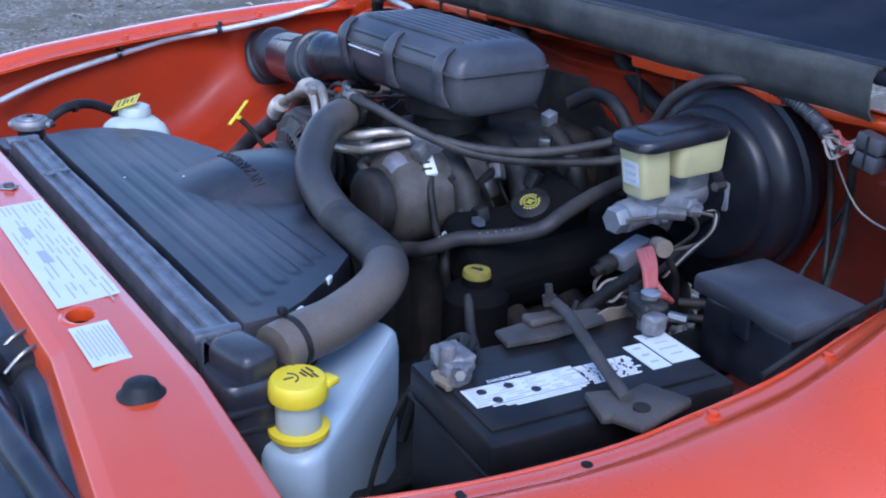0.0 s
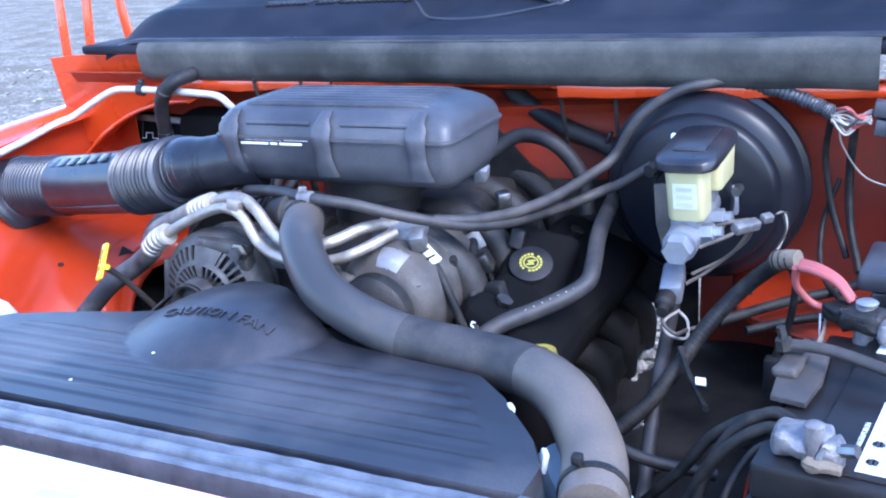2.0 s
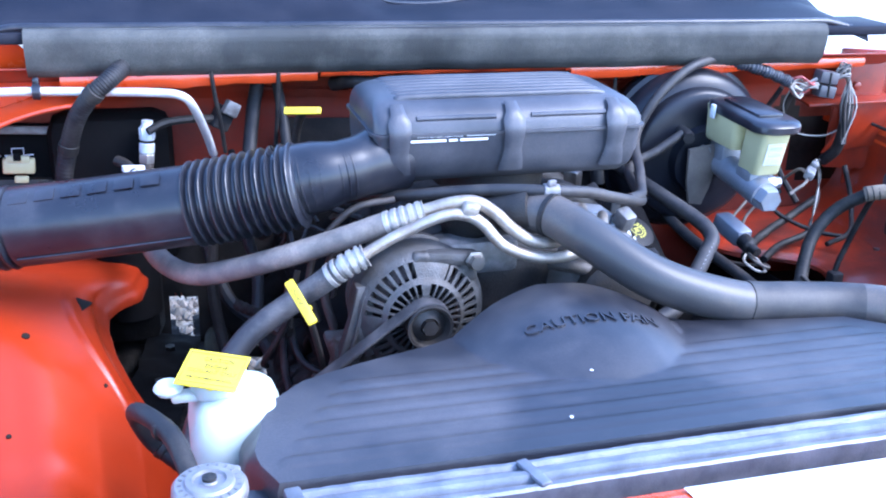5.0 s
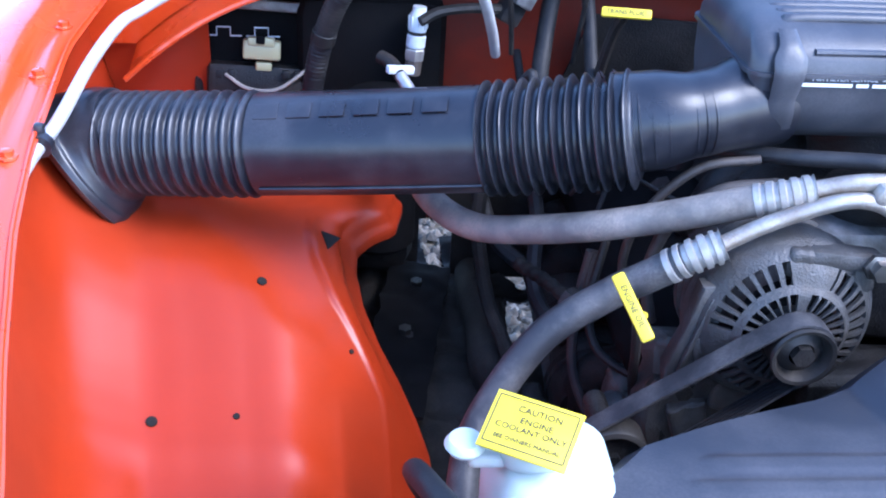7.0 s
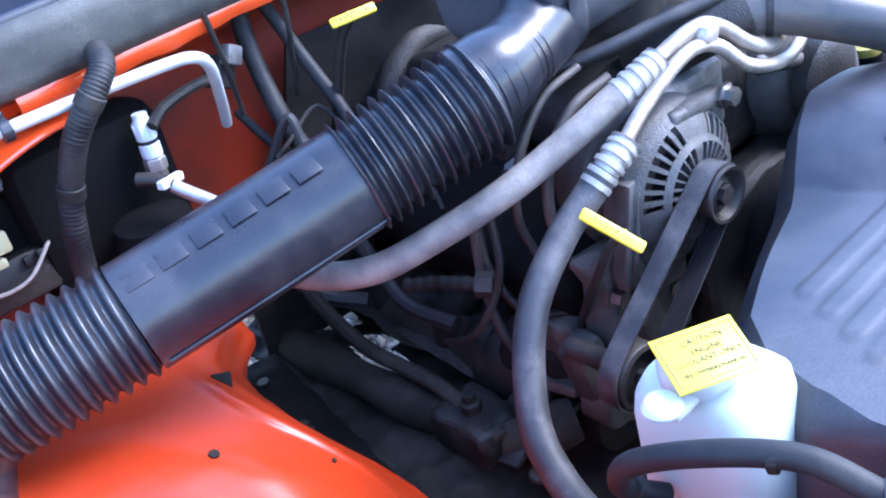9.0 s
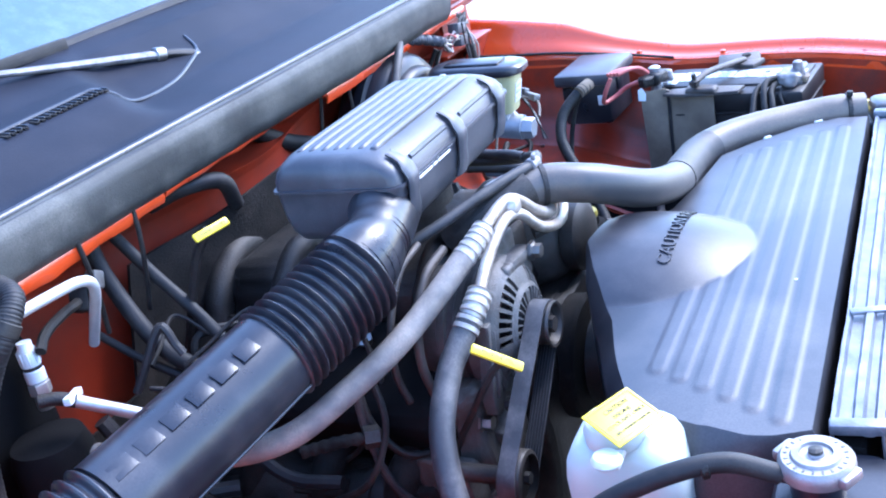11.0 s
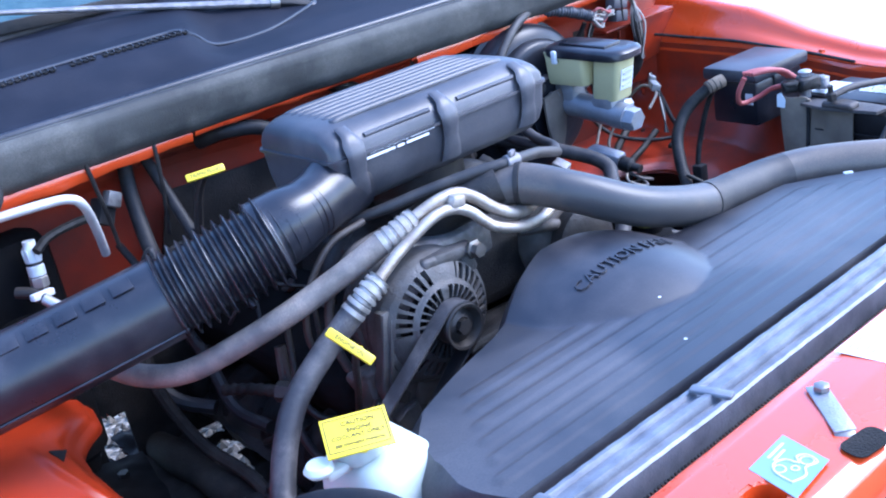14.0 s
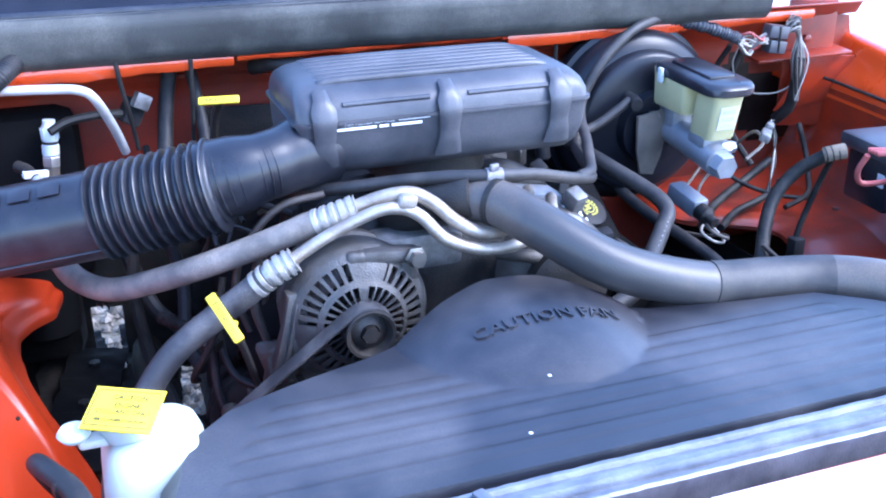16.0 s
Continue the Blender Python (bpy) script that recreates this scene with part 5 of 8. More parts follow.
    part("mount_arm", plate([(x, z) for x, z in arm], 0, 0.016, 0.003, frame_of((0, 0.402, 0), (1, 0, 0), (0, 0, 1))), ALT, root, "cast mounting arm")
    part("arm_web", bar((-0.250, 0.388, 1.050), (-0.270, 0.388, 0.965), 0.005, 0.012, 0.001, up=(0, 1, 0)), ALT, root)
    part("bolt", lathe([(0.010, 0.362), (0.010, 0.372), (0.014, 0.373), (0.014, 0.378)], (-0.106, 0, 1.092), ax, 6), STEEL, root)
    part("bolt", lathe([(0.009, 0.362), (0.009, 0.378)], (-0.268, 0, 0.955), ax, 6), GREASE, root)


stand(-0.009, 0.002, 0.001)
make_alternator()
stand()


def make_belt():
    # the ribbed belt from the alternator down past the tensioner to the crank
    c1, r1 = Vector((-0.176, 1.020)), 0.0285
    c2, r2 = Vector((-0.335, 0.895)), 0.036
    loop = []
    d = (c2 - c1).normalized()
    n = Vector((-d.y, d.x))
    for k in range(13):
        a = math.pi * k / 12
        loop.append(c1 + r1 * (n * math.cos(a) - d * math.sin(a)))
    for k in range(13):
        a = math.pi * k / 12
        loop.append(c2 + r2 * (-n * math.cos(a) + d * math.sin(a)))
    def strip(ya, yb, low, high):
        bm = bmesh.new()
        rings = []
        for y, g in ((ya, low), (ya, high), (yb, high), (yb, low)):
            ring = []
            for i, q in enumerate(loop):
                t = (loop[(i + 1) % len(loop)] - loop[i - 1]).normalized()
                o = Vector((-t.y, t.x))
                if o.dot(q - (c1 + c2) / 2) < 0:
                    o = -o
                ring.append(Vector((q.x + o.x * g, y, q.y + o.y * g)))
            rings.append(ring)
        bridge(bm, rings + rings[:1], caps=False)
        bmesh.ops.remove_doubles(bm, verts=bm.verts, dist=1e-6)
        return bm

    belt = thing("drive_belt", (-0.22, 0.348, 0.95), "dusty grey-black ribbed rubber drive belt", "belt")
    part("band", strip(0.338, 0.361, 0.0015, 0.004), AC_DARK, belt)
    for k in range(6):
        part("rib", strip(0.3385 + 0.0038 * k, 0.3410 + 0.0038 * k, 0.0, 0.0018), RUBBER, belt)
    idler = thing("idler_pulley", (-0.335, 0.35, 0.86), "dirty steel idler pulley inside the drive belt", "pulley")
    part("rim", lathe([(0.030, 0.333), (0.0345, 0.335), (0.0355, 0.337), (0.0355, 0.362), (0.0345, 0.364), (0.030, 0.364)], (-0.335, 0, 0.895), (0, 1, 0), 36, closed=False), PULLEY, idler)
    part("web", lathe([(0.010, 0.340), (0.030, 0.344), (0.031, 0.352), (0.012, 0.356), (0.012, 0.43)], (-0.335, 0, 0.895), (0, 1, 0), 36), GREASE, idler)
    part("bolt", lathe([(0.008, 0.332), (0.008, 0.341)], (-0.335, 0, 0.895), (0, 1, 0), 6), GREASE, idler)


stand(-0.009, 0.002, 0.001)
make_belt()
stand()


def make_engine():
    root = thing("engine_block", (0.0, 0.7, 0.45), "greasy dark cast iron V8 engine under hoses and brackets", "engine")
    part("block", lump((0.0, 0.66, 0.74), (0.38, 0.46, 0.38), seed=1), DARK, root)
    part("intake_manifold", lump((-0.02, 0.66, 1.02), (0.30, 0.44, 0.14), 12, 0.012, 0.04, 2), GREASE, root)
    part("throttle_body", lathe([(0.07, 1.07), (0.07, 1.12), (0.085, 1.125), (0.085, 1.17), (0.06, 1.18)], (-0.02, 0.62, 0), seg=28), GREASE, root)
    for s in (-1, 1):
        bank = lump((s * 0.235 + 0.01, 0.72, 0.94), (0.17, 0.52, 0.10), 10, 0.006, 0.03, 3 + s, (0, s * 28, 0))
        part("valve_cover", bank, VOID_BLACK, root)
        part("exhaust_manifold", lump((s * 0.285, 0.70, 0.80), (0.09, 0.46, 0.10), 9, 0.014, 0.04, 6 + s), DARK, root)
    part("timing_cover", lump((0.0, 0.42, 0.78), (0.30, 0.07, 0.36), 14, 0.010, 0.02, 9), GREASE, root)
    part("thermostat_housing", tube([(-0.10, 0.50, 1.10), (-0.085, 0.46, 1.125), (-0.05, 0.43, 1.14), (-0.025, 0.41, 1.148)], 0.031, 18), GREASE, root)
    part("fan_clutch", lathe([(0.05, 0.30), (0.07, 0.31), (0.07, 0.35), (0.03, 0.36), (0.03, 0.42)], (0.0, 0, 0.86), (0, 1, 0), 28), GREASE, root)
    part("water_pump", lathe([(0.09, 0.36), (0.095, 0.365), (0.095, 0.39), (0.06, 0.40), (0.06, 0.45)], (0.0, 0, 0.86), (0, 1, 0), 32), DARK, root)
    part("oil_pan", lump((0.0, 0.64, 0.612), (0.24, 0.36, 0.13), seed=12), DARK, root)
    for s in (-1, 1):
        for i in range(4):
            y = 0.52 + 0.12 * i
            part("exhaust_runner", tube([(s * 0.25, y, 0.87), (s * 0.30, y + 0.01, 0.865), (s * 0.325, y + 0.02, 0.83), (s * 0.32, y + 0.03, 0.77)], 0.024, 12), DARK, root)
            part("intake_runner", tube([(s * 0.05, y, 1.08), (s * 0.11, y, 1.085), (s * 0.17, y, 1.04), (s * 0.19, y, 0.98)], 0.024, 12), GREASE, root)
        for i in range(5):
            part("cover_bolt", lathe([(0.009, 0), (0.009, 0.008), (0.013, 0.009), (0.013, 0.012)], (s * 0.225 + 0.01, 0.50 + 0.105 * i, 1.0), (s * 0.5, 0, 0.87), 6), STEEL, root)
    part("heat_shield", tube([(-0.305, 0.53, 0.795), (-0.303, 0.60, 0.797), (-0.30, 0.70, 0.80), (-0.296, 0.80, 0.80)], lambda t: 0.050 + 0.006 * math.sin(t * 9), 20), GREASE, root)
    part("shield_skirt", sheet(lambda u, v: Vector((-0.295 - 0.064 * v, 0.56 + 0.37 * u, 0.832 - 0.034 * v - 0.010 * math.cos(5 * u) + 0.004 * noise.noise(Vector((u * 12, v * 3, 4))))), 30, 8, 0.004), GREASE, root, "sooty pressed heat shield")
    part("shield_slot", rbox((-0.332, 0.66, 0.838), (0.03, 0.085, 0.012), 0.005, (0, -38, 0)), DARK, root)
    part("shield_band", lathe([(0.054, -0.008), (0.058, -0.006), (0.058, 0.006), (0.054, 0.008)], (-0.304, 0.585, 0.797), (0, 1, 0), 22), GREASE, root)
    part("starter_motor", lathe([(0.03, 0.44), (0.05, 0.445), (0.052, 0.50), (0.046, 0.505), (0.046, 0.56)], (-0.262, 0, 0.735), (0, 1, 0), 24), DARK, root)
    part("side_casting", lump((-0.285, 0.49, 0.845), (0.06, 0.06, 0.07), 22, 0.008, 0.012, 23), COMP, root)
    part("side_rib", rbox((-0.30, 0.485, 0.80), (0.07, 0.05, 0.014), 0.004, (0, 12, 10)), COMP, root)
    part("side_rib", rbox((-0.30, 0.495, 0.765), (0.06, 0.045, 0.012), 0.004, (0, 12, 10)), COMP, root)
    # cast bracket that carries the alternator and the idler
    plate_out = [(-0.235, 0.975), (-0.262, 0.960), (-0.290, 0.905), (-0.300, 0.840), (-0.290, 0.790), (-0.262, 0.785), (-0.245, 0.830), (-0.225, 0.900)]
    part("front_bracket", plate(plate_out, 0, 0.014, 0.003, frame_of((0, 0.432, 0), (1, 0, 0), (0, 0, 1))), COMP, root, "dusty cast bracket")
    for a, b in (((-0.255, 0.418, 0.955), (-0.288, 0.418, 0.850)), ((-0.245, 0.418, 0.900), (-0.290, 0.418, 0.880)), ((-0.240, 0.418, 0.865), (-0.285, 0.418, 0.810))):
        part("bracket_web", bar(a, b, 0.007, 0.016, 0.002, up=(0, 1, 0)), COMP, root)
    for x, z in ((-0.262, 0.935), (-0.282, 0.868), (-0.268, 0.802)):
        part("bracket_bolt", lathe([(0.011, 0.404), (0.011, 0.412), (0.014, 0.413), (0.014, 0.418)], (x, 0, z), (0, 1, 0), 6), GREASE, root)
    # accessory bracket over the alternator
    part("accessory_bracket", rbox((-0.09, 0.46, 1.07), (0.12, 0.05, 0.05), 0.01), CAST, root)


make_engine()


def make_frame():
    for s in (-1, 1):
        solo("frame_rail", rbox((s * 0.57, 0.6, 0.58), (0.10, 2.2, 0.14), 0.012), DARK, (s * 0.57, 0.6, 0.51), "rusty dark steel chassis rail", "chassis rail", group="chassis rails")
    solo("cross_member", rbox((0, 0.60, 0.49), (1.12, 0.18, 0.12), 0.02), DARK, (0, 0.60, 0.43), "dark steel cross member below the engine", "cross member")


make_frame()


# ---- brakes ----
def make_brakes():
    c = Vector((0.426, 0.0, 1.056))
    ax = (0.02, 1, 0.04)
    root = thing("brake_booster", (0.46, 0.86, 0.95), "large round black enamelled brake booster on the firewall", "brake booster")
    part("front_shell", lathe([(0.030, 0.752), (0.060, 0.756), (0.064, 0.775), (0.095, 0.782), (0.116, 0.785), (0.122, 0.789), (0.126, 0.806), (0.140, 0.812), (0.149, 0.824), (0.152, 0.848), (0.160, 0.852), (0.160, 0.860)], c, ax, 56), BOOST, root, smooth=50)
    part("rear_shell", lathe([(0.160, 0.860), (0.160, 0.868), (0.150, 0.872), (0.146, 0.905), (0.11, 0.93), (0.06, 0.94)], c, ax, 56), BOOST, root, smooth=50)
    part("check_valve", tube([(0.395, 0.775, 1.142), (0.392, 0.745, 1.142), (0.386, 0.728, 1.140)], 0.010, 12), RUBBER, root)
    for a in range(20, 380, 45):
        part("crimp_tab", rbox(c + Vector((0.157 * math.cos(radians(a)), 0.862, 0.157 * math.sin(radians(a)) + 0.034)), (0.006, 0.014, 0.02), 0.001, (0, -a, 0)), BOOST, root)
    for s in (-1, 1):
        part("stud", lathe([(0.008, 0.735), (0.008, 0.755)], c + Vector((0.030 + 0.042 * s, 0, 0.028)), ax, 6), STEEL, root)

    stand(-0.010, 0.025, 0.004)
    mc = thing("master_cylinder", (0.455, 0.65, 1.03), "grey cast brake master cylinder with a yellowed fluid reservoir", "master cylinder")
    part("casting", tube([(0.474, 0.765, 1.090), (0.474, 0.66, 1.080), (0.473, 0.572, 1.069)], 0.024, 18, steps=4), CAST_LT, mc)
    part("flange", rbox((0.463, 0.752, 1.085), (0.115, 0.016, 0.05), 0.008), CAST_LT, mc)
    part("end_plug", lathe([(0.019, -0.012), (0.021, -0.008), (0.021, 0.01)], (0.4728, 0.563, 1.0675), (0, 1, 0.08), 6), CAST_LT, mc)
    part("boss", rbox((0.474, 0.618, 1.094), (0.040, 0.05, 0.036), 0.008), CAST_LT, mc)
    part("boss", rbox((0.474, 0.710, 1.110), (0.040, 0.05, 0.045), 0.008), CAST_LT, mc)
    for y in (0.610, 0.680):
        part("outlet_nut", lathe([(0.015, 0), (0.015, 0.022), (0.010, 0.024), (0.010, 0.034)], (0.490, y, 1.076), (1, 0, 0.1), 6), CAST_LT, mc)
    res = bmesh.new()
    rings = []
    for z, k in ((1.102, 0.90), (1.106, 0.96), (1.165, 1.0), (1.182, 1.03)):
        rings.append([Vector((0.479 + a * k, 0.612 - 0.20 * (z - 1.10) + b * k, z)) for a, b in rrect(0.052, 0.060, 0.010)])
    bridge(res, rings)
    r = part("reservoir_front", res, CREAM, mc, "yellowed translucent reservoir", smooth=50)
    rear = bmesh.new()
    rings = []
    for z, k in ((1.130, 0.92), (1.134, 0.97), (1.178, 1.0), (1.190, 1.03)):
        rings.append([Vector((0.479 + a * k, 0.687 + b * k, z)) for a, b in rrect(0.076, 0.100, 0.012)])
    bridge(rear, rings)
    part("reservoir_rear", rear, CREAM, mc, "yellowed translucent reservoir", smooth=50)
    part("sticker", plate([(-0.016, -0.019), (0.016, -0.019), (0.016, 0.019), (-0.016, 0.019)], 0, 0.0008, 0, frame_of((0.480, 0.5735, 1.140), (1, 0, 0), (0, -0.22, 1))), PAPER, r, "white sticker with dark code bars")
    for dz in (0.011, 0.0, -0.011):
        part("code_bar", rbox((0.480, 0.5725 - dz * 0.22, 1.140 + dz), (0.022, 0.0008, 0.005), 0), PRINT_GR, r)
    lid = bmesh.new()
    rings = []
    for z, k in ((1.178, 1.0), (1.181, 1.04), (1.190, 1.04), (1.194, 1.0), (1.197, 0.90)):
        rings.append([Vector((0.480 + a * k, 0.648 + b * k, z + 0.002 + 0.03 * b)) for a, b in rrect(0.082, 0.184, 0.030, 7)])
    bridge(lid, rings)
    ld = part("lid", lid, BLACK, mc, "black rubber-edged lid", smooth=40)
    part("raised_panel", rbox((0.480, 0.652, 1.200), (0.046, 0.110, 0.008), 0.003, (2, 0, 0)), BLACK, ld)
    part("bail_tab", rbox((0.434, 0.700, 1.184), (0.006, 0.012, 0.024), 0.002), PAPER, mc, "white plastic tab")

    stand(-0.010, 0.015, 0.014)
    pv = thing("brake_valve", (0.456, 0.644, 0.93), "grey cast brake proportioning valve below the master cylinder", "valve")
    part("body", rbox((0.452, 0.630, 0.985), (0.032, 0.070, 0.031), 0.006, (12, 0, 8)), CAST_LT, pv)
    part("switch", lathe([(0.014, 0), (0.014, 0.02), (0.008, 0.024), (0.008, 0.04)], (0.452, 0.592, 0.978), (0.1, -1, -0.2), 16), GREASE, pv)
    arm = [(0.402, 1.105), (0.452, 1.112), (0.462, 1.075), (0.452, 1.030), (0.440, 1.000), (0.414, 1.004), (0.405, 1.045)]
    part("bracket", plate(arm, 0, 0.005, 0.0015, frame_of((0.0, 0.702, 0.0), (1, 0.05, 0), (0, 0, 1))), ARM, pv, "dusty brown steel bracket")
    part("lead_loop", tube([(0.470, 0.597, 0.958), (0.452, 0.582, 0.946), (0.462, 0.560, 0.936), (0.486, 0.566, 0.930), (0.482, 0.592, 0.944), (0.468, 0.600, 0.955)], 0.0022, 8), CABLE_LT, pv, "pale wire loop")
    lines = (
        ("brake_line", [(0.505, 0.560, 1.068), (0.545, 0.575, 1.085), (0.56, 0.62, 1.09), (0.55, 0.66, 1.05), (0.50, 0.66, 1.00), (0.47, 0.63, 0.985)]),
        ("brake_line", [(0.505, 0.640, 1.070), (0.535, 0.650, 1.078), (0.55, 0.70, 1.06), (0.52, 0.70, 1.01), (0.47, 0.67, 0.985)]),
        ("brake_line", [(0.45, 0.60, 0.975), (0.455, 0.56, 0.955), (0.475, 0.545, 0.945), (0.485, 0.57, 0.94), (0.48, 0.62, 0.92), (0.50, 0.75, 0.88)]),
    )
    for n, pts in lines:
        solo(n, tube(pts, 0.0028, 8), ARM, pts[0], "thin tan steel brake pipe with bends", "pipe", group="brake pipes")
    conn = thing("wire_connector", (0.57, 0.60, 1.07), "pale grey wire connector beside the master cylinder", "connector")
    part("body", rbox((0.560, 0.590, 1.092), (0.016, 0.040, 0.014), 0.003, (0, 20, -40)), CAST, conn)
    part("plug", rbox((0.583, 0.612, 1.098), (0.012, 0.016, 0.011), 0.002, (0, 20, -40)), CAST, conn)
    for d in (0, 0.004, -0.004):
        part("lead", tube([(0.592, 0.622, 1.10), (0.603 + d, 0.632, 1.10), (0.606, 0.625 + d, 1.075), (0.590 + d, 0.60, 1.04), (0.57, 0.58 + d, 1.0)], 0.0014, 6), CABLE_LT if d == 0 else WIRE, conn)


make_brakes()
stand()


# ---- battery side ----
def make_battery():
    m = pose(0.758, 0.281, 0, 0, 0, -6.8)
    root = thing("battery", (0.758, 0.281, 0.85), "black car battery with white labels held down by a steel bar", "battery")

    def put(bm):
        bmesh.ops.transform(bm, matrix=m, verts=bm.verts)
        return bm

    part("case", put(rbox((0, 0, 0.930), (0.176, 0.300, 0.16), 0.006)), BATT, root)
    lid = part("lid", put(rbox((0, 0, 1.025), (0.183, 0.307, 0.038), 0.006)), BATT, root)
    part("lid_step", put(rbox((0.012, 0, 1.0455), (0.118, 0.285, 0.006), 0.003)), BATT, lid)
    for v in (-0.105, -0.05, 0.0, 0.05, 0.105):
        part("rib", put(rbox((0.0885, v, 0.985), (0.006, 0.010, 0.05), 0.002)), BATT, lid)
    sh = thing("battery_jacket", (0.66, 0.29, 0.85), "worn tan-grey insulating sheet wrapped on the battery side", "battery jacket")

    def felt(u, v):
        y = 0.012 + 0.146 * u
        q = m @ Vector((-0.0965 - 0.004 * math.sin(7 * u + 5 * v), y, 1.046 + 0.014 * u - 0.19 * v + 0.008 * noise.noise(Vector((u * 5, 0, v)))))
        return q

    part("panel", sheet(felt, 24, 8, 0.003), FELT, sh)
    for u in (0.62,):
        part("strap", tube([felt(u, v / 6) + m.to_3x3() @ Vector((-0.003, 0, 0)) for v in range(7)], 0.0035, 8, steps=3), RUBBER, sh, "black strap over the jacket")
    part("torn_corner", plate([(0, 0), (0.014, -0.002), (0.016, 0.012), (0.009, 0.026), (0.001, 0.022)], 0, 0.0015, 0, frame_of(m @ Vector((-0.104, 0.162, 1.040)), (0.15, -1, 0), (0, 0, 1))), PAPER, sh, "white torn corner")

    # labels, in the battery's own directions
    def flat(name, cx, cy, w, h, mat, parent, label="", z=1.0492):
        return part(name, put(rbox((cx, cy, z), (w, h, 0.0008), 0)), mat, parent, label)

    big = flat("warning_label", 0.014, -0.069, 0.036, 0.136, PAPER, root, "white warning label with dark symbols")
    for x, y in ((0.007, -0.118), (0.006, -0.085), (0.024, -0.062), (0.027, -0.11)):
        part("symbol", put(lathe([(0.0055, 0), (0.0055, 0.0008), (0.0035, 0.0008)], (x, y, 1.0494), seg=18)), PRINT, big)
    random.seed(8)
    for i in range(8):
        y = -0.134
        while y < -0.008:
            h = random.uniform(0.010, 0.034)
            flat("printed_line", -0.001 + i * 0.0044, y + h / 2, 0.0012, h, PRINT_GR, big, z=1.0498)
            y += h + random.uniform(0.003, 0.022)
    part("heading", put(words("DANGER/POISON", 0.0068, frame_of((-0.0095, -0.075, 1.0496), (0, 1, 0), (-1, 0, 0)), 0.0002)), PRINT_LT, root, "white printed warning heading", smooth=180)
    for i in range(3):
        flat("printed_line", 0.0350 + i * 0.0034, -0.060 + random.uniform(-0.004, 0.004), 0.0018, 0.118 - 0.02 * i, PRINT_LT, root)
    for i in range(10):
        y = 0.0 + random.uniform(0, 0.004)
        while y < 0.064:
            h = random.uniform(0.006, 0.018)
            flat("printed_line", 0.002 + i * 0.0040, y + h / 2, 0.0022 if i > 1 else 0.0032, min(h, 0.07 - y), PRINT_LT, root)
            y += h + random.uniform(0.0015, 0.004)
    l2 = flat("date_label", 0.012, 0.092, 0.056, 0.026, PAPER, root, "white date label")
    for x in (-0.006, 0.010, 0.026):
        flat("print_mark", x, 0.092, 0.004, 0.010, PRINT_GR, l2, z=1.0498)
    l3 = flat("code_label", 0.002, 0.128, 0.070, 0.040, PAPER, root, "white code label with blue-grey bars")
    for x, h in ((-0.022, 0.024), (-0.008, 0.018), (0.006, 0.026), (0.020, 0.016)):
        flat("print_mark", x, 0.128, 0.0022, h, PRINT_GR, l3, z=1.0498)
    part("case_seam", put(rbox((0, 0, 1.004), (0.186, 0.310, 0.004), 0.001)), BATT, root)

    # posts and clamps
    neg = thing("battery_clamp", (0.703, 0.152, 1.04), "corroded grey lead battery clamp on the negative post", "battery clamp", group="battery clamps")
    part("post", lathe([(0.010, 1.04), (0.009, 1.085), (0.006, 1.087)], (0.703, 0.152, 0), seg=20), LEAD, neg)
    bm = lump((0.692, 0.166, 1.060), (0.050, 0.036, 0.026), 40, 0.004, 0.008, 34, (8, 0, -8))
    part("body", bm, LEAD, neg)
    part("end", lump((0.716, 0.156, 1.058), (0.026, 0.030, 0.024), 50, 0.004, 0.006, 35, (0, 10, 14)), LEAD, neg)
    part("corroded_lip", lump((0.712, 0.140, 1.050), (0.034, 0.012, 0.012), 60, 0.004, 0.004, 36), FELT, neg)
    part("bolt", lathe([(0.006, 0), (0.006, 0.02)], (0.722, 0.150, 1.064), (1, -0.4, 0.3), 6), STEEL, neg)
    cables = (
        [(0.690, 0.180, 1.062), (0.660, 0.205, 1.062), (0.620, 0.205, 1.030), (0.595, 0.190, 0.97), (0.59, 0.17, 0.90)],
        [(0.692, 0.176, 1.055), (0.655, 0.195, 1.050), (0.612, 0.190, 1.015), (0.58, 0.20, 0.95), (0.56, 0.25, 0.88)],
        [(0.688, 0.184, 1.055), (0.655, 0.220, 1.052), (0.605, 0.225, 1.020), (0.57, 0.23, 0.97), (0.52, 0.26, 0.90)],
        [(0.690, 0.172, 1.050), (0.650, 0.180, 1.035), (0.622, 0.150, 0.98), (0.615, 0.12, 0.90), (0.61, 0.10, 0.80)],
    )
    for i, pts in enumerate(cables):
        solo("battery_cable", tube(pts, 0.006 if i < 3 else 0.0035, 10), WIRE, pts[0], "black battery cable looping down from the clamp", "cable", group="negative cables")
    pos = thing("battery_clamp", (0.722, 0.428, 1.05), "dirty grey lead battery clamp on the positive post", "battery clamp", group="battery clamps")
    part("post", lathe([(0.011, 1.04), (0.010, 1.090), (0.007, 1.092)], (0.722, 0.428, 0), seg=20), LEAD, pos)
    part("body", lump((0.722, 0.426, 1.072), (0.044, 0.036, 0.026), 40, 0.003, 0.007, 31, (0, 0, -20)), GREASE, pos)
    part("ear", lump((0.748, 0.412, 1.066), (0.024, 0.026, 0.024), 40, 0.003, 0.005, 32, (0, 0, 10)), LEAD, pos)
    part("ear", lump((0.694, 0.440, 1.072), (0.028, 0.024, 0.022), 40, 0.003, 0.005, 33, (0, 0, -40)), GREASE, pos)
    part("bolt", lathe([(0.011, 0), (0.012, 0.004), (0.009, 0.006)], (0.724, 0.428, 1.088), seg=24), ALU, pos, "bright round bolt head")
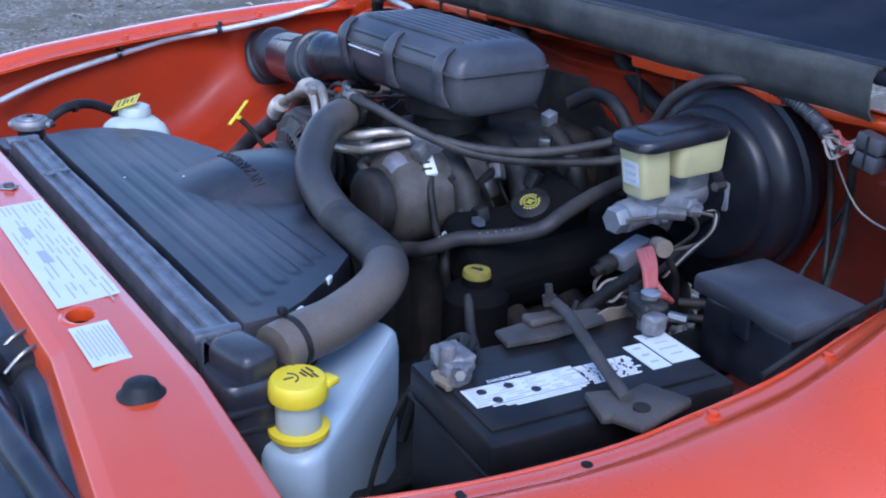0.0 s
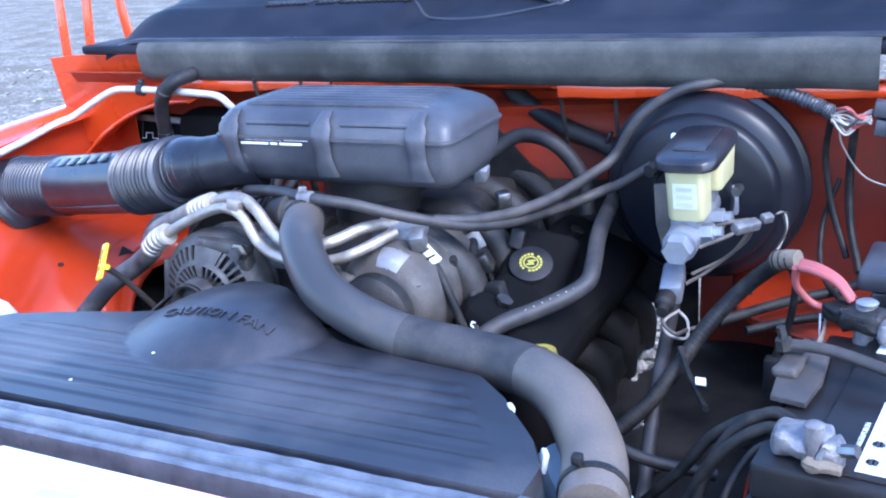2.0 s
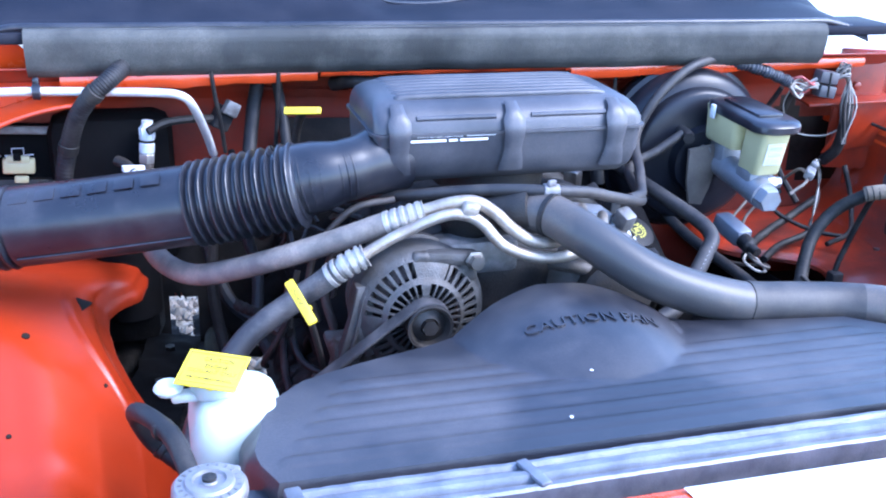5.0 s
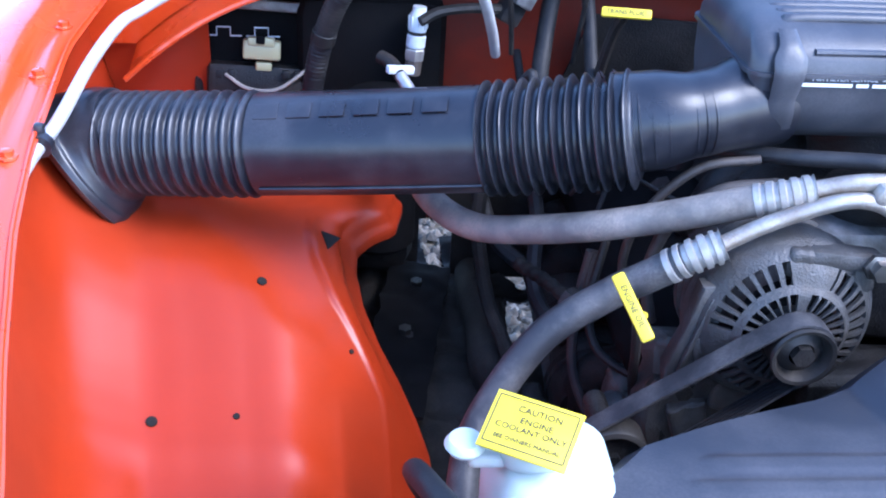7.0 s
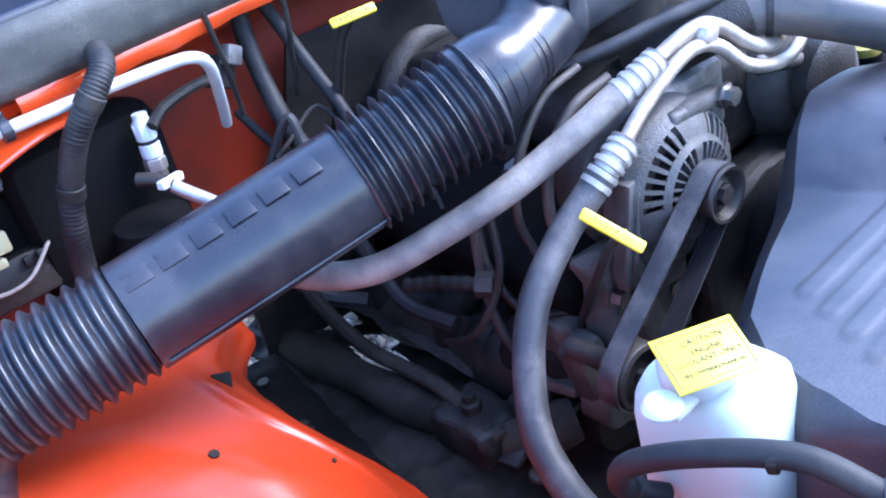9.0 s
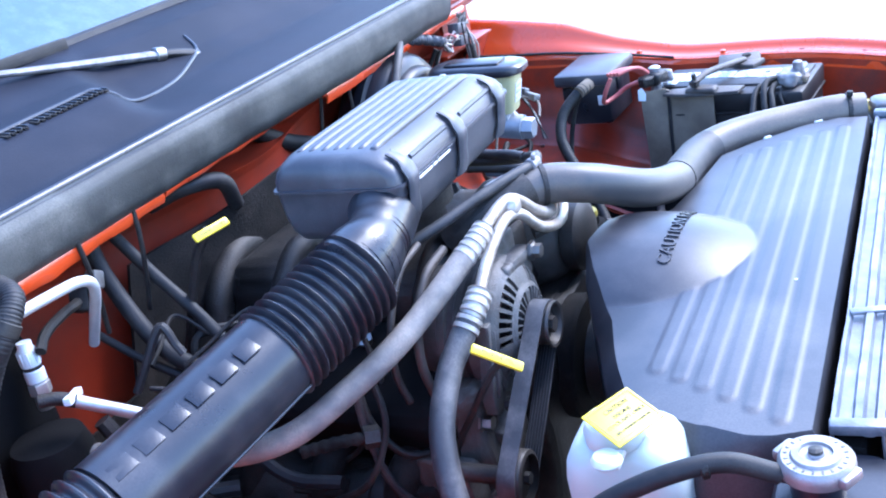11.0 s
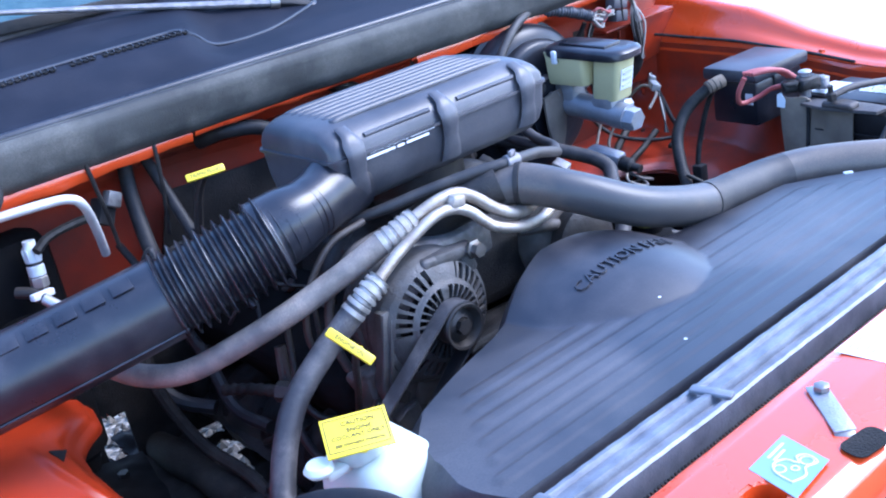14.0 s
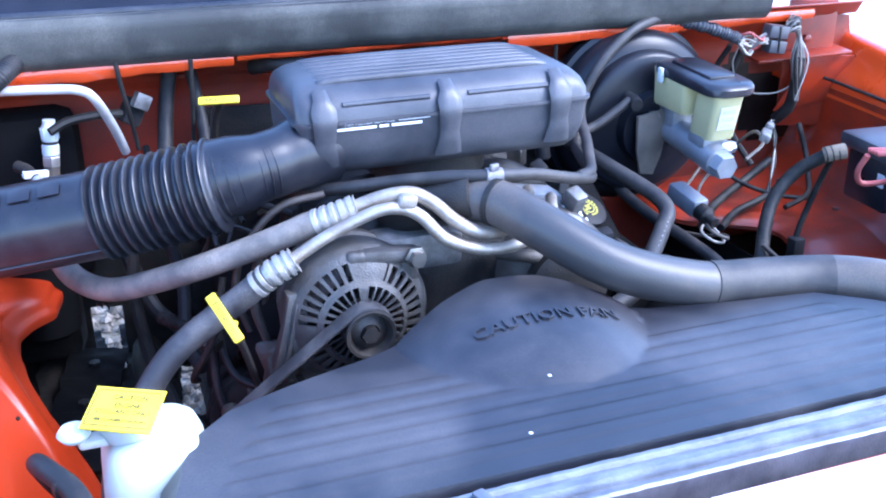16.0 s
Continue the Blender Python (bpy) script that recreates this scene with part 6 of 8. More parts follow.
    part("side_bolt", lathe([(0.006, 0), (0.006, 0.022)], (0.748, 0.436, 1.070), (0.8, 0.4, 0), 6), STEEL, pos)
    for d in (-0.010, -0.0035, 0.0035, 0.010):
        pts = [(0.646, 0.492 + d, 1.105), (0.666, 0.476 + d, 1.109 - 0.2 * abs(d)), (0.690, 0.458 + d * 0.8, 1.102), (0.708, 0.444 + d * 0.6, 1.086)]
        solo("battery_cable", tube(pts, 0.0042, 10), RED_WIRE, pts[0], "faded red cable feeding the positive clamp", "cable", group="positive cables")
    pts = [(0.640, 0.495, 1.100), (0.640, 0.510, 1.070), (0.660, 0.520, 1.045), (0.688, 0.505, 1.048), (0.698, 0.48, 1.064), (0.694, 0.445, 1.075)]
    solo("battery_cable", tube(pts, 0.0045, 10), RED_WIRE, pts[0], "faded red cable looping to the positive clamp", "cable", group="positive cables")

    # hold-down
    hd = thing("battery_hold_down", (0.78, 0.285, 1.045), "grimy steel battery hold-down bar with end plates", "hold-down")
    wedge = plate([(0.650, 0.256), (0.684, 0.248), (0.694, 0.300), (0.694, 0.388), (0.664, 0.402), (0.648, 0.350)], 1.048, 1.054, 0.002)
    part("inner_plate", wedge, HOLD, hd)
    part("inner_lug", lump((0.660, 0.325, 1.058), (0.026, 0.060, 0.012), 20, 0.003, 0.007, 41, (0, -10, -8)), HOLD, hd)
    part("nut", lathe([(0.009, 0), (0.009, 0.012), (0.005, 0.014), (0.005, 0.026)], (0.652, 0.335, 1.068), (-0.2, 0, 1), 6), GREASE, hd)
    part("bar", tube([(0.652, 0.340, 1.072), (0.700, 0.322, 1.078), (0.77, 0.298, 1.070), (0.848, 0.274, 1.058)], 0.0075, 12, flat=0.8), HOLD, hd)
    part("outer_plate", rbox((0.862, 0.285, 1.052), (0.062, 0.085, 0.012), 0.005, (0, -8, 8)), HOLD, hd)
    part("outer_foot", rbox((0.842, 0.262, 1.050), (0.05, 0.045, 0.012), 0.004, (0, 0, -20)), HOLD, hd)
    part("eye", lathe([(0.009, 0), (0.009, 0.004), (0.005, 0.004)], (0.872, 0.272, 1.058), seg=16), DARK, hd)

    stand(-0.006, 0.026, -0.003)
    pd = thing("fuse_box", (0.79, 0.518, 0.98), "black plastic fuse box with a flat lid behind the battery", "fuse box")
    part("body", rbox((0.792, 0.522, 1.030), (0.140, 0.104, 0.085), 0.006, (0, 0, -4)), BLACK, pd)
    part("lid", rbox((0.790, 0.522, 1.087), (0.166, 0.124, 0.026), 0.008, (0, 0, -4)), DUSTY, pd)
    part("side_tag", rbox((0.7205, 0.492, 1.040), (0.003, 0.018, 0.022), 0.001, (0, 0, -8)), PAPER, pd, "small white tag")
    part("latch", rbox((0.785, 0.470, 1.060), (0.03, 0.010, 0.03), 0.003, (0, 0, -8)), BLACK, pd)

    # loom that drops from the positive side
    path = [(0.640, 0.492, 1.103), (0.604, 0.525, 1.066), (0.567, 0.525, 1.027), (0.536, 0.500, 0.989), (0.508, 0.465, 0.945), (0.475, 0.432, 0.90), (0.43, 0.40, 0.86)]
    stand(-0.025, 0.030, -0.007)
    lm = thing("wiring_loom", (0.56, 0.49, 0.86), "black corrugated wiring loom dropping from the battery", "wiring loom", group="wiring looms")
    part("sleeve", tube(path, lambda t: 0.0108 + 0.0004 * math.sin(t * 330), 12, steps=26), WIRE, lm)
    part("end_collar", tube([(0.626, 0.496, 1.098), (0.640, 0.488, 1.103), (0.654, 0.482, 1.106)], 0.0122, 14, steps=3), FELT, lm, "pale taped collar")
    for k in range(3):
        part("tape_band", lathe([(0.0130, -0.0010), (0.0130, 0.0010)], (0.628 + 0.008 * k, 0.4945 - 0.004 * k, 1.099 + 0.002 * k), (1, -0.45, 0.3), 14), WIRE, lm)
    part("branch", tube([(0.512, 0.470, 0.975), (0.530, 0.44, 0.955), (0.555, 0.40, 0.94), (0.57, 0.36, 0.95)], 0.004, 8), WIRE, lm)
    part("branch", tube([(0.642, 0.490, 1.100), (0.648, 0.515, 1.060), (0.640, 0.53, 1.00), (0.625, 0.53, 0.95), (0.62, 0.52, 0.90)], 0.005, 8), WIRE, lm)
    part("branch_plug", rbox((0.622, 0.525, 0.925), (0.022, 0.022, 0.05), 0.004), RUBBER, lm)


stand(-0.008, -0.027, 0.005)
make_battery()
stand()


def make_driver_wiring():
    lm = thing("wiring_loom", (0.66, 0.82, 1.15), "grey corrugated loom with frayed pale wires into black connectors", "wiring loom", group="wiring looms")
    part("sleeve", tube([(0.50, 0.845, 1.252), (0.56, 0.835, 1.240), (0.605, 0.825, 1.225), (0.635, 0.815, 1.212)], lambda t: 0.0105 + 0.0010 * math.sin(t * 140) + 0.001 * math.sin(t * 37), 12, steps=24), DUSTY, lm)
    random.seed(11)
    for i in range(16):
        d = [random.uniform(-0.010, 0.010) for _ in range(6)]
        part("wire", tube([(0.630, 0.817 + d[0], 1.213 + d[1]), (0.650, 0.812 + d[2], 1.205 + 2 * d[3]), (0.668, 0.808 + d[4], 1.205 + d[5]), (0.684, 0.808 + d[0], 1.212 + d[1])], 0.0019, 5, steps=4), random.choice((CABLE_LT, CABLE_LT, CABLE_LT, AC_HOSE, RED_WIRE)), lm)
    for z, w in ((1.222, 0.040), (1.196, 0.036)):
        part("connector", rbox((0.706, 0.810, z), (w, 0.026, 0.023), 0.003, (0, 9, 0)), DUSTY, lm, "grey multi-pin connector")
    part("connector_seam", rbox((0.706, 0.7965, 1.210), (0.003, 0.003, 0.046), 0.001), DARK, lm)
    for i in range(24):
        d = [random.uniform(-0.013, 0.013) for _ in range(6)]
        part("wire", tube([(0.728, 0.812, 1.222 + d[0]), (0.748, 0.812 + d[1], 1.235 + d[2]), (0.762, 0.815, 1.210 + d[3]), (0.765 + d[4], 0.812 + d[1], 1.165), (0.770 + 0.4 * d[5], 0.81, 1.09)], 0.0018, 5, steps=4), random.choice((CABLE_LT, CABLE_LT, AC_HOSE, WIRE, HOSE)), lm)
    part("drop", tube([(0.766, 0.812, 1.17), (0.768, 0.815, 1.12), (0.770, 0.828, 1.075), (0.760, 0.85, 1.045)], 0.011, 10), WIRE, lm)
    part("loop", tube([(0.640, 0.82, 1.20), (0.645, 0.84, 1.16), (0.68, 0.85, 1.11), (0.74, 0.84, 1.10), (0.77, 0.82, 1.12)], 0.0014, 6), CABLE_LT, lm)
    part("lead", tube([(0.628, 0.83, 1.20), (0.620, 0.86, 1.14), (0.632, 0.86, 1.06), (0.66, 0.83, 0.99)], 0.005, 8), WIRE, lm)
    part("lead", tube([(0.66, 0.84, 1.19), (0.655, 0.86, 1.12), (0.66, 0.85, 1.04), (0.68, 0.80, 0.98)], 0.006, 8), WIRE, lm)
    along = [(0.885, 0.40, 1.068), (0.878, 0.52, 1.088), (0.872, 0.65, 1.104), (0.866, 0.78, 1.112), (0.84, 0.86, 1.125), (0.79, 0.835, 1.15)]
    solo("fender_wire", tube(along, 0.0032, 8), WIRE, along[0], "thin black wire clipped along the inner flange", "wire")
    for pts, r in (([(0.64, 0.88, 1.10), (0.62, 0.86, 1.03), (0.63, 0.80, 0.97), (0.68, 0.74, 0.945), (0.74, 0.70, 0.94)], 0.004), ([(0.774, 0.80, 1.05), (0.782, 0.78, 1.00), (0.77, 0.75, 0.965), (0.73, 0.70, 0.95), (0.67, 0.68, 0.94)], 0.005)):
        solo("wing_wire", tube(pts, r, 8), WIRE, pts[0], "dusty black wire crossing the inner wing", "wire", group="wing wires")
    lm2 = thing("wiring_loom", (0.62, 0.65, 0.92), "black taped wiring loom lying on the inner wing", "wiring loom", group="wiring looms")
    part("run", tube([(0.72, 0.80, 0.985), (0.66, 0.79, 0.955), (0.60, 0.76, 0.945), (0.55, 0.73, 0.935), (0.50, 0.68, 0.93)], 0.008, 10), WIRE, lm2)
    part("run", tube([(0.71, 0.745, 0.955), (0.66, 0.74, 0.935), (0.60, 0.725, 0.925), (0.54, 0.68, 0.92)], 0.007, 10), WIRE, lm2)
    # red cowl side brace
    br = thing("cowl_brace", (0.83, 0.86, 0.95), "orange-red painted cowl side brace at the firewall", "body panel", group="cowl braces")
    part("upright", rbox((0.835, 0.875, 1.14), (0.09, 0.012, 0.24), 0.003, (0, 0, -20)), RED_GRIME, br)
    part("shelf", rbox((0.80, 0.86, 1.165), (0.18, 0.07, 0.006), 0.002, (0, -4, -12)), RED_GRIME, br)
    part("outer_panel", plate([(0, 0), (0.30, -0.10), (0.24, 0.10), (0.16, 0.125), (0.10, 0.16), (0.085, 0.24), (-0.02, 0.25)], 0, 0.003, 0, frame_of((0.84, 0.885, 0.985), (1, -0.04, 0), (0, 0, 1))), RED_GRIME, br)
    part("gusset", plate([(0, 0), (0.16, 0.02), (0.16, 0.10), (0.05, 0.11)], 0, 0.004, 0.001, frame_of((0.76, 0.86, 1.06), (1, -0.05, 0), (0, -0.2, 1))), RED_GRIME, br)
    for x, z in ((0.82, 1.19), (0.85, 1.11)):
        part("bolt", lathe([(0.009, 0), (0.009, 0.006), (0.006, 0.008)], (x, 0.866, z), (0, -1, 0), 6), RED_GRIME, br)


make_driver_wiring()


# ---- pipes and hoses ----
def make_ac_lines():
    root = thing("refrigerant_hose", (-0.3, 0.47, 1.0), "thick tan-grey refrigerant hose with crimped metal ends", "hose", group="refrigerant hoses")
    part("rubber", tube([(-0.222, 0.424, 1.136), (-0.285, 0.446, 1.108), (-0.35, 0.475, 1.079), (-0.41, 0.522, 1.047), (-0.465, 0.572, 1.022), (-0.505, 0.63, 1.02), (-0.53, 0.71, 1.03), (-0.545, 0.80, 1.03)], 0.0155, 16), AC_HOSE, root)
    part("ferrule", tube([(-0.224, 0.425, 1.135), (-0.200, 0.416, 1.145), (-0.176, 0.411, 1.153)], lambda t: 0.0150 + (0.0012 if (t * 5) % 1 < 0.6 else -0.0006), 20, steps=24), FERRULE, root, "crimped aluminium ferrule")
    part("metal_pipe", tube([(-0.185, 0.413, 1.151), (-0.145, 0.405, 1.164), (-0.112, 0.400, 1.166), (-0.086, 0.394, 1.152), (-0.060, 0.386, 1.128), (-0.032, 0.380, 1.112), (0.0, 0.385, 1.108), (0.035, 0.400, 1.115), (0.060, 0.440, 1.122), (0.082, 0.488, 1.114)], 0.0086, 14), PIPE, root)
    r2 = thing("refrigerant_hose", (-0.42, 0.38, 0.9), "black refrigerant hose with a bright crimped ferrule", "hose", group="refrigerant hoses")
    part("rubber", tube([(-0.288, 0.398, 1.088), (-0.318, 0.408, 1.062), (-0.350, 0.412, 1.040), (-0.411, 0.402, 1.0), (-0.461, 0.373, 0.942), (-0.487, 0.335, 0.900), (-0.492, 0.27, 0.85), (-0.478, 0.16, 0.80), (-0.45, 0.04, 0.76)], 0.0158, 16), AC_DARK, r2)
    part("ferrule", tube([(-0.303, 0.402, 1.076), (-0.281, 0.396, 1.093), (-0.258, 0.394, 1.105)], lambda t: 0.0150 + (0.0018 if (t * 5) % 1 < 0.55 else -0.0010), 20, steps=24), FERRULE, r2, "bright crimped ferrule")
    part("metal_pipe", tube([(-0.268, 0.394, 1.101), (-0.215, 0.397, 1.128), (-0.160, 0.395, 1.150), (-0.128, 0.391, 1.152), (-0.104, 0.386, 1.140), (-0.078, 0.376, 1.112), (-0.045, 0.368, 1.098), (0.0, 0.372, 1.090), (0.045, 0.384, 1.094), (0.075, 0.400, 1.104), (0.100, 0.455, 1.114)], 0.0078, 14), PIPE, r2)
    part("joint_block", rbox((-0.120, 0.396, 1.160), (0.022, 0.028, 0.018), 0.004, (0, 15, 0)), PIPE, r2)
    # bright line along the wing
    ln = thing("refrigerant_pipe", (-0.7, 0.83, 1.1), "bright aluminium refrigerant pipe running along the wing", "pipe")
    pts = [(-0.412, 0.892, 1.105), (-0.424, 0.860, 1.150), (-0.444, 0.818, 1.205), (-0.462, 0.812, 1.224), (-0.50, 0.816, 1.229), (-0.60, 0.828, 1.231), (-0.70, 0.832, 1.233), (-0.745, 0.830, 1.230), (-0.785, 0.822, 1.213), (-0.845, 0.805, 1.180), (-0.868, 0.775, 1.170), (-0.886, 0.70, 1.150), (-0.893, 0.58, 1.132), (-0.903, 0.50, 1.122), (-0.898, 0.40, 1.112), (-0.866, 0.25, 1.088), (-0.822, 0.10, 1.062), (-0.78, -0.02, 1.03)]
    part("pipe", tube(pts, 0.0070, 12, steps=6), PIPE_BRIGHT, ln)
    for q, d in (((-0.672, 0.831, 1.2325), (1, 0, 0)), ((-0.899, 0.535, 1.127), (0.05, 1, 0.15)), ((-0.872, 0.28, 1.093), (0.2, 1, 0.2))):
        part("clip", lathe([(0.010, -0.006), (0.0125, -0.005), (0.0125, 0.005), (0.010, 0.006)], q, d, 14), BLACK, ln, "black plastic pipe clip")
        part("clip_tail", rbox(Vector(q) + Vector((0, 0.004, 0.014)), (0.010, 0.010, 0.014), 0.003), BLACK, ln)


make_ac_lines()


def hose(pts, r, mat, label, name="hose", group="", cat="hose"):
    return solo(name, tube(pts, r, 12), mat, pts[len(pts) // 2], label, cat, group=group)


def make_hoses():
    vac = thing("hose", (0.19, 0.51, 1.10), "brown-grey vacuum hose clipped over the radiator hose to the brake booster", "hose", group="vacuum hoses")
    part("rubber", tube([(-0.25, 0.60, 1.115), (-0.21, 0.535, 1.135), (-0.165, 0.487, 1.151), (-0.115, 0.455, 1.163), (-0.06, 0.424, 1.172), (-0.005, 0.401, 1.174), (0.057, 0.418, 1.163), (0.12, 0.450, 1.140), (0.186, 0.508, 1.112), (0.220, 0.575, 1.098), (0.250, 0.66, 1.090), (0.275, 0.725, 1.088), (0.303, 0.750, 1.098), (0.337, 0.750, 1.113), (0.386, 0.752, 1.143)], 0.0080, 14), HOSE_DK, vac)
    part("joint_band", lathe([(0.0082, -0.011), (0.0102, -0.010), (0.0102, 0.010), (0.0082, 0.011)], (-0.005, 0.401, 1.174), (1, -0.12, -0.05), 16), LEAD, vac, "grey metal joint band")
    part("joint_ear", rbox((-0.006, 0.397, 1.186), (0.012, 0.006, 0.010), 0.002, (0, 0, 10)), LEAD, vac)
    hose([(0.150, 0.475, 1.128), (0.192, 0.520, 1.118), (0.228, 0.590, 1.110), (0.262, 0.665, 1.114), (0.29, 0.74, 1.126), (0.316, 0.785, 1.146), (0.353, 0.790, 1.204), (0.406, 0.80, 1.244), (0.457, 0.82, 1.256), (0.53, 0.86, 1.258)], 0.0085, HOSE_DK, "brown-grey hose curving up over the brake booster", group="vacuum hoses")
    heat = thing("hose", (0.34, 0.55, 1.0), "dark rubber heater hose bending round the engine", "hose", group="heater hoses")
    part("rubber", tube([(0.300, 0.93, 1.085), (0.306, 0.80, 1.066), (0.322, 0.68, 1.054), (0.342, 0.590, 1.040), (0.345, 0.552, 1.026), (0.322, 0.525, 1.012), (0.290, 0.490, 1.002), (0.255, 0.452, 0.994), (0.215, 0.42, 0.970), (0.16, 0.41, 0.95)], 0.0125, 16), HOSE_DK, heat)
    for k in range(7):
        part("printed_dash", rbox((0.334 - 0.0085 * k, 0.527 - 0.0092 * k, 1.0255 - 0.0026 * k), (0.0030, 0.0008, 0.0008), 0, (0, 10, 45)), PRINT_GR, heat)
    hose([(0.07, 0.935, 1.235), (0.10, 0.925, 1.212), (0.145, 0.918, 1.182), (0.20, 0.912, 1.155), (0.268, 0.910, 1.128), (0.31, 0.90, 1.09)], 0.016, RUBBER, "black rubber heater hose in front of the firewall", group="heater hoses")
    hose([(0.10, 0.80, 1.14), (0.145, 0.82, 1.166), (0.205, 0.82, 1.154), (0.25, 0.82, 1.10), (0.26, 0.81, 1.04)], 0.013, RUBBER, "black rubber heater hose behind the air cleaner", group="heater hoses")
    hose([(0.37, 0.93, 1.02), (0.42, 0.75, 0.95), (0.45, 0.55, 0.92), (0.46, 0.45, 0.86), (0.47, 0.35, 0.78)], 0.010, HOSE_DK, "dark rubber power steering hose", group="steering hoses")
    hose([(0.33, 0.42, 0.93), (0.40, 0.38, 0.90), (0.47, 0.36, 0.88), (0.56, 0.38, 0.86)], 0.008, HOSE_DK, "dark rubber power steering hose", group="steering hoses")
    # chrome return line under the filler cap
    hose([(-0.505, -0.02, 1.01), (-0.530, 0.03, 1.005), (-0.555, 0.045, 0.99), (-0.562, 0.04, 0.95), (-0.56, 0.03, 0.85)], 0.005, STEEL, "bright steel cooler line under the radiator cap", "pipe", cat="pipe")
    # loom from the cowl down to the relay box
    lm = thing("wiring_loom", (-0.62, 0.83, 1.05), "thick black corrugated loom from the cowl to the relay box", "wiring loom", group="wiring looms")
    part("sleeve", tube([(-0.546, 0.85, 1.262), (-0.562, 0.812, 1.255), (-0.590, 0.804, 1.232), (-0.616, 0.818, 1.196), (-0.636, 0.840, 1.140), (-0.648, 0.850, 1.087), (-0.658, 0.855, 1.02)], lambda t: 0.0140 + 0.0005 * math.sin(t * 360), 12, steps=26), RUBBER, lm)
    for q, d in (((-0.590, 0.804, 1.232), (-0.027, 0.01, -0.03)), ((-0.636, 0.840, 1.140), (-0.012, 0.012, -0.05))):
        part("tape_band", lathe([(0.0145, -0.008), (0.0158, -0.007), (0.0158, 0.007), (0.0145, 0.008)], q, d, 16), WIRE, lm, "wrapped black tape band")
    # wires hanging below the hood seal
    for x, z, d in ((-0.412, 1.17, 0.012), (-0.304, 1.16, -0.004), (0.297, 1.10, 0.006), (0.202, 1.20, 0.002)):
        pts = [(x, 0.855, 1.258), (x + d * 0.4, 0.858, (1.258 + z) / 2), (x + d, 0.866, z), (x + 1.6 * d, 0.88, z - 0.06)]
        solo("hanging_wire", tube(pts, 0.0035, 8), WIRE, pts[0], "thin dark wire hanging below the hood seal", "wire", group="hanging wires")
    for pts, r in (([(-0.33, 0.93, 1.22), (-0.345, 0.90, 1.16), (-0.36, 0.83, 1.07), (-0.35, 0.74, 1.01)], 0.012), ([(-0.30, 0.92, 1.22), (-0.295, 0.87, 1.15), (-0.30, 0.80, 1.08), (-0.33, 0.72, 1.02)], 0.009), ([(-0.20, 0.93, 1.21), (-0.17, 0.88, 1.225), (-0.11, 0.86, 1.21), (-0.08, 0.87, 1.16)], 0.013), ([(-0.38, 0.92, 1.10), (-0.375, 0.86, 1.06), (-0.37, 0.80, 1.03)], 0.006)):
        hose(pts, r, RUBBER, "dark rubber hose dropping from the firewall", group="firewall hoses")
    random.seed(21)
    for i in range(11):
        a = Vector((random.uniform(-0.42, -0.16), random.uniform(0.62, 0.86), random.uniform(0.99, 1.09)))
        b = Vector((random.uniform(-0.42, -0.12), random.uniform(0.60, 0.84), random.uniform(0.98, 1.08)))
        c = (a + b) / 2 + Vector((random.uniform(-0.05, 0.05), random.uniform(-0.05, 0.05), random.uniform(0.02, 0.06)))
        solo("engine_wire", tube([a, (a * 2 + c) / 3, c, (b * 2 + c) / 3, b], random.choice((0.003, 0.003, 0.004, 0.006)), 8, steps=6), random.choice((WIRE, WIRE, RUBBER, HOSE_DK)), tuple(a), "dusty dark wire looping over the intake manifold", "wire", group="engine wires")
    lead = thing("ignition_wire", (0.21, 0.47, 0.93), "black ignition wire with a white cylinder number", "wire")
    part("wire", tube([(0.150, 0.60, 1.060), (0.172, 0.545, 1.040), (0.195, 0.492, 1.002), (0.212, 0.462, 0.972), (0.222, 0.45, 0.93), (0.225, 0.46, 0.88)], 0.0085, 12), WIRE, lead)
    part("numeral", words("5", 0.020, frame_of((0.209, 0.4525, 0.984), (1, 0.05, -0.25), (-0.1, 0.62, 0.75)), 0.0004), PRINT_LT, lead, smooth=180)
    for i in range(1, 7, 2):
        x = -0.36 + 0.035 * i
        pts = [(x, 0.52 + 0.02 * i, 1.03), (x - 0.02, 0.50 + 0.02 * i, 0.96), (x - 0.05, 0.52 + 0.025 * i, 0.89), (x - 0.04, 0.60 + 0.02 * i, 0.84)]
        solo("engine_wire", tube(pts, 0.004 + 0.0008 * (i % 3), 8), WIRE, pts[0], "dusty black ignition wire down to the cylinder head", "wire", group="engine wires")


make_hoses()


# ---- tags, caps, fittings on the engine ----
def make_tag(a, b, text, width, up, label, mirrored=False):
    a, b = Vector(a), Vector(b)
    d = (b - a).normalized()
    n = Vector(up)
    n = (n - d * n.dot(d)).normalized()
    y = n.cross(d)
    c = (a + b) / 2
    m = frame_of(c, d, y)
    ob = thing("dipstick_handle", c, label, "dipstick", group="dipsticks")
    length = (b - a).length
    bm = rbox((0, 0, 0), (length, width, 0.006), 0.0025)
    bmesh.ops.transform(bm, matrix=m, verts=bm.verts)
    part("grip", bm, YELLOW, ob)
    part("lettering", words(text, width * 0.62, m @ pose(0, 0, 0.0033), 0.0002), PRINT, ob, smooth=180)
    return ob, m


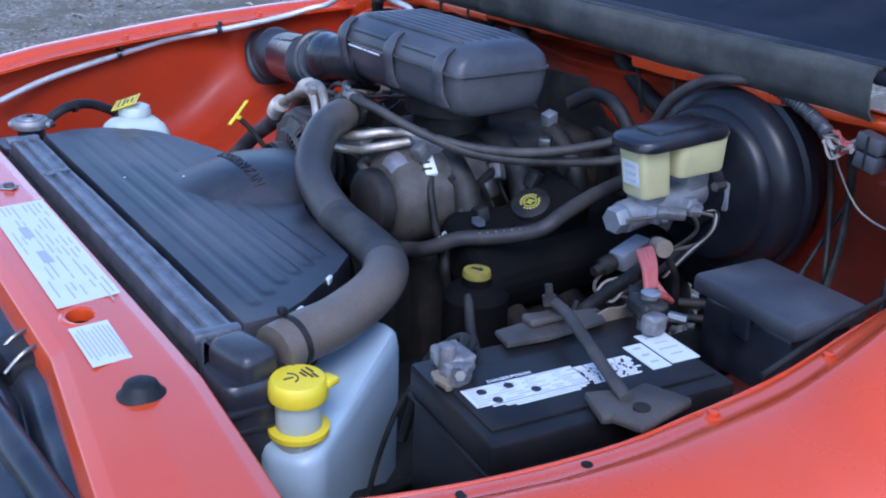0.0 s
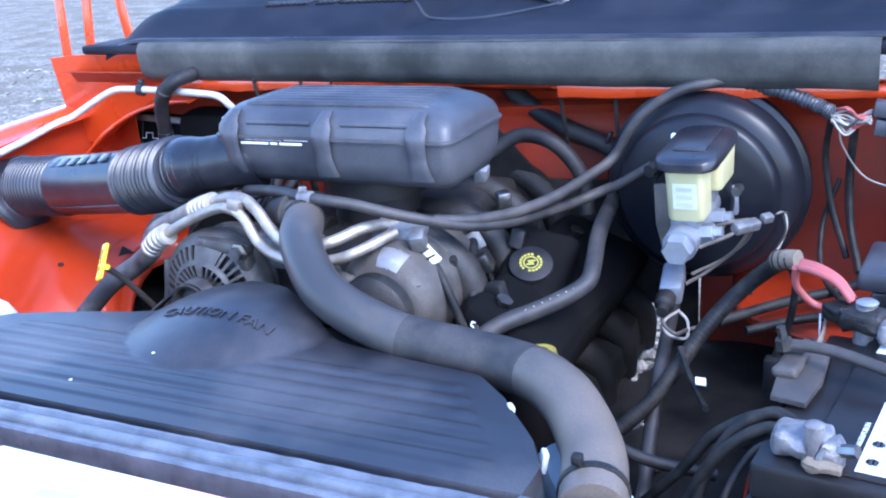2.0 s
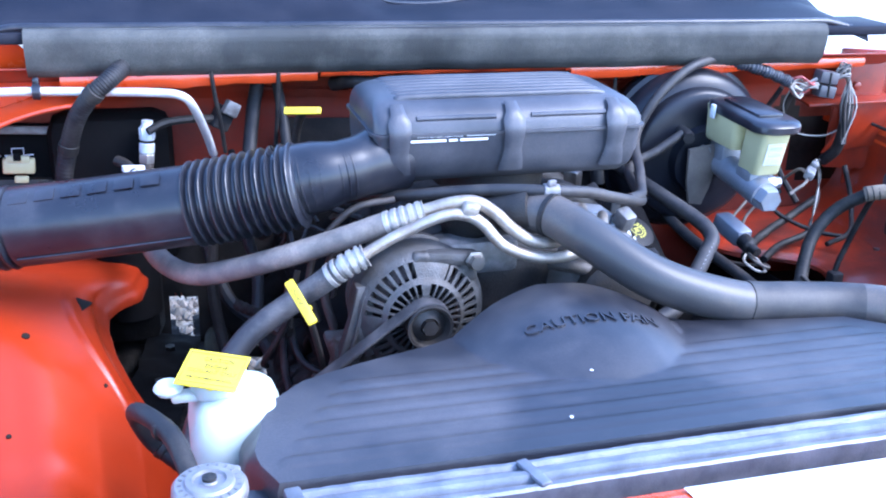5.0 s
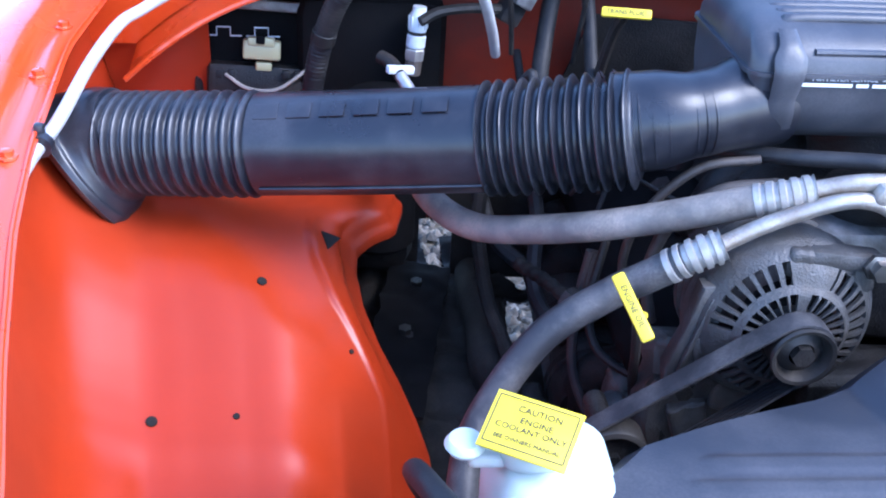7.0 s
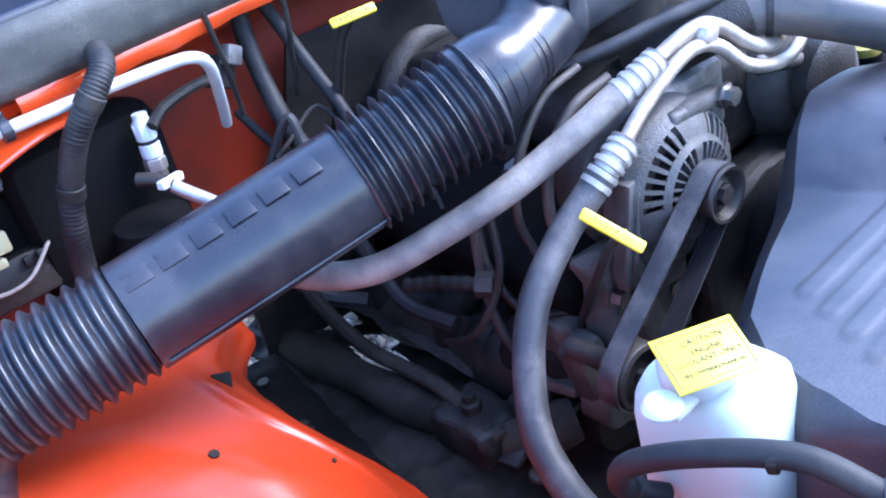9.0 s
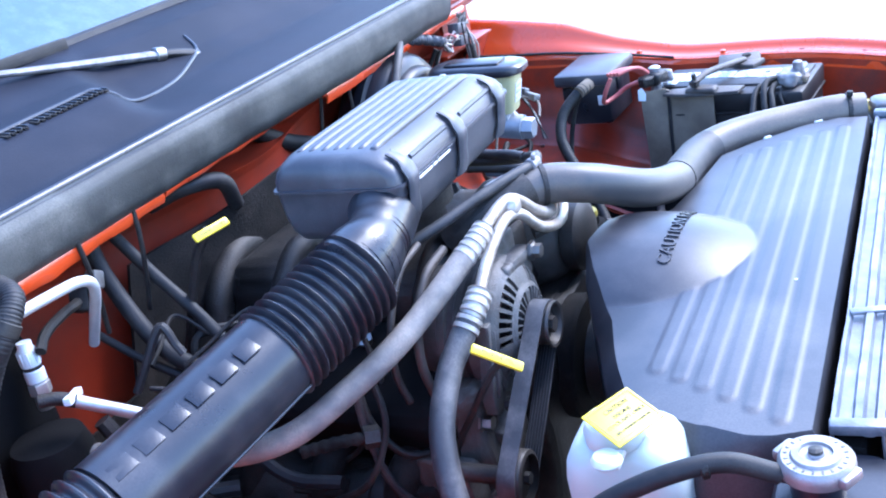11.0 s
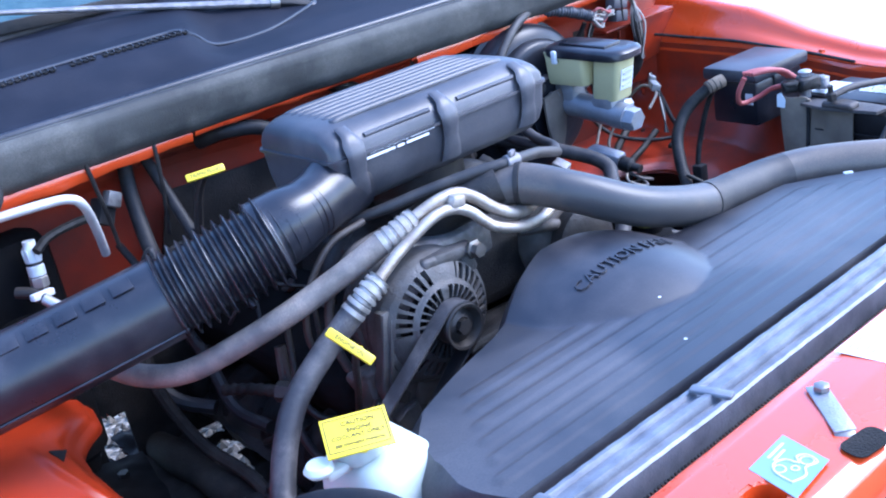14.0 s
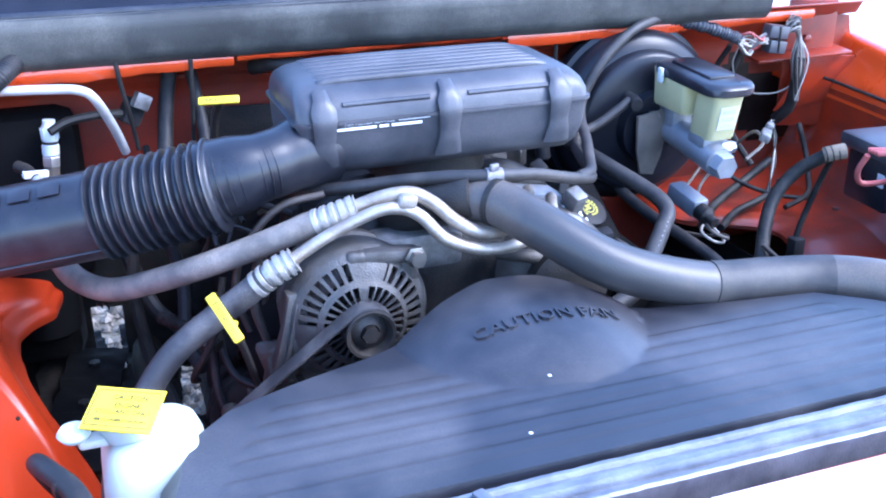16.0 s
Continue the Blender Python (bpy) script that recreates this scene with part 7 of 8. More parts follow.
tag, tm = make_tag((-0.361, 0.368, 1.089), (-0.338, 0.319, 1.051), "ENGINE OIL", 0.0125, (-0.45, -0.15, 0.88), "yellow plastic engine oil dipstick handle")
part("ring", lathe([(0.006, -0.003), (0.007, 0), (0.006, 0.003)], tm @ Vector((0.008, 0.003, -0.005)), (0.3, 0.3, 1), 16), YELLOW, tag)
part("dipstick_tube", tube([tm @ Vector((0.008, 0.002, -0.006)), (-0.335, 0.365, 1.035), (-0.320, 0.40, 0.98), (-0.30, 0.45, 0.90), (-0.27, 0.50, 0.80)], 0.005, 8), GREASE, tag)
tag, tm = make_tag((-0.309, 0.764, 1.206), (-0.253, 0.748, 1.208), "TRANS FLUID", 0.0125, (0, -0.80, 0.60), "yellow plastic transmission fluid dipstick handle")
part("dipstick_tube", tube([tm @ Vector((0.0, 0.004, -0.006)), (-0.285, 0.79, 1.17), (-0.29, 0.83, 1.08), (-0.30, 0.88, 0.95)], 0.007, 8), GREASE, tag)


def make_caps():
    oc = thing("oil_filler_cap", (0.239, 0.607, 0.97), "black plastic oil filler cap with faded yellow print on its tower", "cap")
    c = Vector((0.239, 0.607, 1.026))
    m = frame_of(c, (1, 0.1, -0.2), (0, 1, 0.55))
    z = m.to_3x3().col[2]
    tower = rbox((0.004, 0.010, -0.045), (0.105, 0.150, 0.070), 0.020, seg=4)
    bmesh.ops.transform(tower, matrix=m, verts=tower.verts)
    part("tower", tower, VOID_BLACK, oc, "smooth black plastic filler tower")
    part("cap", lathe([(0.033, -0.016), (0.034, -0.006), (0.033, -0.002), (0.029, 0.0)], c, z, 30), RUBBER, oc)
    part("printed_ring", lathe([(0.0098, 0.0002), (0.0116, 0.0004), (0.0116, 0.0008), (0.0098, 0.0008)], c, z, 30, closed=False), PRINT_YL, oc, "yellow printed ring")
    for x, y, w, a in ((0, 0.0035, 0.012, 20), (0, -0.0035, 0.012, 20), (0, 0.0, 0.008, 20)):
        bm = rbox((x, y, 0.0004), (w, 0.0020, 0.0006), 0, (0, 0, a))
        bmesh.ops.transform(bm, matrix=m, verts=bm.verts)
        part("printed_bar", bm, PRINT_YL, oc)
    for a in range(0, 360, 20):
        if a not in (80, 260):
            bm = rbox((0.0155 * math.cos(radians(a)), 0.0155 * math.sin(radians(a)), 0.0004), (0.0034, 0.0036, 0.0006), 0, (0, 0, a))
            bmesh.ops.transform(bm, matrix=m, verts=bm.verts)
            part("printed_mark", bm, PRINT_YL, oc)
    ps = thing("steering_reservoir", (0.317, 0.449, 0.88), "black power steering reservoir with a yellow cap", "reservoir")
    part("body", lathe([(0.045, 0.80), (0.052, 0.82), (0.052, 0.92), (0.040, 0.935), (0.024, 0.94), (0.024, 0.952)], (0.311, 0.449, 0), seg=30), VOID_BLACK, ps)
    part("cap", lathe([(0.022, 0.950), (0.023, 0.956), (0.021, 0.963), (0.004, 0.964)], (0.311, 0.449, 0), seg=30), OLIVE, ps, "grimy yellow cap with a black symbol")
    part("symbol", rbox((0.311, 0.449, 0.9645), (0.020, 0.006, 0.0008), 0, (0, 0, 25)), PRINT, ps)
    part("symbol", rbox((0.315, 0.454, 0.9645), (0.010, 0.004, 0.0008), 0, (0, 0, -30)), PRINT, ps)

    cp = thing("compressor", (0.10, 0.46, 0.98), "dirty aluminium air conditioning compressor with pipes and plugs", "compressor")
    dome = [(0.040, 0.400), (0.058, 0.404), (0.072, 0.414), (0.080, 0.430), (0.0815, 0.450)]
    part("body", lathe(dome + [(0.0815, 0.50), (0.0835, 0.502), (0.0835, 0.512), (0.078, 0.514), (0.074, 0.58), (0.05, 0.60)], (0.095, 0, 1.018), (0, 1, 0), 48), COMP, cp)
    part("clutch", lathe([(0.016, 0.365), (0.040, 0.368), (0.052, 0.374), (0.056, 0.378), (0.056, 0.398), (0.04, 0.402)], (0.095, 0, 1.018), (0, 1, 0), 36), GREASE, cp)

    def torn(u, v):
        """A torn label lying on the domed end."""
        w = v + 0.10 * noise.noise(Vector((u * 9, v * 4, 3)))
        r, y = (float(np.interp(1.2 + 2.0 * w, range(5), [d[k] for d in dome])) for k in (0, 1))
        a = radians(92 - 30 * u + 5 * noise.noise(Vector((v * 8, 2, u * 3))))
        return Vector((0.095 + (r + 0.0010) * math.cos(a), y - 0.0010, 1.018 + (r + 0.0010) * math.sin(a)))

    part("worn_label", sheet(torn, 18, 8, 0.0006), CAP, cp, "torn pale foil label")
    part("cast_arm", tube([(0.012, 0.425, 1.060), (0.030, 0.405, 1.062), (0.052, 0.398, 1.058), (0.072, 0.398, 1.050)], 0.009, 12), COMP, cp)
    part("port_block", rbox((0.088, 0.49, 1.102), (0.072, 0.046, 0.028), 0.006, (0, 10, 0)), CAST_LT, cp)
    plug = part("wire_plug", rbox((0.138, 0.467, 1.080), (0.044, 0.022, 0.018), 0.003, (0, 38, -12)), PAPER, cp, "white ribbed wire plug")
    for k in (-1, 0, 1):
        part("plug_slit", rbox((0.138 + 0.010 * k, 0.4595 - 0.002 * k, 1.0835 - 0.0078 * k), (0.0022, 0.016, 0.018), 0.0004, (0, 38, -12)), GREASE, plug)
    part("wire_tail", tube([(0.155, 0.462, 1.066), (0.170, 0.452, 1.050), (0.184, 0.448, 1.022), (0.196, 0.45, 0.985), (0.20, 0.47, 0.94)], 0.0065, 10), WIRE, cp)
    part("bolt_post", lathe([(0.016, 0.96), (0.012, 1.050), (0.013, 1.056), (0.009, 1.058)], (0.123, 0.557, 0), seg=16), CAST_LT, cp)
    part("bolt", lathe([(0.013, 1.058), (0.013, 1.068), (0.008, 1.070)], (0.123, 0.557, 0), seg=6), STEEL, cp)
    for x, y, z in ((0.012, 0.418, 1.064), (0.150, 0.42, 1.045), (0.165, 0.50, 1.055), (0.05, 0.50, 1.085)):
        part("bolt", lathe([(0.007, 0), (0.007, 0.012)], (x, y, z), (0, -0.4, 1), 6), STEEL, cp)
    # injector and sensor plugs behind the compressor
    random.seed(31)
    for x, y, z, mat in ((0.155, 0.60, 1.055, CAST), (0.185, 0.56, 1.04, STEEL), (0.205, 0.64, 1.05, RUBBER), (0.10, 0.755, 1.115, CAST_LT), (0.16, 0.70, 1.09, STEEL), (0.20, 0.70, 1.06, RUBBER), (0.135, 0.455, 1.105, CAST), (0.22, 0.52, 1.01, RUBBER)):
        ob = thing("wire_plug", (x, y, z - 0.02), "small wire plug on the engine", "connector", group="engine plugs")
        part("shell", rbox((x, y, z), (0.022, 0.026, 0.030), 0.004, (random.uniform(-30, 30), random.uniform(-30, 30), random.uniform(0, 90))), mat, ob)
        part("lead", tube([(x, y, z - 0.01), (x + 0.01, y + 0.01, z - 0.04), (x + 0.015, y + 0.03, z - 0.08)], 0.003, 7), WIRE, ob)
    # bracket and idler hardware under the alternator
    bk = thing("accessory_bracket", (-0.2, 0.44, 0.85), "dirty cast accessory bracket below the alternator", "bracket")
    part("plate", lump((-0.235, 0.43, 0.90), (0.13, 0.05, 0.16), 20, 0.010, 0.015, 15), COMP, bk)
    for k, (x, y, z, w, d, h, turn) in enumerate(((-0.205, 0.415, 0.925, 0.055, 0.030, 0.045, 10), (-0.250, 0.410, 0.885, 0.040, 0.034, 0.060, -14), (-0.215, 0.418, 0.850, 0.070, 0.026, 0.030, 6), (-0.270, 0.425, 0.835, 0.036, 0.030, 0.050, 20), (-0.225, 0.430, 0.800, 0.085, 0.030, 0.036, -8), (-0.195, 0.425, 0.770, 0.050, 0.034, 0.044, 12), (-0.262, 0.432, 0.768, 0.044, 0.030, 0.040, -16))):
        part("cast_lug", lump((x, y, z), (w, d, h), 26, 0.005, 0.006, 80 + k, (0, turn, 0)), COMP if k % 3 else ARM, bk)
    for x, z in ((-0.236, 0.862), (-0.205, 0.822), (-0.250, 0.790)):
        part("stud", lathe([(0.012, 0.400), (0.012, 0.404), (0.008, 0.405), (0.008, 0.416), (0.016, 0.418), (0.016, 0.422)], (x, 0, z), (0, 1, 0), 6), STEEL, bk)
    part("arm", bar((-0.29, 0.42, 0.85), (-0.20, 0.43, 0.99), 0.03, 0.02, 0.005), CAST, bk)
    for x, z in ((-0.285, 0.93), (-0.25, 0.86), (-0.20, 0.89), (-0.30, 0.82)):
        part("bolt", lathe([(0.010, 0), (0.010, 0.012), (0.014, 0.013), (0.014, 0.016)], (x, 0.40, z), (0, 1, 0), 6), STEEL, bk)
    ten = thing("belt_tensioner", (-0.30, 0.42, 0.76), "grey cast belt tensioner", "tensioner")
    part("arm", rbox((-0.315, 0.435, 0.83), (0.045, 0.04, 0.13), 0.012, (0, -15, 0)), ALT, ten)
    part("ribbed_head", lathe([(0.022, 0.40), (0.026, 0.404), (0.026, 0.44)], (-0.312, 0, 0.80), (0, 1, 0), 24), ALT, ten)


make_caps()


# ---- passenger side of the firewall ----
def make_relay_box():
    stand(0, 0.038, -0.012)
    root = thing("relay_box", (-0.722, 0.92, 1.0), "dark control box with a cream plug and pale brackets", "control box")
    t = (-12, 4, 4)
    part("body", rbox((-0.722, 0.935, 1.098), (0.175, 0.045, 0.125), 0.006, t), VOID_BLACK, root)
    part("upper_frame", rbox((-0.722, 0.905, 1.158), (0.165, 0.012, 0.014), 0.003, t), CAST, root)
    part("side_frame", rbox((-0.640, 0.904, 1.105), (0.016, 0.012, 0.11), 0.003, t), DUSTY, root)
    part("side_stud", lathe([(0.009, 0), (0.009, 0.016), (0.006, 0.018)], (-0.628, 0.90, 1.105), (0.9, -0.4, 0), 16), DUSTY, root)
    part("side_frame", rbox((-0.806, 0.908, 1.090), (0.012, 0.012, 0.12), 0.003, t), GREASE, root)
    part("tray", rbox((-0.722, 0.895, 1.050), (0.15, 0.03, 0.058), 0.01, t), GREASE, root)
    for x in (-0.778, -0.762, -0.690, -0.674):
        part("tray_lug", rbox((x, 0.882, 1.070), (0.010, 0.008, 0.012), 0.002, t), RUBBER, root)
    plug = part("cream_plug", rbox((-0.722, 0.896, 1.100), (0.050, 0.024, 0.026), 0.004, t), CREAM, root, "cream plastic plug")
    part("plug_shoulder", rbox((-0.722, 0.893, 1.112), (0.036, 0.020, 0.012), 0.003, t), CREAM, plug)
    part("plug_foot", rbox((-0.720, 0.892, 1.078), (0.022, 0.016, 0.012), 0.003, t), CREAM, plug)
    part("plug_latch", rbox((-0.722, 0.884, 1.118), (0.012, 0.012, 0.012), 0.002, t), VOID_BLACK, plug, "black latch hole")
    # pale moulded edges of the two sockets
    for cx in (-0.772, -0.722):
        edge = [(-0.020, 1.117), (-0.009, 1.117), (-0.009, 1.128), (0.009, 1.128), (0.009, 1.117), (0.024, 1.117)]
        part("socket_edge", tube([(cx + x, 0.899 + 0.012 * (z - 1.117) / 0.011 * 0.2, z) for x, z in edge], 0.0011, 6, smooth=False), PAPER, root, "pale worn socket edge")
    part("wire", tube([(-0.77, 0.88, 1.07), (-0.74, 0.868, 1.055), (-0.70, 0.868, 1.055), (-0.66, 0.88, 1.08)], 0.0025, 6), CABLE_LT, root)
    stand()
    bl = thing("blower_housing", (-0.56, 0.95, 0.9), "black plastic blower housing on the firewall", "housing")
    part("shell", rbox((-0.575, 0.955, 1.03), (0.20, 0.09, 0.28), 0.03), VOID_BLACK, bl)
    part("lower_shell", rbox((-0.60, 0.94, 0.86), (0.18, 0.10, 0.20), 0.03), DARK, bl)

    ac = thing("accumulator", (-0.545, 0.86, 0.85), "black refrigerant accumulator can with a white pressure switch", "accumulator")
    part("can", lathe([(0.040, 0.84), (0.050, 0.85), (0.050, 1.04), (0.044, 1.062), (0.015, 1.068)], (-0.562, 0.852, 0), seg=28), VOID_BLACK, ac)
    ax = Vector((0.08, 0.06, 1))
    foot = Vector((-0.522, 0.882, 1.078))
    part("switch_base", lathe([(0.010, 0.0), (0.011, 0.004), (0.011, 0.020)], foot, ax, 18), ARM, ac, "brass-brown switch base")
    part("switch_nut", lathe([(0.0125, 0.020), (0.0135, 0.022), (0.0135, 0.034), (0.0115, 0.036)], foot, ax, 6), FERRULE, ac)
    switch = part("pressure_switch", lathe([(0.0100, 0.036), (0.0125, 0.038), (0.0125, 0.052), (0.0108, 0.0535), (0.0108, 0.058), (0.0120, 0.0595), (0.0115, 0.080), (0.0090, 0.0835), (0.0090, 0.090)], foot, ax, 20), PAPER, ac, "white ribbed pressure switch")
    part("switch_groove", lathe([(0.0112, 0.0540), (0.0114, 0.0545), (0.0114, 0.0575), (0.0112, 0.058)], foot, ax, 20), GREASE, switch)
    for a in range(0, 360, 45):
        part("switch_rib", rbox(foot + Vector((0.0117 * math.cos(radians(a)) + 0.0056, 0.0117 * math.sin(radians(a)) + 0.0042, 0.070)), (0.0024, 0.0022, 0.018), 0.0006, (0, 0, a)), PAPER, switch)
    part("upper_pipe", tube([(-0.565, 0.835, 1.118), (-0.552, 0.82, 1.115), (-0.541, 0.803, 1.106)], 0.0085, 14), GREASE, ac, "dark upper pipe")
    part("fitting_pipe", tube([(-0.541, 0.803, 1.106), (-0.534, 0.792, 1.098), (-0.515, 0.765, 1.078), (-0.485, 0.72, 1.045)], 0.0080, 14), ALU, ac, "bright lower pipe")
    part("fitting_clip", rbox((-0.541, 0.806, 1.112), (0.036, 0.010, 0.010), 0.002, (0, 8, 22)), PAPER, ac, "white plastic clip")
    part("switch_lead", tube([(-0.515, 0.864, 1.155), (-0.49, 0.875, 1.165), (-0.45, 0.885, 1.168), (-0.41, 0.895, 1.165)], 0.007, 8), WIRE, ac)
    pl = thing("wire_connector", (-0.39, 0.91, 1.14), "black and grey wire connector on the firewall", "connector")
    part("shell", rbox((-0.395, 0.90, 1.165), (0.030, 0.028, 0.040), 0.004, (0, 30, 20)), RUBBER, pl)
    part("clip", rbox((-0.380, 0.885, 1.183), (0.026, 0.016, 0.024), 0.003, (0, 30, 20)), CAST, pl)
    # red flange that arches over the box
    fl = thing("wheelhouse_flange", (-0.72, 0.87, 1.0), "orange-red painted curved flange above the control box", "body panel")

    def arch(u, v):
        x = -0.885 + 0.30 * u
        z = 1.075 + 0.128 * (1 - (1 - u) ** 2.2)
        y = 0.845 + 0.02 * u
        return Vector((x, y + 0.09 * v, z + 0.02 * v - 0.004 * math.sin(3.1 * v)))

    part("flange", sheet(arch, 24, 6, 0.003), RED, fl)
    part("apron", sheet(lambda u, v: Vector((-0.99 + 0.20 * u, 0.958 - 0.03 * u + 0.004 * math.sin(6 * v), 0.93 + 0.28 * v)), 12, 10, 0.002), RED_IN, fl, "inner apron behind the control box")
    part("side_apron", sheet(lambda u, v: Vector((-0.935 - 0.02 * v, 0.60 + 0.37 * u, 0.98 + (0.165 + 0.02 * u) * v)), 14, 8, 0.002), RED_IN, fl, "inner apron below the wing's lip")
    def shoulder(u, v):
        x = -0.98 + 0.54 * u
        low = arch(max(0.0, (x + 0.885) / 0.30), 1.0).z - 0.004 if x < -0.585 else 1.212
        high = lerp([(-0.98, 1.285), (-0.70, 1.298), (-0.66, 1.258), (-0.44, 1.256)], x)
        return Vector((x, lerp([(-0.98, 0.90), (-0.585, 0.890), (-0.44, 0.884)], x) + 0.030 * (1 - v), low + (high - low) * v + 0.003 * math.sin(9 * u)))

    # brighter body paint carries the skylight that falls on this slope
    part("shoulder_panel", sheet(shoulder, 40, 8, 0.002), RED, fl, "orange-red shoulder below the hood seal, in the brighter paint for its skylight")
    part("rolled_edge", tube([arch(u / 10, 0) for u in range(11)], 0.004, 8, steps=3), RED, fl)
    # hood hinge links
    hg = thing("hood_hinge", (-0.93, 1.0, 1.2), "orange-red painted hood hinge links beside the cowl", "hinge")
    part("link", bar((-0.985, 0.95, 1.18), (-0.972, 0.95, 1.44), 0.022, 0.008, 0.002, up=(0, 1, 0)), RED, hg)
    part("link", bar((-0.935, 0.97, 1.22), (-0.915, 0.975, 1.44), 0.022, 0.008, 0.002, up=(0, 1, 0)), RED, hg)
    part("link", bar((-0.855, 1.02, 1.30), (-0.885, 1.03, 1.44), 0.022, 0.008, 0.002, up=(0, 1, 0)), RED, hg)
    part("pivot_boss", lathe([(0.022, 0), (0.026, 0.004), (0.026, 0.018), (0.016, 0.022)], (-0.935, 0.98, 1.185), (0.2, -1, 0.5), 24), RED, hg)
    part("base_plate", rbox((-0.935, 1.02, 1.19), (0.10, 0.16, 0.02), 0.006), RED, hg)


make_relay_box()


# ---- dark shields below ----
def make_shields():
    # added dark sheet as the bay's floor on the bottle side, torn gaps over the ground
    gaps = [
        [(-0.375, 0.996), (-0.336, 0.990), (-0.306, 0.945), (-0.314, 0.886), (-0.345, 0.892), (-0.372, 0.930)],
        [(-0.374, 0.856), (-0.322, 0.850), (-0.316, 0.782), (-0.342, 0.790), (-0.350, 0.700), (-0.386, 0.698)],
        [(-0.495, 1.05), (-0.460, 1.05), (-0.455, 0.88), (-0.482, 0.876), (-0.480, 0.95)],
    ]

    def gone(q):
        x, y = q.x + 0.004 * noise.noise(q * 90), q.y + 0.006 * noise.noise(q * 70 + Vector((5, 0, 0)))
        return any(inside(g, x, y) for g in gaps)

    def tray(u, v):
        x, y = -0.72 + 0.50 * u, 0.40 + 0.64 * v
        return Vector((x, y, 0.738 + 0.012 * noise.noise(Vector((x * 9, y * 7, 2))) + 0.010 * noise.noise(Vector((x * 34, y * 30, 6))) + 0.05 * max(0, (-0.60 - x) / 0.12) - 0.6 * max(0, 0.56 - y)))

    floor_p = solo("bay_floor_sheet", pierced(tray, 190, 240, 0.004, gone), DIRT, (-0.47, 0.7, 0.7), "dirty dark sheet with torn gaps, added for the frame parts beside the engine", "splash panel")

    # added dark sheet: keeps the depth under this side black, with one gap
    def tray_d(u, v):
        x, y = 0.22 + 0.72 * u, 0.05 + 0.90 * v
        return Vector((x, y, 0.778 + 0.012 * noise.noise(Vector((x * 9, y * 7, 4)))))

    hole = [(0.300, 1.05), (0.376, 1.04), (0.372, 0.93), (0.372, 0.824), (0.356, 0.743), (0.305, 0.749), (0.300, 0.795), (0.336, 0.845), (0.336, 0.92)]
    floor_d = solo("bay_floor_sheet", pierced(tray_d, 156, 180, 0.004, lambda q: math.hypot(q.x - 0.387, (q.y - 0.622) * 0.8) < 0.017 or inside(hole, q.x + 0.006 * noise.noise(q * 80), q.y + 0.008 * noise.noise(q * 60))), DARK, (0.44, 0.5, 0.74), "dark sheet added below the steering parts to close the unlit depth", "splash panel")

    for owner, spots in ((floor_p, ((-0.58, 0.50), (-0.40, 0.46), (-0.56, 0.66), (-0.42, 0.68))), (floor_d, ((0.30, 0.30), (0.48, 0.25), (0.55, 0.60), (0.45, 0.50)))):
        for x, y in spots:
            part("fastener", lathe([(0.014, 0), (0.013, 0.004), (0.006, 0.006)], (x, y, (0.738 if x < 0 else 0.780) - 0.001), seg=12), GREASE, owner)

    def flap(s):
        def f(u, v):
            y = -0.25 + 1.20 * u
            top = lerp([(-0.3, -0.57), (0.45, -0.53), (0.55, -0.58), (0.62, -0.64), (0.9, -0.66)], y) if s < 0 else -0.605
            zt = lerp([(-0.3, 0.66), (0.45, 0.66), (0.55, 0.74), (0.62, 0.88), (0.9, 0.90)], y) if s < 0 else 0.86
            return Vector((-s * (top + (-0.50 - top) * v + 0.012 * noise.noise(Vector((u * 6, v * 3, s)))), y, zt + (0.50 - zt) * v))

        return f

    # near-black colour paints the dark void of the wheel arch
    for s in (-1, 1):
        solo("splash_shield", sheet(flap(s), 36, 10, 0.004), VOID_BLACK, (s * 0.55, 0.35, 0.52), "rubber splash shield inside the wheel arch, near-black for the unlit depth", "splash shield", group="splash shields")
    mat_ = thing("firewall_mat", (0, 0.93, 0.74), "black insulating mat on the lower firewall, raised to stand for shade behind the engine", "insulation mat")

    # top edge raised so the black also stands for shade behind the engine
    def mat_skin(u, v):
        x = -0.88 + 1.30 * u
        return Vector((x, 0.945 - 0.035 * (x + 0.67) / 1.34 - 0.075 * math.exp(-((x - 0.02) / 0.2) ** 2), 0.735 + (lerp([(-0.9, 0.88), (-0.68, 0.88), (-0.64, 1.06), (-0.49, 1.06), (-0.47, 0.97), (-0.34, 0.97), (-0.28, 1.15), (0.08, 1.18), (0.16, 1.08), (0.42, 1.06)], x) + 0.012 * noise.noise(Vector((u * 8, 0, 0))) - 0.735) * (1 - v)))

    part("panel", pierced(mat_skin, 130, 40, 0.006, lambda q: (0.312 < q.x < 0.372 and 0.735 < q.z < 0.835 + 0.02 * noise.noise(q * 40)) or (-0.500 < q.x < -0.452 and q.z < 0.83)), DARK, mat_)
    # unseen tray, added black where the opening below is dark
    solo("battery_tray", rbox((0.74, 0.25, 0.838), (0.30, 0.42, 0.02), 0.006, (0, 0, -6.8)), DARK, (0.74, 0.25, 0.828), "unseen black tray added under the battery to fill a dark opening", "tray")
    solo("steering_box", lump((0.50, 0.20, 0.66), (0.13, 0.18, 0.16), 12, 0.01, 0.03, 17), DARK, (0.5, 0.2, 0.58), "greasy dark steering gear box", "steering box")


make_shields()


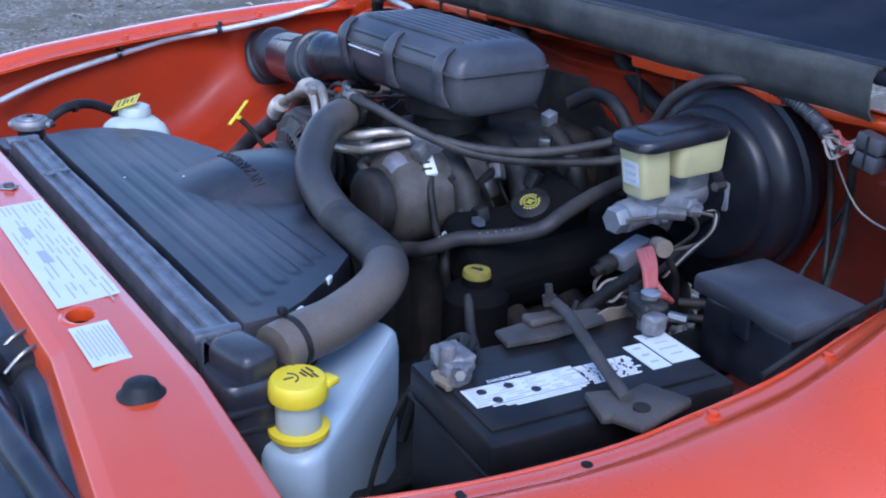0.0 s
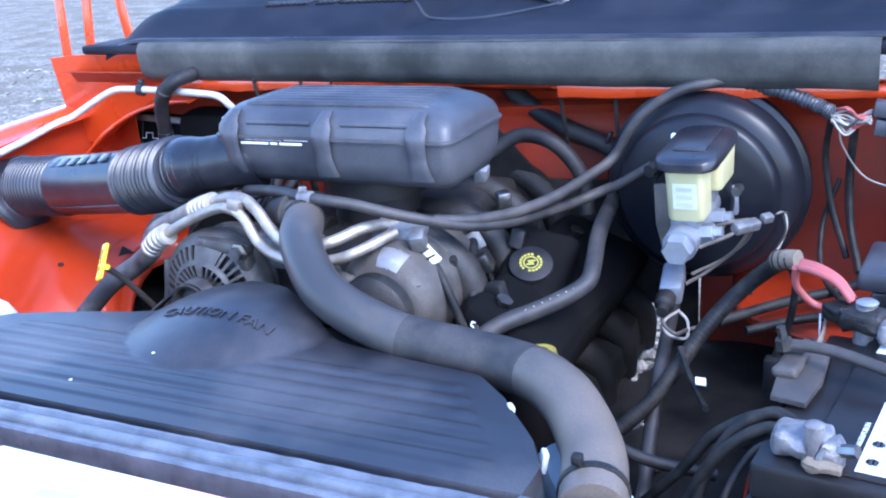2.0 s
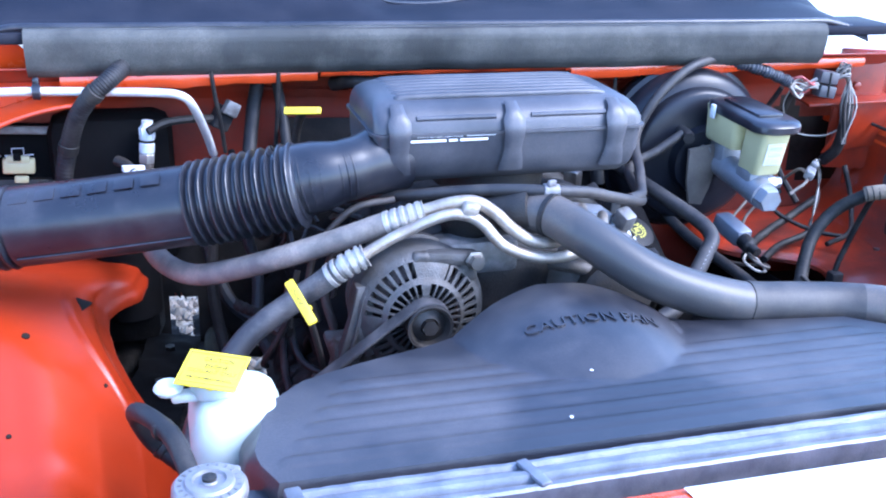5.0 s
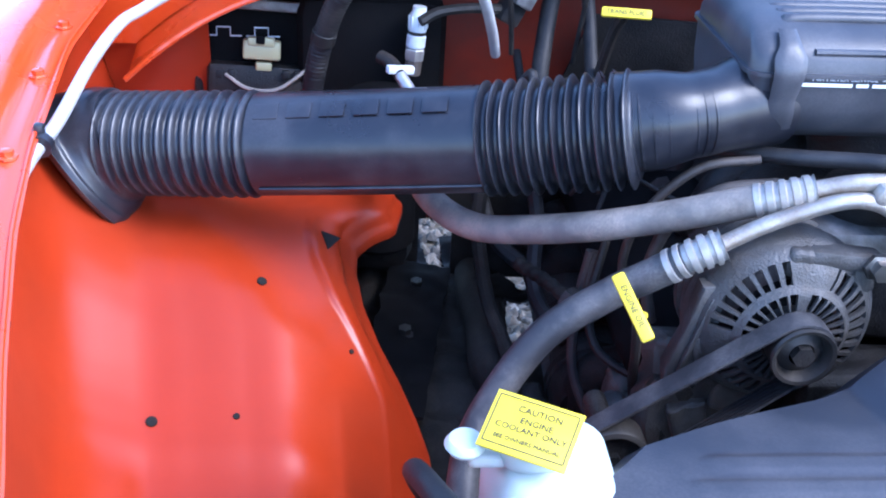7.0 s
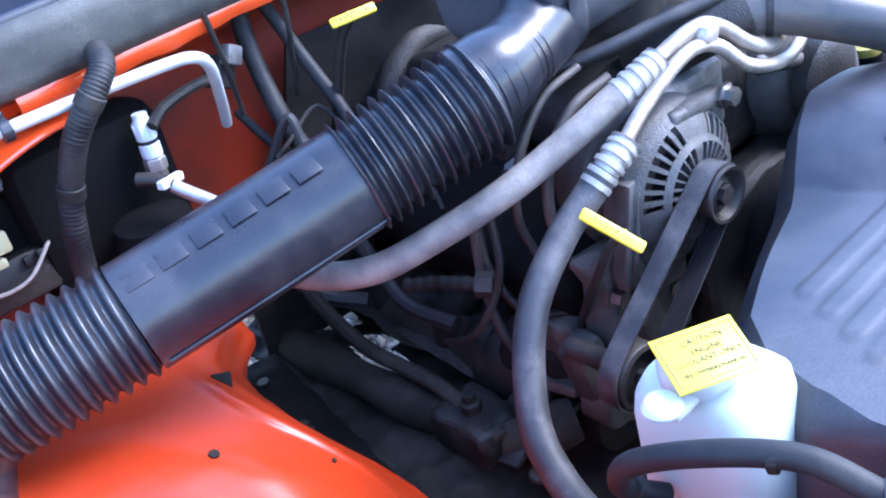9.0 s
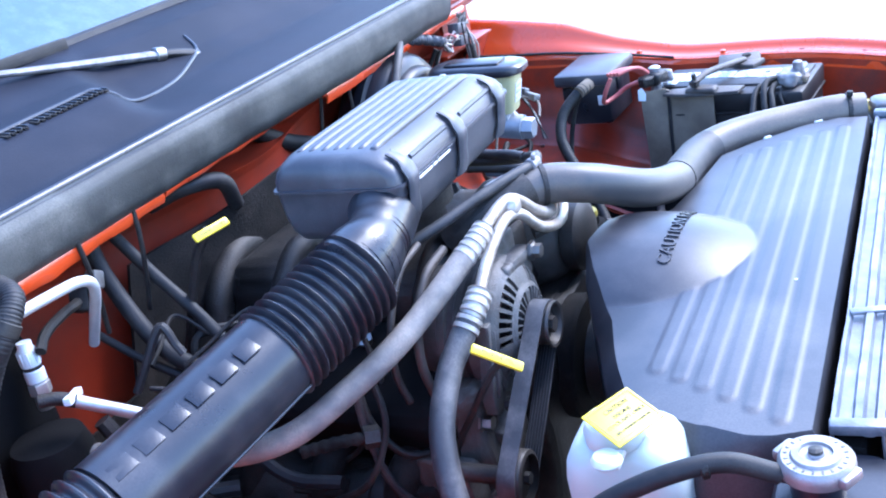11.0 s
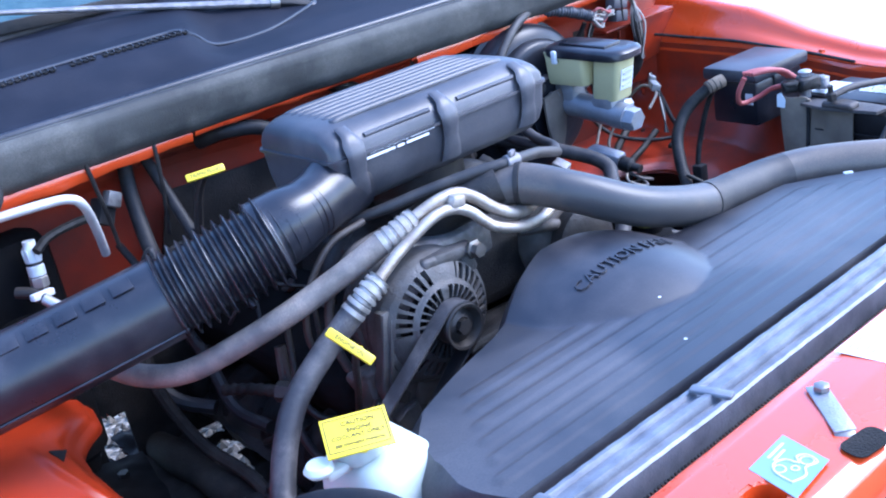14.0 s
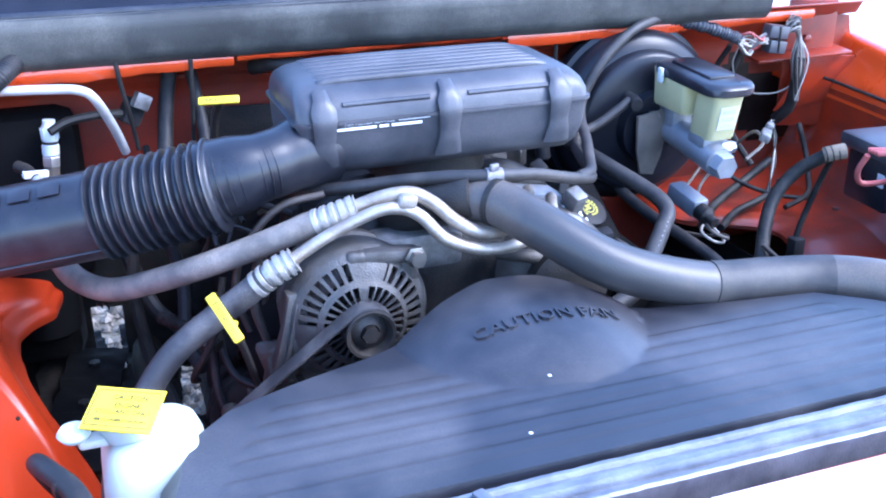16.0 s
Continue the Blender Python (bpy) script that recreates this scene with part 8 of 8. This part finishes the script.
def make_lower_bay():
    """Grimy fittings deep beside the engine."""
    random.seed(77)
    # black strip stands for the shade in the opening beside the wing edge
    step = thing("dark_gap_strip", (-0.52, 0.70, 0.72), "near-black strip standing for the unlit opening along the inner wing", "bracket")
    part("flange", sheet(lambda u, v: Vector((-0.60 + 0.09 * v + 0.06 * u + 0.006 * noise.noise(Vector((u * 9, v * 3, 1))), 0.57 + 0.35 * u, 0.768 - 0.016 * v + 0.006 * noise.noise(Vector((u * 14, v * 5, 7))))), 40, 8, 0.004), VOID_BLACK, step)
    for y in (0.62, 0.74, 0.86):
        part("bolt", lathe([(0.013, 0), (0.013, 0.004), (0.009, 0.005), (0.009, 0.014)], (-0.555 + 0.06 * (y - 0.57) / 0.35, y, 0.757), seg=6), GREASE, step)
    # tube placed for the long brown chassis member
    solo("chassis_member", tube([(-0.33, 0.46, 0.77), (-0.385, 0.50, 0.762), (-0.412, 0.60, 0.764), (-0.420, 0.75, 0.762), (-0.420, 0.92, 0.75)], lambda t: 0.026 + 0.003 * math.sin(t * 23), 18), DIRT, (-0.45, 0.6, 0.74), "brown tube standing for the chassis member beside the engine", "exhaust pipe")
    mount = thing("engine_mount", (-0.40, 0.55, 0.72), "oily dark rubber and steel engine mount", "engine mount")
    part("block", lump((-0.40, 0.55, 0.765), (0.075, 0.09, 0.06), 18, 0.008, 0.014, 51), GREASE, mount)
    part("bracket", bar((-0.42, 0.50, 0.75), (-0.30, 0.52, 0.81), 0.05, 0.012, 0.003), GREASE, mount)
    part("nut", lathe([(0.013, 0), (0.013, 0.012), (0.008, 0.014), (0.008, 0.024)], (-0.405, 0.55, 0.795), seg=6), GREASE, mount)
    conn = thing("ribbed_fitting", (-0.37, 0.57, 0.94), "dusty grey ribbed metal line fitting", "fitting")
    part("body", tube([(-0.405, 0.615, 0.950), (-0.375, 0.571, 0.950), (-0.340, 0.525, 0.940)], lambda t: 0.008 + 0.0008 * math.sin(t * 50), 12, steps=24), DARK, conn)
    part("nut", lathe([(0.015, -0.010), (0.015, 0.010)], (-0.352, 0.541, 0.944), (0.6, -0.8, -0.15), 6), GREASE, conn)
    for pts, r, mat in (
        ([(-0.33, 0.56, 1.00), (-0.337, 0.545, 0.95), (-0.325, 0.515, 0.90), (-0.285, 0.485, 0.885), (-0.25, 0.47, 0.89)], 0.0055, GREASE),
        ([(-0.335, 0.56, 1.00), (-0.345, 0.55, 0.93), (-0.345, 0.53, 0.86), (-0.32, 0.50, 0.80), (-0.30, 0.49, 0.76)], 0.006, HOSE_DK),
        ([(-0.42, 0.84, 0.98), (-0.43, 0.80, 0.90), (-0.42, 0.72, 0.83), (-0.40, 0.62, 0.80), (-0.41, 0.50, 0.78)], 0.010, DIRT),
        ([(-0.38, 0.80, 1.02), (-0.36, 0.76, 0.94), (-0.37, 0.68, 0.88), (-0.36, 0.60, 0.87)], 0.010, RUBBER),
        ([(-0.44, 0.90, 1.0), (-0.425, 0.87, 0.92), (-0.40, 0.83, 0.86), (-0.36, 0.78, 0.84)], 0.012, HOSE_DK),
    ):
        solo("lower_line", tube(pts, r, 9), mat, pts[0], "grimy line running down beside the engine", "line", group="lower lines")
    solo("lower_strut", tube([(-0.30, 0.36, 0.74), (-0.20, 0.345, 0.70), (-0.06, 0.33, 0.66)], 0.009, 10), GREASE, (-0.30, 0.36, 0.74), "greasy steel strut below the drive belt", "strut")
    solo("paper_tag", rbox((0.527, 0.442, 0.952), (0.013, 0.011, 0.002), 0, (30, 10, 20)), PAPER, (0.527, 0.442, 0.94), "small white paper tag on a wire", "tag")


make_lower_bay()
